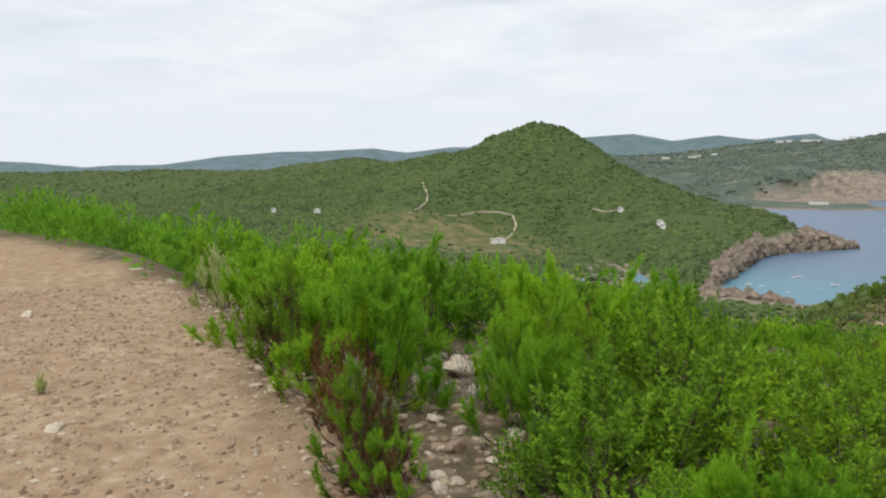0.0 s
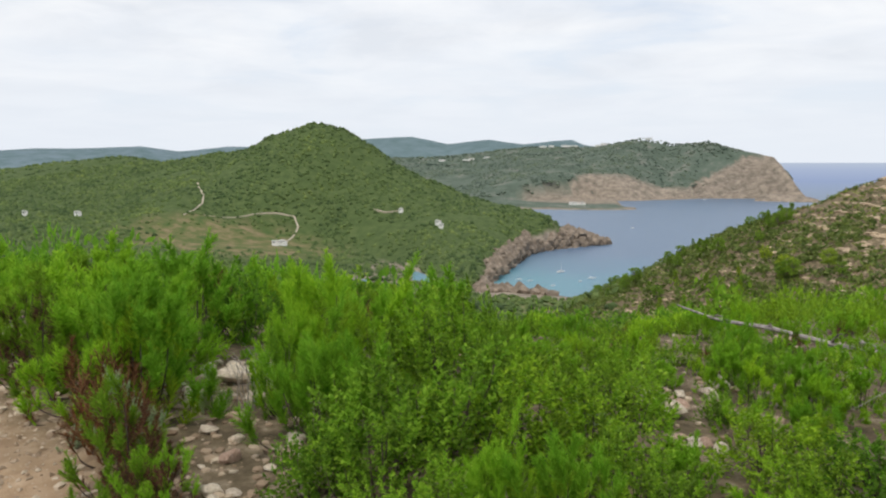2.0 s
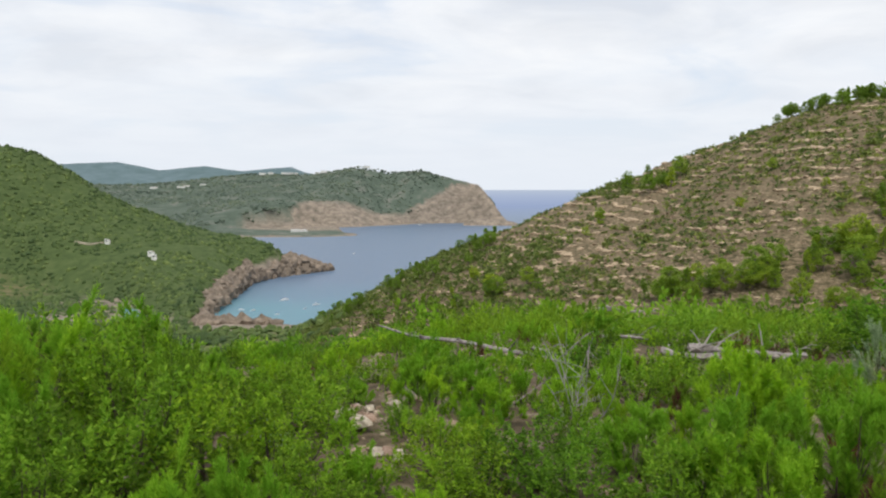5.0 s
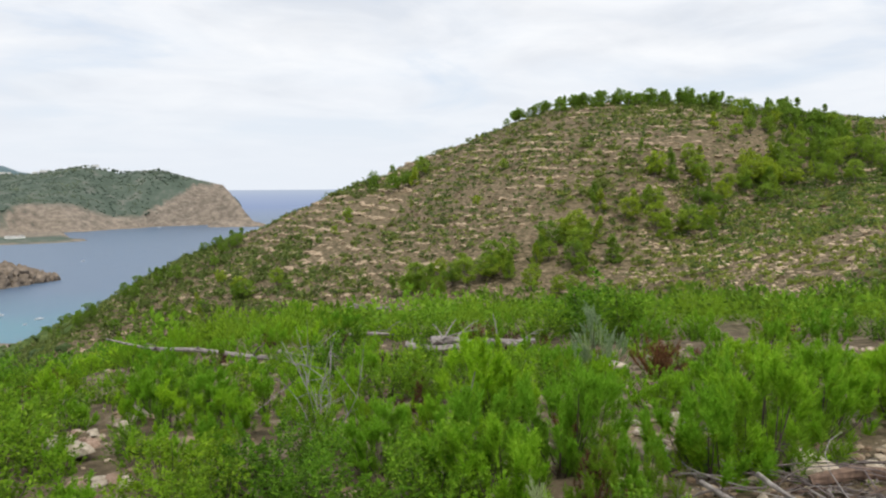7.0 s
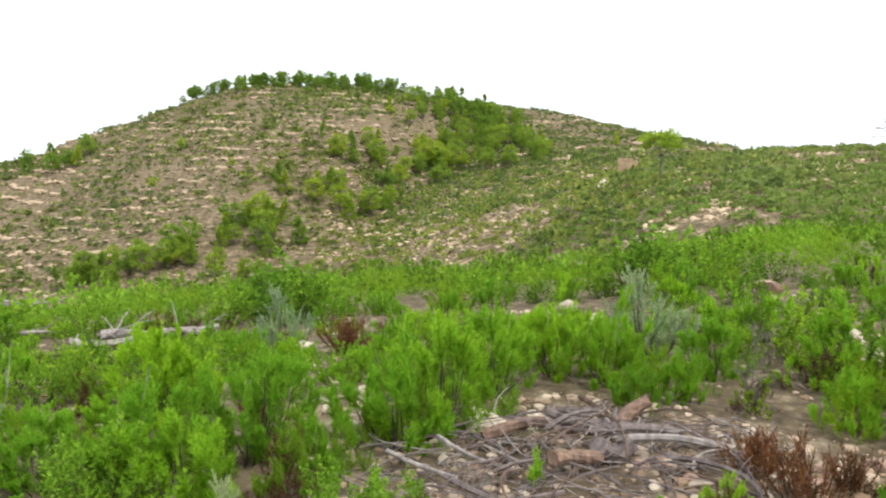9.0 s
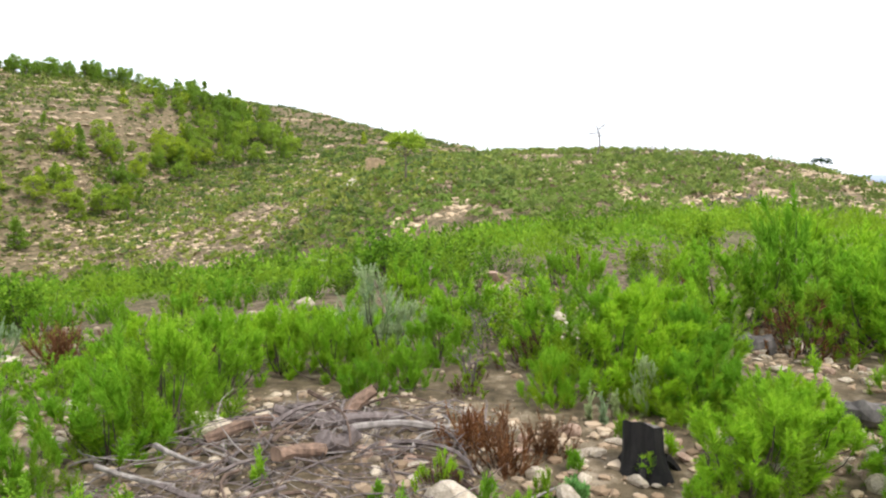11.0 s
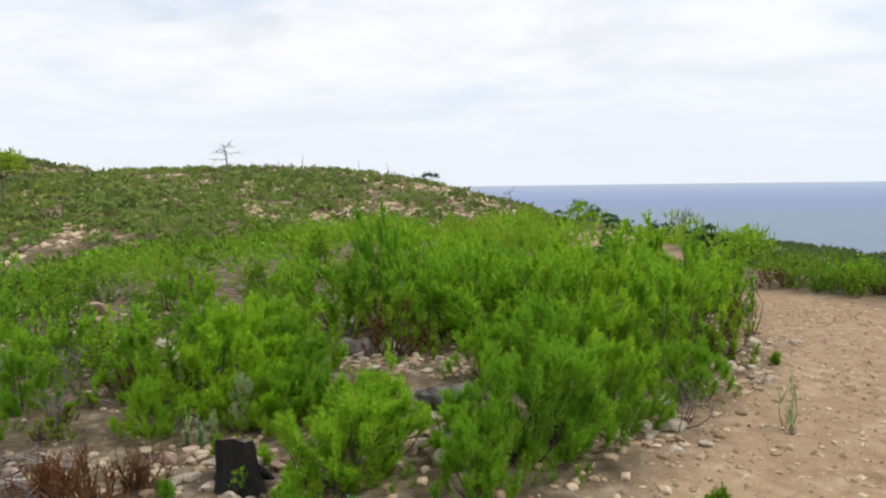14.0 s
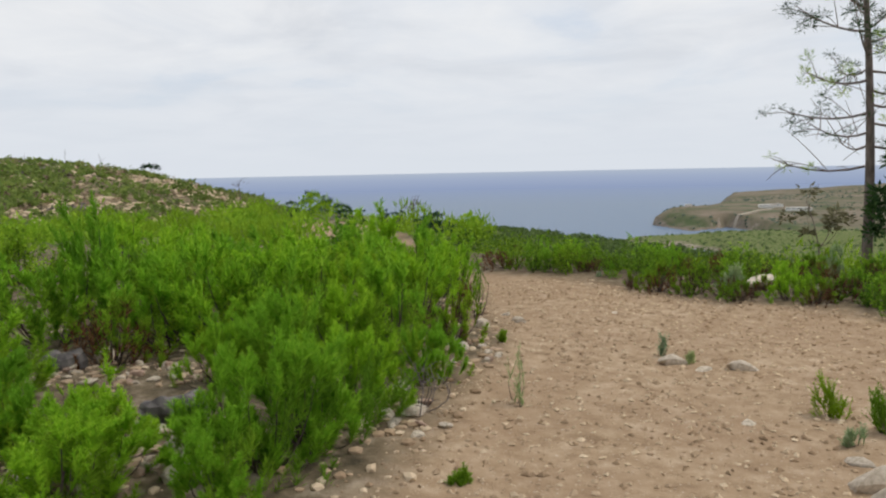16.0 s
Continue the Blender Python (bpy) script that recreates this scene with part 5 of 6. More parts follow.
def pine(seed, tall, crown_w, crown_low, puffs, per, leaf, mat, label, bend=0.25, trunk_r=None, flat=0.7, group="pines on the stony hill", name="pine_tree", hearts=False, cone=False):
    """A pine with a leaning tapered trunk, limbs and a broken crown of tufts."""
    rng = np.random.default_rng(seed)
    ob = thing(name, label, "tree", group)
    trunk_r = trunk_r or tall * 0.022
    top = np.array([rng.normal() * 0.08 * tall, rng.normal() * 0.08 * tall, tall * 0.93])
    way = curve_way((0, 0, -0.15), top, rng.normal(size=3) * [bend, bend, 0])
    part("trunk", tubes([way], [np.linspace(trunk_r, trunk_r * 0.25, 6)], 6), M_BARK, ob)
    ends, starts = [], []
    for _ in range(puffs):
        h = rng.uniform(crown_low, 1.0)
        a = rng.uniform(0, 2 * math.pi)
        w = crown_w * math.sqrt(max(0.05, 1 - ((h - 0.62) / 0.45) ** 2)) * rng.uniform(0.35, 1.0)
        w = crown_w * (1.06 - h) ** 0.8 * rng.uniform(0.4, 1.0) if cone else w
        s = way[int(np.clip(h * 5 - 0.8, 1, 5))]
        starts.append(s)
        ends.append([s[0] + math.cos(a) * w, s[1] + math.sin(a) * w, tall * h * rng.uniform(0.92, 1.02)])
    ends, starts = np.array(ends), np.array(starts)
    limbs = np.stack([curve_way(s, e, (0, 0, -0.06 * tall), 4) for s, e in zip(starts, ends)])
    part("limb_work", tubes(limbs[::2], np.linspace(trunk_r * 0.4, trunk_r * 0.1, 4)[None] * np.ones((len(limbs[::2]), 1)), 3), M_BARK, ob)
    size = crown_w * rng.uniform(0.20, 0.42, puffs)
    tufted = needle_puffs(ends, size, per, leaf, leaf * 0.38, rng, flat)
    part("crown", join(tufted, puff_hearts(ends, size * 0.34, rng)) if hearts else tufted, mat, ob)
    return ob


L_PINE = "bright green Aleppo pine with a rounded open crown"
HILL_PINES = [pine(101 + k, 6.0, 2.4, 0.30, 38, 42, 0.40, M_PINE, L_PINE, hearts=True) for k in range(4)] + [pine(111 + k, 5.8, 1.7, 0.12, 34, 46, 0.36, M_PINE, "young green pine with a pointed open crown", hearts=True, cone=True) for k in range(3)]
PINES_LEFT = list(HILL_PINES)


def stand(ob_list, spare, x, y, size, wide, rng, sink=0.1, turn=None):
    """Set one of a kind down: first the built ones, then copies."""
    ob = spare.pop() if spare else copy_thing(rng.choice(ob_list), Matrix.Identity(4))
    m = Matrix.Translation((x, y, ground_at(x, y) - sink)) @ Matrix.Rotation(rng.uniform(0, 6.28) if turn is None else turn, 4, "Z")
    ob.matrix_basis = m @ Matrix.Diagonal((size * wide, size * wide, size, 1))
    return ob


# stands of pines on the stony hill: bearing, distance, spread of each, how many, size
STANDS = [(37.6, 316, 1.2, 9, 6, 1.05), (39.2, 300, 1.4, 8, 6, 1.1), (26.0, 326, 2.2, 12, 10, 1.0), (22.0, 312, 2.4, 14, 10, 1.0), (17.5, 330, 2.4, 20, 10, 1.0), (33.0, 280, 3.0, 22, 4, 0.8), (47.0, 250, 4.0, 25, 4, 0.7), (72.0, 240, 3.0, 18, 2, 0.7),
          (19.0, 275, 3.0, 15, 10, 0.9), (24.0, 258, 3.0, 12, 8, 0.9), (14.5, 430, 2.4, 40, 11, 1.0), (29.0, 245, 2.5, 10, 6, 0.9), (47.2, 338, 0.8, 3, 11, 0.75), (49.2, 338, 1.0, 3, 13, 0.8), (52.0, 338, 1.5, 3, 15, 0.85), (56.5, 338, 2.0, 3, 16, 0.85),
          (64.5, 288, 2.4, 12, 18, 1.0), (68.5, 276, 2.2, 11, 18, 1.0), (71.8, 258, 1.2, 8, 8, 0.9), (66.0, 254, 2.0, 8, 8, 0.9), (60.0, 238, 2.0, 8, 7, 0.9), (40.0, 190, 2.2, 8, 5, 0.8), (46.0, 183, 2.6, 7, 6, 0.8), (50.5, 178, 2.0, 6, 5, 0.8)]
# the belt of pines from the summit down across the slope: bearing, distance, spread of each, how many a leg
BELT = [(50.5, 336, 1.0, 5, 12), (54.5, 334, 1.2, 7, 17), (59.0, 332, 1.2, 9, 17), (64.0, 325, 1.2, 10, 16), (67.5, 312, 1.0, 12, 14), (69.0, 292, 1.0, 12, 14), (68.5, 270, 1.6, 12, 16), (65.0, 252, 1.5, 11, 14),
        (61.5, 234, 1.4, 10, 12), (58.3, 215, 1.4, 9, 12), (53.2, 198, 1.3, 8, 12), (49.0, 192, 1.2, 7, 9), (45.0, 190, 1.1, 6, 8), (40.6, 194, 1.0, 6, 6), (37.6, 196, 0.8, 5, 0)]
PICK = random.Random(9)
HIGH_PINES = []


def set_pine(px, py, far, size, wide, sink=0.1):
    """The nearer pines stand singly; those of the summit make up one wood."""
    if not far:
        return stand(HILL_PINES, PINES_LEFT, px, py, size, wide, PICK, sink)
    m = Matrix.Translation((px, py, ground_at(px, py) - sink)) @ Matrix.Rotation(PICK.uniform(0, 6.28), 4, "Z")
    HIGH_PINES.append((PICK.choice(HILL_PINES), m @ Matrix.Diagonal((size * wide, size * wide, size, 1))))


def summit_wood():
    verts, faces, tone, o = [], [], [], 0
    for kit, m in HIGH_PINES:
        a = np.array(m)
        for piece in kit.children:
            me = piece.data
            co = np.empty(len(me.vertices) * 3, np.float32)
            me.vertices.foreach_get("co", co)
            verts.append(co.reshape(-1, 3) @ a[:3, :3].T + a[:3, 3])
            faces += [tuple(i + o for i in p.vertices) for p in me.polygons]
            tone += [int(piece.name.startswith(("trunk", "limb")))] * len(me.polygons)
            o += len(me.vertices)
    me = mesh_of("pine_woods", np.vstack(verts), faces, [M_PINE, M_BARK])
    me.polygons.foreach_set("material_index", np.array(tone, np.int32))
    tagged(new("pine_woods", me), "young green pines crowding the summit of the stony hill", "woods", kind="stuff")


for brg, dist, sa, sr, count, size in STANDS:
    for _ in range(count):
        px, py = polar(brg + PICK.gauss(0, sa * 0.75), dist + PICK.gauss(0, sr * (0.9 if dist < 320 else 0.5)))
        set_pine(px, py, dist > 305, size * PICK.uniform(0.7, 1.2), PICK.uniform(0.85, 1.15))
for (b0, d0, sa, sr, count), (b1, d1, _, _, _) in zip(BELT[:-1], BELT[1:]):
    for q in range(count):
        f = (q + PICK.random()) / count
        px, py = polar(b0 + (b1 - b0) * f + PICK.gauss(0, sa), d0 + (d1 - d0) * f + PICK.gauss(0, sr))
        set_pine(px, py, d0 > 305, PICK.uniform(0.8, 1.3) * (0.95 if d0 > 325 else 1), PICK.uniform(0.9, 1.25), 0.5 if d0 > 325 else 0.1)

summit_wood()
umbrella = pine(131, 6.4, 3.2, 0.74, 20, 42, 0.6, M_PINE, "lone umbrella pine beside a ruined stone wall", 0.3, 0.16, 0.4, "pines on the round hill")
stand([], [umbrella], *polar(80.2, 104), 1.0, 1.0, PICK)
flat_pine = pine(133, 3.2, 2.2, 0.72, 12, 36, 0.45, M_DARKPINE, "small flat-topped pine on the crest of the round hill", 0.4, 0.09, 0.3, "pines on the round hill")
stand([], [flat_pine], *polar(108.7, 129), 0.62, 1.3, PICK, 0.3)
L_CREST = "small dark young pine on the edge above the sea"
crest_kit = [pine(141 + k, 2.2, 0.75, 0.25, 16, 40, 0.16, M_DARKPINE, L_CREST, 0.1, 0.03, 0.8, "young pines above the sea") for k in range(3)]
spare = list(crest_kit)
for brg, dist, size in ((118.6, 27, 0.36), (119.8, 26, 0.42), (120.9, 25, 0.34), (121.8, 26, 0.3), (123.3, 25, 0.28), (127.8, 17, 0.24), (128.6, 16.5, 0.3), (129.6, 16.5, 0.27), (130.6, 16, 0.24), (126.0, 19, 0.25), (125.0, 22, 0.26), (122.5, 24, 0.25)):
    stand(crest_kit, spare, *polar(brg, dist), size, 1.1, PICK, 0.02)


def dead_tree(seed, tall, limbs, label, group, mat=None, spread=0.5):
    """A bare trunk with a few forked limbs."""
    rng = np.random.default_rng(seed)
    ob = thing("dead_tree", label, "dead tree", group)
    way = curve_way((0, 0, -0.1), (rng.normal() * 0.06 * tall, rng.normal() * 0.06 * tall, tall), rng.normal(size=3) * [0.05, 0.05, 0] * tall)
    part("trunk", tubes([way], [np.linspace(0.022, 0.006, 6) * tall], 6), mat or M_DEAD, ob)
    for _ in range(limbs):
        h = rng.uniform(0.35, 0.98)
        i = int(h * 5)
        s = way[i] + (way[min(i + 1, 5)] - way[i]) * (h * 5 - i)
        a = rng.uniform(0, 6.28)
        e = s + np.array([math.cos(a) * spread, math.sin(a) * spread, rng.uniform(-0.05, 0.25)]) * tall * rng.uniform(0.4, 1.0)
        main = curve_way(s, e, rng.normal(size=3) * 0.05 * tall, 6)
        forks = [curve_way(main[k], main[k] + (e - s) * 0.35 + rng.normal(size=3) * 0.1 * tall, rng.normal(size=3) * 0.02 * tall, 6) for k in (2, 3, 4)]
        rad = np.vstack([np.linspace(0.010, 0.003, 6) * tall] + [np.linspace(0.005, 0.002, 6) * tall] * 3)
        part("limb", tubes([main] + forks, rad, 4), mat or M_DEAD, ob)
    return ob


G_SNAGS = "burnt snags along the crest"
stand([], [dead_tree(151, 4.6, 7, "grey dead tree with spread bare limbs on the crest", G_SNAGS, M_DEADDARK)], *polar(94.0, 118), 1.05, 1.6, PICK)
for k, (brg, dist, tall) in enumerate(((98.0, 131, 2.4), (99.5, 131, 2.9), (103.7, 130, 2.6), (105.6, 130, 2.5), (96.0, 132, 1.6), (101.2, 131, 1.5))):
    stand([], [dead_tree(160 + k, tall, 1, "bare burnt trunk standing on the hill crest", G_SNAGS, M_DEADDARK, 0.12)], *polar(brg, dist), 1.0, 1.0, PICK)
stand([], [dead_tree(171, 3.0, 4, "charred upright stem in green scrub", G_SNAGS, M_CHAR, 0.12)], *polar(102.1, 62), 0.8, 1.0, PICK)
stand([], [dead_tree(172, 3.2, 5, "thin bare tree on the slope above the sea", G_SNAGS, M_DEADDARK, 0.2)], *polar(114.7, 100), 1.2, 1.0, PICK)
stand([], [dead_tree(173, 1.6, 9, "small bare grey tree above the sea", G_SNAGS, M_DEADDARK, 0.35)], *polar(127.4, 19), 0.62, 0.75, PICK)
stand([], [dead_tree(174, 1.1, 2, "broken pale stump in green heath", G_SNAGS, M_DEAD, 0.1)], *polar(121.6, 13.5), 0.8, 1.4, PICK)


def tall_pine():
    """The slender pine beyond the track, half bare, with sparse tufts and cones."""
    rng = np.random.default_rng(181)
    ob = thing("tall_pine", "slender half-bare pine with sparse tufts and cones", "tree")
    way = np.stack([curve_way((0, 0, -0.2), (0.35, 0.05, 7.6), (-0.16, 0, 0), 9)])
    part("trunk", tubes(way, [np.linspace(0.115, 0.035, 9)], 8), M_BARK, ob)
    for k in range(26):
        h = 0.37 + 0.61 * k / 25 + rng.normal() * 0.01
        i = min(int(h * 8), 7)
        s = way[0][i] + (way[0][i + 1] - way[0][i]) * (h * 8 - i)
        a = k * 2.4 + rng.normal() * 0.3
        span = 1.75 * (1.15 - h) + 0.5
        e = s + np.array([math.cos(a) * span, math.sin(a) * span, span * (0.10 + 0.35 * (h > 0.62))])
        main = curve_way(s, e, (0, 0, -0.10 * span), 6)
        side = [curve_way(main[j], main[j] + (main[5] - main[j]) * 0.4 + rng.normal(size=3) * 0.22 * span, (0, 0, 0.04), 6) for j in (1, 2, 3, 4, 2, 3, 4, 4)]
        rad = np.vstack([np.linspace(0.026, 0.008, 6)] + [np.linspace(0.010, 0.004, 6)] * len(side))
        limb = part("limb", tubes([main] + side, rad, 4), M_BARK, ob)
        tips = [w[q] for w in side + [main] for q in (4, 5)]
        tips = np.array([t for t in tips if rng.random() < 0.62 + 0.4 * h - 0.5 * (h < 0.45)])
        for tip in tips:
            part("needle_tuft", needle_puffs(tip[None], np.array([0.15]), 26, 0.10, 0.012, rng), M_DARKPINE if k % 4 else M_PINE, limb)
    return ob


stand([], [tall_pine()], *polar(157.9, 17.5), 1.0, 1.0, PICK, turn=0.6)
side_pine = pine(191, 3.3, 0.85, 0.12, 40, 70, 0.13, M_DARKPINE, "dark bushy pine beside the track", 0.1, 0.05, 0.8, "pines beside the track")
stand([], [side_pine], *polar(160.2, 17), 1.0, 1.0, PICK)
brown_pine = pine(192, 2.6, 0.85, 0.62, 9, 50, 0.13, M_FADED, "small browned flat-topped pine beyond the track", 0.25, 0.03, 0.4, "pines beside the track")
stand([], [brown_pine], *polar(155.0, 20), 1.0, 1.0, PICK)


# ---- stones ----
def rock_mesh(seed, flat, mat, sub=2):
    rng = np.random.default_rng(seed)
    bm = bmesh.new()
    bmesh.ops.create_icosphere(bm, subdivisions=sub, radius=0.5)
    off = rng.uniform(0, 50, 3)
    cuts = [(unit(rng.normal(size=3)), rng.uniform(0.2, 0.38)) for _ in range(10)]
    for v in bm.verts:
        p = np.array(v.co)
        for nrm, lim in cuts:
            over = p @ nrm - lim
            if over > 0:
                p = p - nrm * over * 0.9
        p = p * (1 + 0.07 * noise.noise(Vector(p * 3.1 + off)) + 0.06 * noise.noise(Vector(p * 9 + off)))
        v.co = p * [1.15, 0.95, flat]
    me = bpy.data.meshes.new("rock")
    bm.to_mesh(me)
    bm.free()
    me.materials.append(mat)
    return me


ROCKS = [rock_mesh(200 + k, f, m) for k, (f, m) in enumerate(((0.7, M_ROCK), (0.5, M_ROCK), (0.85, M_ROCK), (0.35, M_ROCK), (0.6, M_ROCKRED), (0.8, M_ROCKRED), (0.4, M_ROCK)))]


def rock(brg, dist, size, kind=None, lift=0.0, label="pale limestone rock lying among the scrub", group="rocks among the scrub", turn=None):
    return rock_at(*polar(brg, dist), size, kind, lift, label, group, turn)


def rock_at(px, py, size, kind=None, lift=0.0, label="pale limestone rock lying among the scrub", group="rocks among the scrub", turn=None):
    ob = tagged(new("rock", ROCKS[PICK.randrange(len(ROCKS)) if kind is None else kind]), label, "rock", group)
    ob.matrix_basis = pose(px, py, ground_at(px, py) + size * 0.12 + lift, PICK.uniform(-14, 14), PICK.uniform(-14, 14), PICK.uniform(0, 360) if turn is None else turn) @ Matrix.Diagonal((size, size, size, 1))
    return ob


for brg, dist, size, kind, lift in (
        (20.6, 5.9, 0.2, 2, 0.0), (-12.2, 5.6, 0.30, 1, 0.0), (-13.6, 5.2, 0.17, 0, 0.0),
        (-11.0, 4.3, 0.16, 3, 0.0), (90.0, 7.1, 0.30, 3, 0.05),
        (75.3, 7.6, 0.24, 2, 0.1), (78.6, 4.2, 0.14, 5, 0.0), (68.0, 4.55, 0.34, 1, 0.02), (71.0, 4.8, 0.16, 0, 0.0)):
    rock(brg, dist, size, kind, lift)
for brg, dist, size, kind, lift in (
        (111.0, 4.55, 0.22, 0, 0.0), (110.6, 4.2, 0.17, 2, 0.0), (109.2, 4.9, 0.15, 1, 0.0), (54.8, 7.4, 0.40, 3, 0.0), (57.5, 8.0, 0.26, 1, 0.0), (59.5, 5.2, 0.18, 0, 0.0), (58.7, 4.6, 0.16, 1, 0.0),
        (60.6, 4.9, 0.14, 2, 0.0), (86.0, 4.1, 0.15, 4, 0.0), (87.5, 3.9, 0.13, 0, 0.0), (90.5, 4.5, 0.15, 5, 0.0), (92.0, 4.2, 0.13, 1, 0.0), (96.6, 4.3, 0.12, 0, 0.0), (104.0, 6.8, 0.22, 1, 0.0),
        (106.2, 7.0, 0.24, 0, 0.0), (105.0, 6.2, 0.18, 3, 0.0), (100.8, 5.0, 0.16, 2, 0.0), (125.0, 4.9, 0.16, 1, 0.0), (126.2, 5.4, 0.15, 0, 0.0), (-17.0, 4.6, 0.14, 1, 0.0)):
    rock(brg, dist, size, kind, lift)
for px, py, size, kind, lift in ((3.72, 0.58, 0.27, 2, 0.0), (4.26, -1.60, 0.24, 0, 0.0), (4.05, -1.62, 0.18, 1, 0.0), (3.82, 0.04, 0.16, 0, 0.02), (1.56, 5.04, 0.22, 1, 0.03), (1.44, 5.26, 0.2, 0, 0.04), (2.0, 5.58, 0.17, 2, 0.0),
                                 (-1.30, 5.88, 0.34, 1, 0.0), (7.1, 0.04, 0.26, 0, 0.12), (10.15, 0.75, 0.36, 4, 0.05), (10.3, 0.95, 0.3, 5, 0.0), (9.7, 0.72, 0.22, 4, 0.0), (8.25, 2.68, 0.24, 2, 0.16), (4.16, -2.98, 0.2, 1, 0.0), (5.8, -5.05, 0.18, 0, 0.0)):
    rock_at(px, py, size, kind, lift)
G_TRACK = "stones on the dirt track"
for brg, dist, size, kind in ((151.6, 10.5, 0.62, 3), (149.7, 10.7, 0.2, 1), (155.0, 10.4, 0.24, 6), (156.5, 10.2, 0.18, 0), (145.6, 6.5, 0.30, 6), (150.2, 6.45, 0.28, 6), (147.6, 6.3, 0.14, 1), (158.0, 4.3, 0.30, 2), (159.2, 4.0, 0.34, 0),
                              (157.2, 4.6, 0.16, 1), (147.0, 3.85, 0.13, 3), (134.6, 7.9, 0.17, 0), (133.8, 8.2, 0.14, 1), (133.0, 6.6, 0.13, 4), (150.5, 5.1, 0.14, 6), (141.8, 8.6, 0.13, 3), (-42.5, 5.5, 0.2, 6), (-36.0, 12.8, 0.26, 3), (-33.8, 11.4, 0.2, 1), (-43.0, 9.8, 0.24, 6)):
    rock(brg, dist, size, kind, -0.02, "flat pale stone half sunk in the dirt track", G_TRACK)
rng_gap = random.Random(12)
for n_gap, (brg, dist, rad) in enumerate(GAPS):
    for _ in range(18 if n_gap < 3 else 13):
        a, q = rng_gap.uniform(0, 6.28), rad * math.sqrt(rng_gap.random())
        px, py = polar(brg, dist)
        px, py = px + q * math.cos(a), py + q * math.sin(a)
        rock_at(px, py, rng_gap.uniform(0.05, 0.15 if n_gap < 3 else 0.12))

M_GRAVEL = wood_material("gravel", (0.24, 0.165, 0.105), (0.40, 0.30, 0.205), (0.58, 0.47, 0.345))


def pebbles(n, first, last, near, far, low, high, keep, shape=chips):
    rng = np.random.default_rng(n)
    az, r = rng.uniform(first, last, n), np.sqrt(rng.uniform(near ** 2, far ** 2, n))
    x, y = r * np.sin(np.radians(az)), r * np.cos(np.radians(az))
    ok = keep(x, y, track_side(x, y), rng)
    x, y = x[ok], y[ok]
    size = low + (high - low) * rng.uniform(0, 1, len(x)) ** 3
    return shape(x, y, land_near(x, y) + size * 0.15, size, 0.55, rng)


stuff("track_gravel", pebbles(21000, 116, 168, 2.3, 11, 0.004, 0.030, lambda x, y, s, g: s > -0.1), M_GRAVEL, "loose pale gravel on the dirt track", "gravel")
stuff("track_gravel", pebbles(20000, -52, -12, 2.3, 12, 0.004, 0.030, lambda x, y, s, g: s > -0.1), M_GRAVEL, "loose pale gravel on the dirt track", "gravel")


def in_gaps(x, y, s, g):
    d = functools.reduce(np.minimum, [np.hypot(x - polar(b, q)[0], y - polar(b, q)[1]) / (w * 1.15) for b, q, w in GAPS])
    edge = (np.abs(s + 0.15) < 0.5) & (g.random(len(x)) < 0.4)
    return (s < 0.1) & (((d < 1) & (g.random(len(x)) < 0.75)) | edge | (g.random(len(x)) < 0.10))


stuff("loose_stones", pebbles(42000, -35, 135, 2.2, 10.5, 0.007, 0.048, in_gaps, lambda *a: clumps(*a, 0.16)), M_GRAVEL, "loose limestone rubble between the shrubs", "stones")


# ---- dead wood ----
def stick(a, b, r0, r1, bend, sides=6, k=6):
    return tubes([curve_way(a, b, bend, k)], [np.linspace(r0, r1, k) * (1 + 0.12 * np.sin(np.arange(k) * 2.1))], sides)


def capped_log(length, r0, r1, seed, sides=10):
    """A log lying along x, with closed, uneven ends."""
    rng = np.random.default_rng(seed)
    k = 7
    way = curve_way((-length / 2, 0, 0), (length / 2, 0, 0), rng.normal(size=3) * [0, 0.04, 0.03], k)
    v, f = tubes([way], [np.linspace(r0, r1, k)], sides)
    v = v + rng.normal(size=v.shape) * r0 * 0.09
    faces = [tuple(q) for q in f.tolist()] + [tuple(range(sides))[::-1], tuple(range((k - 1) * sides, k * sides))]
    return v, faces


def log_thing(name, label, brg, dist, length, r0, r1, turn, mat, lift=0.0, tilt=0.0, seed=1, group="", extra=True):
    ob = thing(name, label, "dead wood", group)
    part("trunk", capped_log(length, r0, r1, seed), mat, ob, smooth=False)
    if extra:
        rng = np.random.default_rng(seed + 50)
        for _ in range(3):
            s = np.array([rng.uniform(-0.4, 0.4) * length, 0, r1 * 0.5])
            part("side_branch", stick(s, s + rng.normal(size=3) * [0.25, 0.2, 0.1] + [0, 0, 0.08], r1 * 0.35, 0.004, (0, 0, 0.03), 5), mat, ob)
    px, py = polar(brg, dist)
    ob.matrix_basis = pose(px, py, ground_at(px, py) + r0 * 0.8 + lift, 0, tilt, turn)
    return ob


M_BROWNTWIG = bark("brown_twigs", (0.06, 0.04, 0.03), (0.19, 0.13, 0.10), 25)


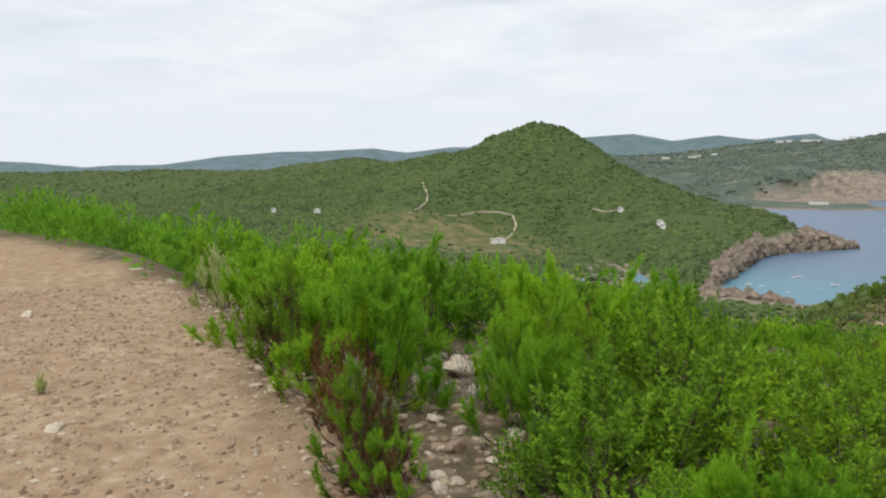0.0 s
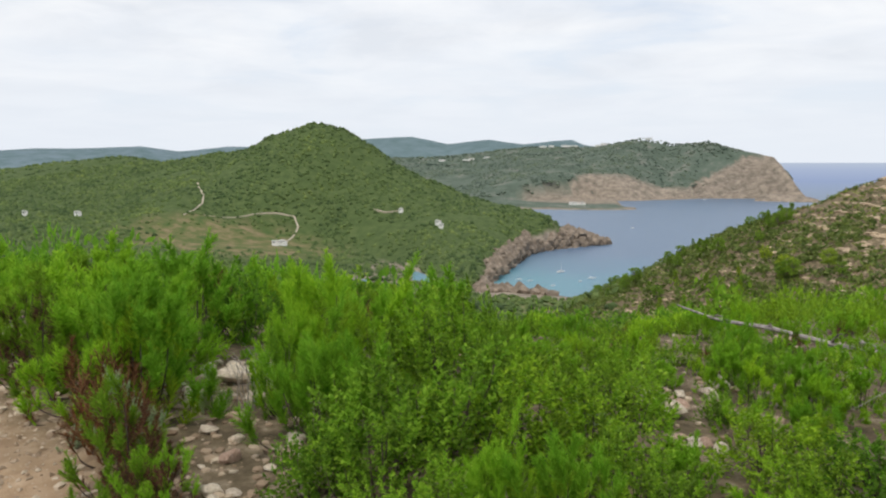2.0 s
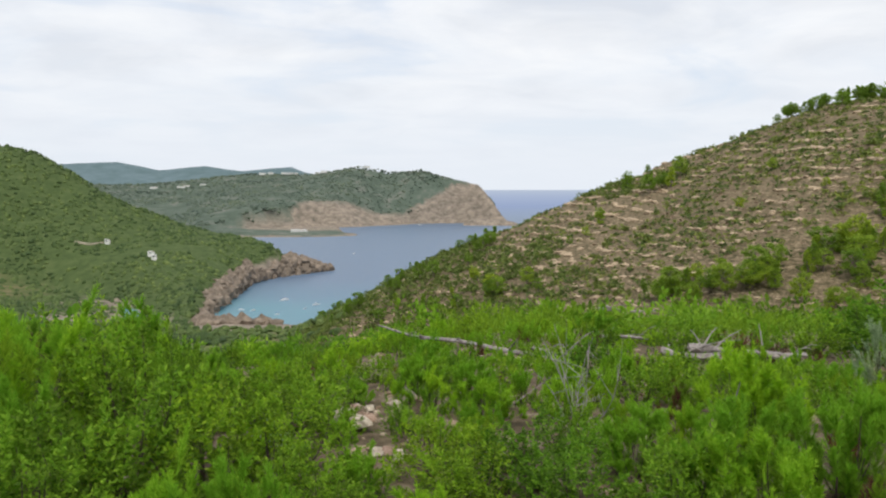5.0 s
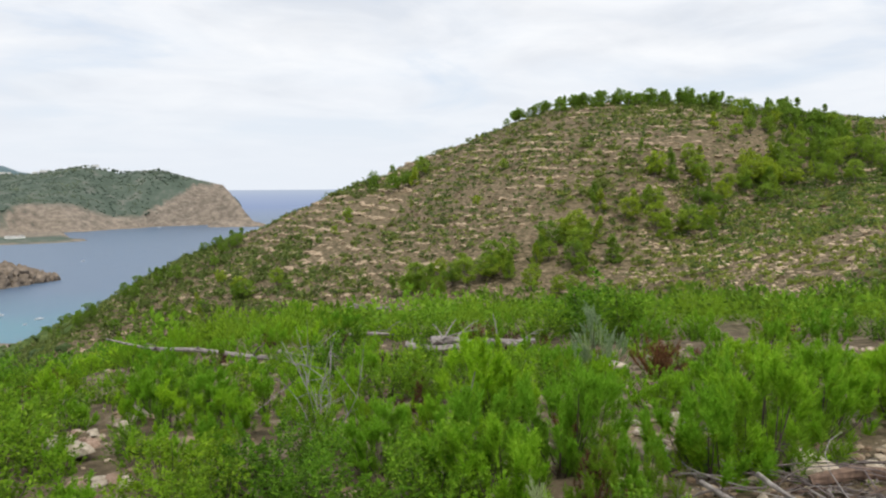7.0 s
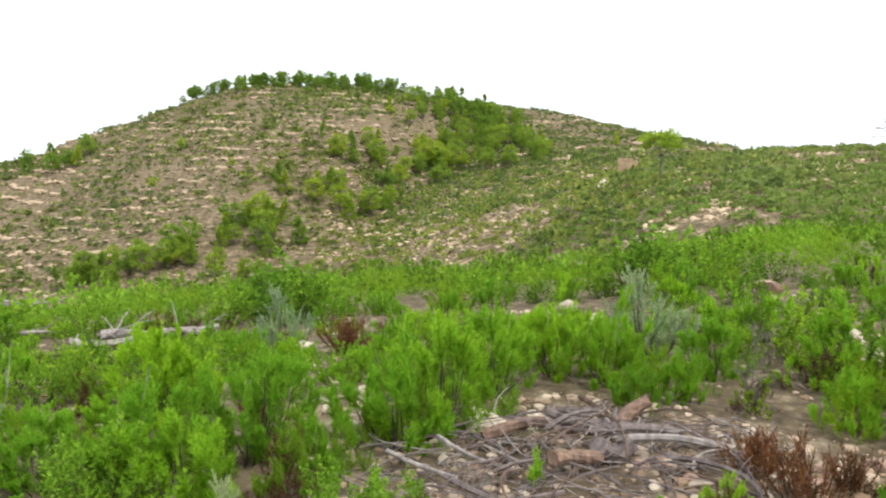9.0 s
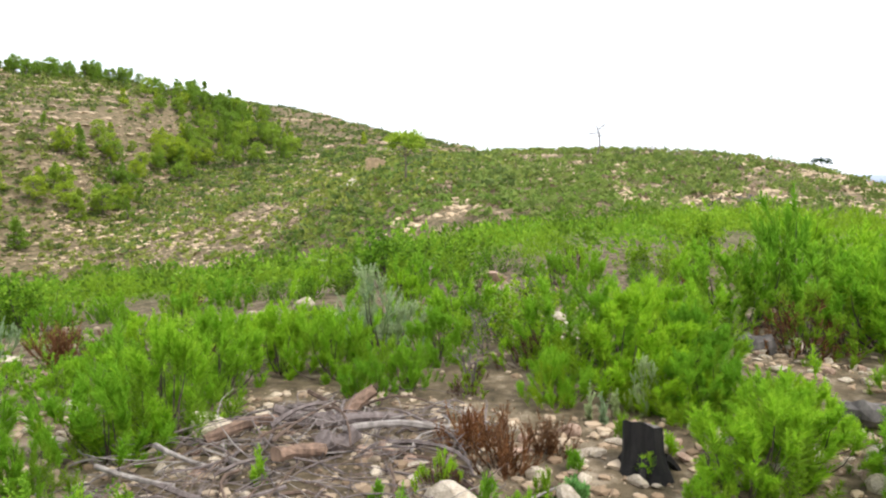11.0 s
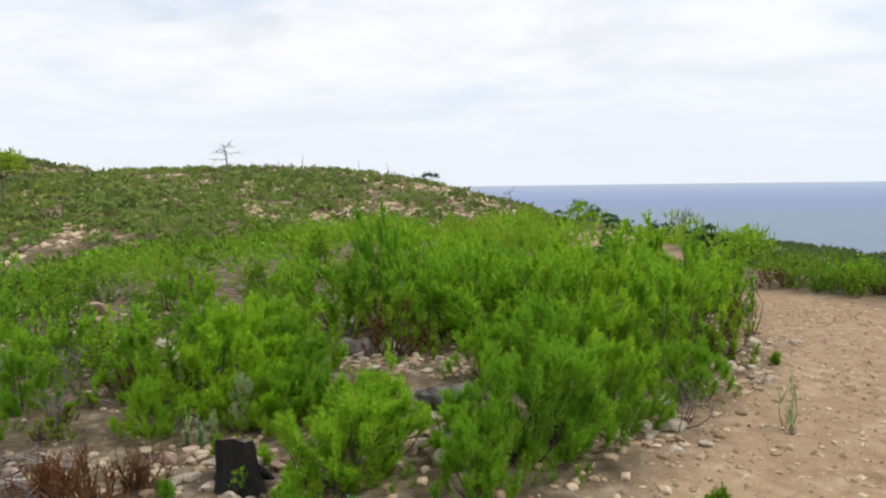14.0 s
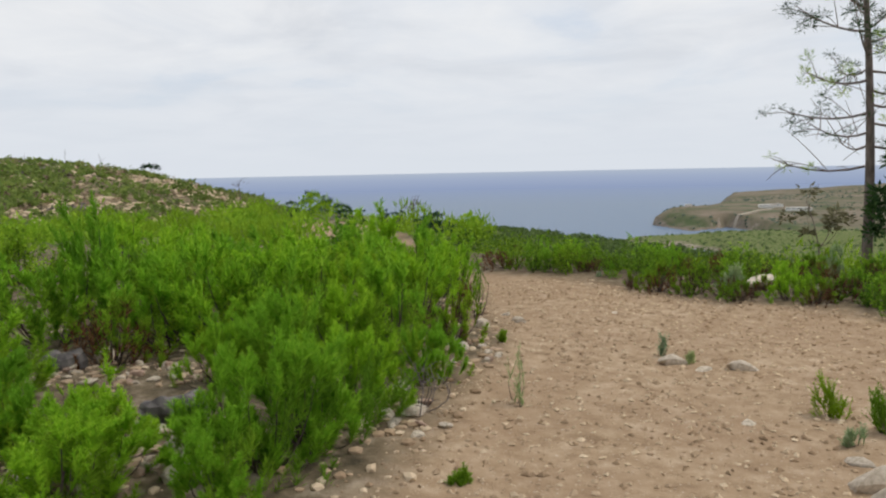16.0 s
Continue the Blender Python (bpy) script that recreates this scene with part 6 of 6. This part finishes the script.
def brush_pile():
    """Cut branches and logs heaped between the shrubs."""
    rng = np.random.default_rng(301)
    ob = thing("brushwood_pile", "heap of grey dead branches and peeled logs", "dead wood")
    cx, cy = polar(73.0, 4.35)
    base = ground_at(cx, cy)
    ob.matrix_basis = Matrix.Translation((cx, cy, base))
    for k in range(420):
        brg, dist = rng.uniform(60.5, 84.5), rng.uniform(3.45, 5.0)
        px, py = polar(brg, dist)
        a = rng.normal(math.radians(10), 1.0) + (math.pi if rng.random() < 0.5 else 0)
        ln = rng.uniform(0.18, 0.75) * rng.uniform(0.7, 1.2)
        core = max(0.0, 1 - math.hypot((brg - 74) / 9, (dist - 4.35) / 0.6))
        zc = ground_at(px, py) + 0.02 + rng.uniform(0, 0.22) * core
        p = np.array([px - cx, py - cy, zc - base])
        h = np.array([math.cos(a), math.sin(a), rng.normal() * 0.12]) * ln / 2
        thick = rng.choice([0.0025, 0.004, 0.006, 0.010, 0.016], p=[0.4, 0.3, 0.18, 0.08, 0.04])
        part("branch", stick(p - h, p + h, thick, thick * 0.5, rng.normal(size=3) * [0.07, 0.07, 0.04] * ln * 2, 5), (M_DEAD, M_DEADDARK, M_DEADDARK, M_BROWNTWIG, M_DEADDARK)[k % 5], ob)
    for k, (brg, dist, ln, r, turn, tilt, mat) in enumerate(((70.0, 4.3, 0.4, 0.036, 24, -6, M_RUSTWOOD), (77.0, 4.75, 0.26, 0.045, 36, -26, M_RUSTWOOD), (77.0, 4.45, 0.5, 0.032, 8, 2, M_DEADDARK), (73.5, 3.9, 0.26, 0.036, 16, 4, M_RUSTWOOD),
                                                            (64.0, 3.8, 0.42, 0.013, -28, 6, M_DEAD), (67.5, 3.95, 0.5, 0.013, -32, 8, M_DEAD), (75.8, 4.15, 0.22, 0.05, 30, 3, M_DEADDARK), (79.2, 4.3, 0.6, 0.022, 2, 4, M_DEAD), (73.8, 4.6, 0.4, 0.038, -8, 5, M_DEADDARK))):
        px, py = polar(brg, dist)
        v, f = capped_log(ln, r, r * 0.8, 310 + k, 9)
        m = pose(px - cx, py - cy, ground_at(px, py) - base + r + 0.07, 0, tilt, turn - 70)
        v = np.array([(m @ Vector(q))[:] for q in v])
        part("log", (v, f), mat, ob, "peeled reddish log" if mat is M_RUSTWOOD else "")
    return ob


brush_pile()


def charred_stump():
    ob = thing("tree_stump", "charred black tree stump standing in rubble", "stump")
    rng = np.random.default_rng(320)
    px, py = 4.24, -0.36
    k, sides = 7, 12
    z = np.linspace(-0.08, 0.19, k)
    rad = np.array([0.165, 0.14, 0.122, 0.112, 0.108, 0.108, 0.104])
    way = np.stack([0.03 * z / 0.3, 0.0 * z, z], 1)
    v, f = tubes([way], [rad], sides)
    lump = 1 + 0.10 * np.sin(np.arange(sides) * 2.3) + 0.05 * np.sin(np.arange(sides) * 5.1)
    v = v.reshape(k, sides, 3)
    v[..., :2] = (v[..., :2] - way[:, None, :2]) * lump[None, :, None] + way[:, None, :2]
    v[-1, :, 2] += rng.normal(size=sides) * 0.012 + 0.02 * np.cos(np.arange(sides) * 0.52)
    v = v.reshape(-1, 3)
    top = tuple(range((k - 1) * sides, k * sides))
    part("trunk", (v, [tuple(q) for q in f.tolist()]), M_CHAR, ob)
    part("cut_top", (v[list(top)] + [0, 0, 0.002], [tuple(range(sides))]), M_CHARGREY, ob, "grey weathered cut face")
    for a in (0.4, 2.6, 4.5):
        part("root", stick((0.1 * math.cos(a), 0.1 * math.sin(a), 0.03), (0.2 * math.cos(a), 0.2 * math.sin(a), -0.07), 0.035, 0.012, (0, 0, 0.02)), M_CHAR, ob)
    ob.matrix_basis = pose(px, py, max(ground_at(px, py), -0.04) + 0.02, 3, 9, 20)


charred_stump()
log_thing("burnt_log", "short ashen burnt log lying on pale stones", 110.3, 5.1, 0.34, 0.085, 0.07, 68, M_CHARGREY, 0.02, 3, 331, extra=False)
log_thing("burnt_log", "black burnt log piece behind the heath", 99.5, 6.0, 0.3, 0.06, 0.05, 10, M_CHAR, 0.02, 0, 332, extra=False)
log_thing("burnt_log", "grey burnt block among rubble", 103.6, 6.9, 0.24, 0.09, 0.085, 60, M_CHARGREY, 0.0, 0, 333, extra=False)
G_LOGS = "fallen grey trunks on the slope"
for brg, dist, ln, r, turn, lift, seed in ((41.2, 8.6, 0.6, 0.05, -35, 0.08, 341), (42.6, 8.7, 0.45, 0.055, -48, 0.1, 342), (46.4, 8.6, 0.4, 0.04, -55, 0.08, 343), (47.6, 8.7, 0.45, 0.035, -20, 0.1, 344), (36.6, 10.4, 0.6, 0.025, -30, 0.1, 345), (31.5, 8.6, 0.5, 0.03, -35, 0.06, 346),
                                            (37.0, 15.5, 1.0, 0.03, -37, 0.5, 347), (36.0, 16.5, 0.8, 0.03, -30, 0.5, 348), (74.5, 22, 1.2, 0.05, -70, 0.5, 349), (110.5, 40, 1.5, 0.06, -100, 0.3, 350)):
    log_thing("fallen_log", "weathered grey log lying in the scrub", brg, dist, ln, r, r * 0.6, turn, M_DEAD, lift, 2, seed, G_LOGS)


def long_branch():
    """The long pale fallen branch across the shrubs."""
    ob = thing("fallen_branch", "long bleached fallen branch resting across the shrubs", "dead wood")
    pts = [(18.4, 9.3, 0.40), (19.6, 9.1, 0.31), (21.0, 8.9, 0.22), (24.4, 8.6, 0.14), (27.6, 8.5, 0.04), (30.6, 8.5, 0.0), (34.0, 8.6, 0.01)]
    way = np.array([(*polar(b, d), ground_at(*polar(b, d)) + z) for b, d, z in pts])
    way += np.random.default_rng(361).normal(size=way.shape) * [0.06, 0.06, 0.025]
    base = way[3].copy()
    part("trunk", tubes([way - base], [np.array([0.010, 0.016, 0.021, 0.025, 0.027, 0.026, 0.02])], 7), M_DEAD, ob)
    rng = np.random.default_rng(360)
    for k in (1, 2, 3, 4, 5):
        s = way[k] - base
        part("side_branch", stick(s, s + rng.normal(size=3) * [0.2, 0.2, 0.12], 0.016, 0.004, (0, 0, 0.04), 5), M_DEADDARK, ob)
    ob.matrix_basis = Matrix.Translation(base)


long_branch()


def dead_bush(brg, dist, tall, seed, label, mat):
    rng = np.random.default_rng(seed)
    ob = thing("dead_shrub", label, "shrub", "dead shrubs")
    for _ in range(9):
        a, w = rng.uniform(0, 6.28), rng.uniform(0.1, 0.45) * tall
        e = np.array([math.cos(a) * w, math.sin(a) * w, tall * rng.uniform(0.6, 1.0)])
        main = curve_way((0, 0, -0.03), e, rng.normal(size=3) * 0.06, 6)
        side = [curve_way(main[j], main[j] + rng.normal(size=3) * 0.16 * tall + [0, 0, 0.12 * tall], (0, 0, 0), 6) for j in (2, 3, 4, 4)]
        part("twig", tubes([main] + side, np.vstack([np.linspace(0.0045, 0.002, 6)] + [np.linspace(0.0028, 0.001, 6)] * 4), 4), mat, ob)
    px, py = polar(brg, dist)
    ob.matrix_basis = pose(px, py, ground_at(px, py), 0, 0, PICK.uniform(0, 360))


dead_bush(32.8, 4.75, 0.66, 371, "bare silvery dead shrub between green mastics", M_DEAD)
dead_bush(85.0, 6.2, 0.4, 373, "grey leafless shrub beside rubble", M_DEADDARK)
dead_bush(84.0, 5.3, 0.3, 374, "grey leafless shrub beside rubble", M_DEADDARK)
dead_bush(127.2, 5.0, 0.32, 375, "thin dry weed at the edge of the track", M_DEADDARK)
dead_bush(-13.8, 5.0, 0.4, 377, "thin dry weed among the stones", M_DEAD)
lean = thing("dead_stick", "pale bare stick leaning out of the shrubs", "dead wood")
part("stick_wood", stick((0, 0, 0), (0.13, -0.05, 0.46), 0.005, 0.004, (0.01, 0, 0), 6), M_DEAD, lean)
px, py = polar(43.2, 4.6)
lean.matrix_basis = Matrix.Translation((px, py, ground_at(px, py) - 0.02))


# ---- small plants on and beside the track ----
def weed(brg, dist, tall, wide, seed, n, mat, label, leaf=0.03, width=0.006):
    stems, a, b = heath(seed, wide, 1.0, n, 20, leaf / tall, width / tall, low=0.4, long=0.6, inner=0.0, twigs=2)
    ob = thing("weed", label, "plant", "weeds on the track")
    part("woody_base", stems, M_STEM, ob)
    part("foliage", join(a, b), mat, ob)
    px, py = polar(brg, dist)
    ob.matrix_basis = Matrix.Translation((px, py, ground_at(px, py) - 0.01)) @ Matrix.Diagonal((tall, tall, tall, 1))


L_WEED = "small green weed growing in the stony track"
weed(134.6, 5.2, 0.52, 0.10, 401, 8, M_GREY, "tall thin grey-green weed at the track edge")
weed(133.6, 6.9, 0.16, 0.5, 402, 26, M_HEATH_DARK, L_WEED)
weed(130.1, 3.95, 0.12, 0.6, 403, 34, M_HEATH_DARK, L_WEED)
weed(144.9, 6.7, 0.34, 0.14, 404, 10, M_GREY, "spiky pale weed beside a flat stone")
weed(146.6, 6.5, 0.13, 0.5, 405, 16, M_GREY, L_WEED)
weed(155.6, 5.4, 0.36, 0.38, 406, 34, M_HEATH_DARK, "leafy green weed in the gravel")
weed(158.6, 5.2, 0.34, 0.40, 407, 34, M_HEATH_DARK, "leafy green weed in the gravel")
weed(157.0, 4.9, 0.2, 0.4, 408, 16, M_GREY, L_WEED)
weed(131.8, 8.0, 0.75, 0.10, 409, 9, M_HEATH_DARK, "thin dark upright shoot at the track edge")
weed(-42.9, 6.4, 0.24, 0.3, 410, 14, M_GREY, "dry pale weed growing in the stony track")
weed(140.6, 11.0, 0.12, 0.5, 411, 12, M_GREY, L_WEED)
weed(-25.5, 4.7, 0.2, 0.4, 412, 14, M_GREY, L_WEED)
weed(71.0, 3.75, 0.22, 0.3, 413, 12, M_HEATH, "bright green seedling growing through brushwood")
weed(78.0, 3.6, 0.14, 0.4, 414, 10, M_HEATH, "bright green seedling growing through brushwood")
for k, (brg, dist) in enumerate(((91.8, 4.75), (92.8, 4.7), (93.6, 4.8), (99.0, 4.6))):
    weed(brg, dist, 0.24, 0.10, 420 + k, 6, M_GREY, "small grey-leaved upright herb in rubble", 0.03, 0.012)
for k, (brg, dist, tall) in enumerate(((84.5, 3.6, 0.2), (88.0, 3.7, 0.24), (90.5, 4.0, 0.2), (86.8, 3.45, 0.16), (79.5, 3.5, 0.16), (94.0, 4.4, 0.22), (97.2, 4.3, 0.2), (63.5, 3.6, 0.2), (60.8, 3.5, 0.24))):
    weed(brg, dist, tall, 0.3, 450 + k, 12, (M_HEATH, M_HEATH_DARK)[k % 2], "small green seedling growing in rubble", 0.03, 0.006)
M_SPURGE = foliage("spurge_leaves", (0.10, 0.26, 0.07), (0.17, 0.38, 0.12), (0.26, 0.48, 0.18), 0.4)
M_RED = foliage("red_leaves", (0.30, 0.02, 0.02), (0.42, 0.035, 0.03), (0.5, 0.06, 0.04), 0.3)
for k, (brg, dist, tall) in enumerate(((104.5, 3.35, 0.2), (107.2, 3.3, 0.18), (101.0, 3.4, 0.14), (90.0, 3.7, 0.13))):
    weed(brg, dist, tall, 0.8, 430 + k, 46, M_SPURGE, "low blue-green spurge plant in rubble", 0.035, 0.012)
weed(107.8, 3.3, 0.1, 0.5, 436, 12, M_RED, "small tuft of crimson leaves beside the spurge", 0.035, 0.014)


# ---- buildings, walls and boats ----
def plain(name, color, rough=0.8, spot=0.08, scale=1.5):
    m = Mat(name)
    v = m.noise(scale, 5, 0.6)
    m.surface(m.mix(m.ramp(v, (0.35, 0.0), (0.7, 1.0)), color, tuple(c * (1 - spot * 2) for c in color)), rough)
    return m.m


M_WHITE = plain("whitewash", (0.80, 0.79, 0.76))
M_PANE = plain("dark_window", (0.03, 0.035, 0.04), 0.2)
M_TILE = plain("clay_tile", (0.42, 0.24, 0.16))
M_HULL = plain("boat_white", (0.82, 0.82, 0.82), 0.3)
M_TRIM = plain("boat_trim", (0.10, 0.14, 0.22), 0.4)
M_WALL = stone("dry_wall_stone", (0.34, 0.24, 0.15), (0.50, 0.37, 0.24), (0.62, 0.48, 0.34), 3)


def box(cx, cy, cz, sx, sy, sz, bevel=0.0):
    bm = bmesh.new()
    bmesh.ops.create_cube(bm, size=1.0, matrix=Matrix.Translation((cx, cy, cz)) @ Matrix.Diagonal((sx, sy, sz, 1)))
    if bevel:
        bmesh.ops.bevel(bm, geom=bm.edges[:], offset=bevel, segments=1, affect="EDGES")
    v = np.array([q.co[:] for q in bm.verts])
    bm.verts.index_update()
    f = [tuple(q.index for q in p.verts) for p in bm.faces]
    bm.free()
    return v, f


def house(brg, dist, wide, label, group, z=None, turn=0.0, wing=True):
    """A flat-roofed white house with a wing, windows and a door on the side that faces the bay."""
    ob = thing("house", label, "house", group)
    tall = 3.2
    part("wall", box(0, 0, tall / 2 - 2, wide, wide * 0.6, tall + 4, 0.05), M_WHITE, ob)
    part("roof", box(0, 0, tall + 0.12, wide + 0.5, wide * 0.6 + 0.5, 0.24, 0.04), M_WHITE, ob)
    if wing:
        part("wing", box(wide * 0.62, wide * 0.05, tall * 0.4 - 2, wide * 0.4, wide * 0.42, tall * 0.8 + 4, 0.05), M_WHITE, ob)
        part("wing_roof", box(wide * 0.62, wide * 0.05, tall * 0.8 + 0.1, wide * 0.42, wide * 0.46, 0.2), M_TILE, ob, "clay-tiled roof")
    for k in (-0.3, 0.05, 0.32):
        part("window", box(wide * k, -wide * 0.3 - 0.02, tall * 0.58, wide * 0.10, 0.12, 1.2), M_PANE, ob)
    part("door", box(-wide * 0.12, -wide * 0.3 - 0.02, 1.05, 1.1, 0.12, 2.1), M_PANE, ob)
    px, py = polar(brg, dist)
    ob.matrix_basis = pose(px, py, float(land(np.array([px]), np.array([py]))[0]) + 3.0 if z is None else z, 0, 0, -brg + turn)
    return ob


L_HOUSE = "white flat-roofed house among pine woods"
G_VALLEY, G_HEAD, G_COAST = "white houses in the valley", "white houses on the far headland", "white houses on the low coast"
house(-9.2, 985, 9, "white villa with terrace beside a pale drive", G_VALLEY)
house(-9.7, 975, 6, "white villa annex beside a pale drive", G_VALLEY)
house(2.55, 975, 6, "small white house above the cove", G_VALLEY, wing=False)
house(2.3, 990, 6, "small white house above the cove", G_VALLEY)
house(-0.45, 1066, 5, L_HOUSE, G_VALLEY)
house(-22.7, 1150, 7, L_HOUSE, G_VALLEY)
house(-25.8, 1120, 5, L_HOUSE, G_VALLEY)
for brg, dist, wide in ((10.0, 2960, 24), (10.6, 2950, 18), (11.6, 2940, 30), (11.9, 2930, 22), (12.3, 2935, 20), (14.4, 2870, 30), (13.9, 2880, 16), (17.5, 2790, 20), (2.6, 2900, 24), (4.4, 2860, 26), (4.8, 2870, 18), (5.9, 2880, 20)):
    house(brg, dist, wide * 0.8, "large white house high on the headland", G_HEAD)
for brg, dist, wide in ((12.3, 2000, 22), (12.9, 2010, 12)):
    house(brg, dist, wide, "white building on the low rocky spit", G_HEAD)
for brg, dist, wide in ((152.0, 1720, 26), (152.4, 1735, 18), (152.9, 1750, 14), (153.6, 1660, 16), (154.1, 1665, 30), (154.6, 1670, 18), (147.0, 1760, 14)):
    house(brg, dist, wide * 0.8, "white low house on the dry coast", G_COAST)


def boat(brg, dist, length, mast, turn, label):
    """A moored boat: pointed hull, cabin, rail and, for a yacht, a mast."""
    ob = thing("boat", label, "boat", "boats moored in the bay")
    n, rows = 9, []
    for i in range(n):
        f = i / (n - 1)
        w = length * 0.16 * (1 - f ** 2.6) ** 0.8 + 0.02
        sheer = 0.10 * length * (1 + 0.35 * f * f)
        rows.append([(length * (f - 0.5), -w, sheer), (length * (f - 0.5) * 0.95, -w * 0.6, -0.25), (length * (f - 0.5) * 0.95, w * 0.6, -0.25), (length * (f - 0.5), w, sheer)])
    v = np.array(rows).reshape(-1, 3)
    f = [(i * 4 + k, (i + 1) * 4 + k, (i + 1) * 4 + k + 1, i * 4 + k + 1) for i in range(n - 1) for k in range(3)]
    f += [(i * 4 + 3, (i + 1) * 4 + 3, (i + 1) * 4, i * 4) for i in range(n - 1)] + [(0, 1, 2, 3)]
    part("hull", (v, f), M_HULL, ob)
    part("cabin", box(-0.04 * length, 0, 0.17 * length, 0.4 * length, 0.19 * length, 0.10 * length, 0.04), M_HULL, ob)
    part("cabin_window", box(-0.04 * length, 0, 0.18 * length, 0.405 * length, 0.195 * length, 0.03 * length), M_TRIM, ob)
    if mast:
        part("mast", tubes([curve_way((0.05 * length, 0, 0.1 * length), (0.05 * length, 0, 1.25 * length), (0, 0, 0), 4)], [np.linspace(0.09, 0.05, 4)], 6), M_HULL, ob)
        part("boom", tubes([curve_way((0.05 * length, 0, 0.3 * length), (-0.4 * length, 0, 0.3 * length), (0, 0, 0), 4)], [np.linspace(0.12, 0.1, 4)], 6), M_TRIM, ob)
    px, py = polar(brg, dist)
    ob.matrix_basis = pose(px, py, SEA + 0.05, 0, 0, turn)


L_YACHT, L_LAUNCH = "white sailing yacht moored in the bay", "small white motor boat moored in the bay"
boat(11.47, 854, 10.5, True, 25, L_YACHT)
boat(13.75, 814, 8.5, False, 10, L_LAUNCH)
boat(8.37, 797, 6.5, False, 15, L_LAUNCH)
boat(9.22, 789, 6.0, False, 20, L_LAUNCH)
boat(10.9, 760, 5.0, False, 0, L_LAUNCH)
boat(12.9, 790, 5.0, False, 40, L_LAUNCH)
boat(16.55, 1419, 8.0, False, 30, L_LAUNCH)
boat(21.4, 2440, 12.0, False, 0, L_LAUNCH)
boat(6.6, 985 - 60, 6.0, False, 60, L_LAUNCH)

# ruined dry-stone wall on the hillside, block by block
ruin = thing("ruined_wall", "low ruined ochre dry-stone wall below an umbrella pine", "wall")
px, py = polar(78.0, 163)
ruin.matrix_basis = pose(px, py, ground_at(px, py) + 0.1, 0, 0, -74)
BLOCK = mesh_of("wall_block", *box(0, 0, 0, 0.55, 0.6, 0.32, 0.04), M_WALL)
for row in range(8):
    for col in range(7 - (row > 6) * 2):
        b = new("block", BLOCK)
        b.parent = ruin
        b.matrix_basis = pose(-1.8 + col * 0.58 + (row % 2) * 0.28, PICK.uniform(-0.03, 0.03), 0.16 + row * 0.33, 0, PICK.uniform(-3, 3), PICK.uniform(-4, 4))


# pale trails on the cone-shaped hill, and drives on the coast
M_TRAIL = plain("pale_trail", (0.50, 0.43, 0.34), 0.95, 0.15, 0.1)


def trail(knots, wide, label):
    pts = np.array([polar(b, d) for b, d in knots])
    t = np.linspace(0, len(pts) - 1, 14 * (len(pts) - 1) + 1)
    x, y = (np.interp(t, np.arange(len(pts)), pts[:, k]) for k in (0, 1))
    x, y = x + fbm(x, y, 30, 2, 88) * 2, y + fbm(y, x, 30, 2, 89) * 2
    d = unit(np.stack([np.gradient(x), np.gradient(y)], 1))
    left, right = np.stack([x - d[:, 1] * wide / 2, y + d[:, 0] * wide / 2], 1), np.stack([x + d[:, 1] * wide / 2, y - d[:, 0] * wide / 2], 1)
    z = np.maximum(land(x, y), np.maximum(land(left[:, 0], left[:, 1]), land(right[:, 0], right[:, 1]))) + min(2.2, wide * 0.2)
    n = len(x)
    v = np.vstack([np.column_stack([left, z]), np.column_stack([right, z]), np.column_stack([left, z - 4]), np.column_stack([right, z - 4])])
    k = np.arange(n - 1)
    f = np.vstack([np.stack([n + k, n + k + 1, k + 1, k], 1), np.stack([2 * n + k, k, k + 1, 2 * n + k + 1], 1), np.stack([3 * n + k, 3 * n + k + 1, n + k + 1, n + k], 1)])
    tagged(new("path", mesh_of("path", v, f, M_TRAIL)), label, "path", kind="structure")


trail([(-15.9, 1048), (-15.3, 1075), (-14.6, 1110), (-14.5, 1140), (-14.9, 1212)], 2.2, "pale dirt trail climbing the wooded hill")
trail([(-14.6, 1054), (-12.8, 1075), (-11.0, 1082), (-9.4, 1083), (-8.2, 1080), (-8.0, 1064), (-8.4, 1040), (-9.0, 1000)], 2.4, "pale dirt trail round the fields")
trail([(-2.4, 1078), (-1.5, 1070), (-0.6, 1069)], 3.5, "pale dirt trail in the woods")
trail([(75.8, 128), (76.0, 138), (76.4, 150)], 1.4, "pale dirt trail beside the ruined wall")
trail([(149.2, 1560), (151.0, 1600), (152.5, 1660)], 8, "pale road on the dry coast")
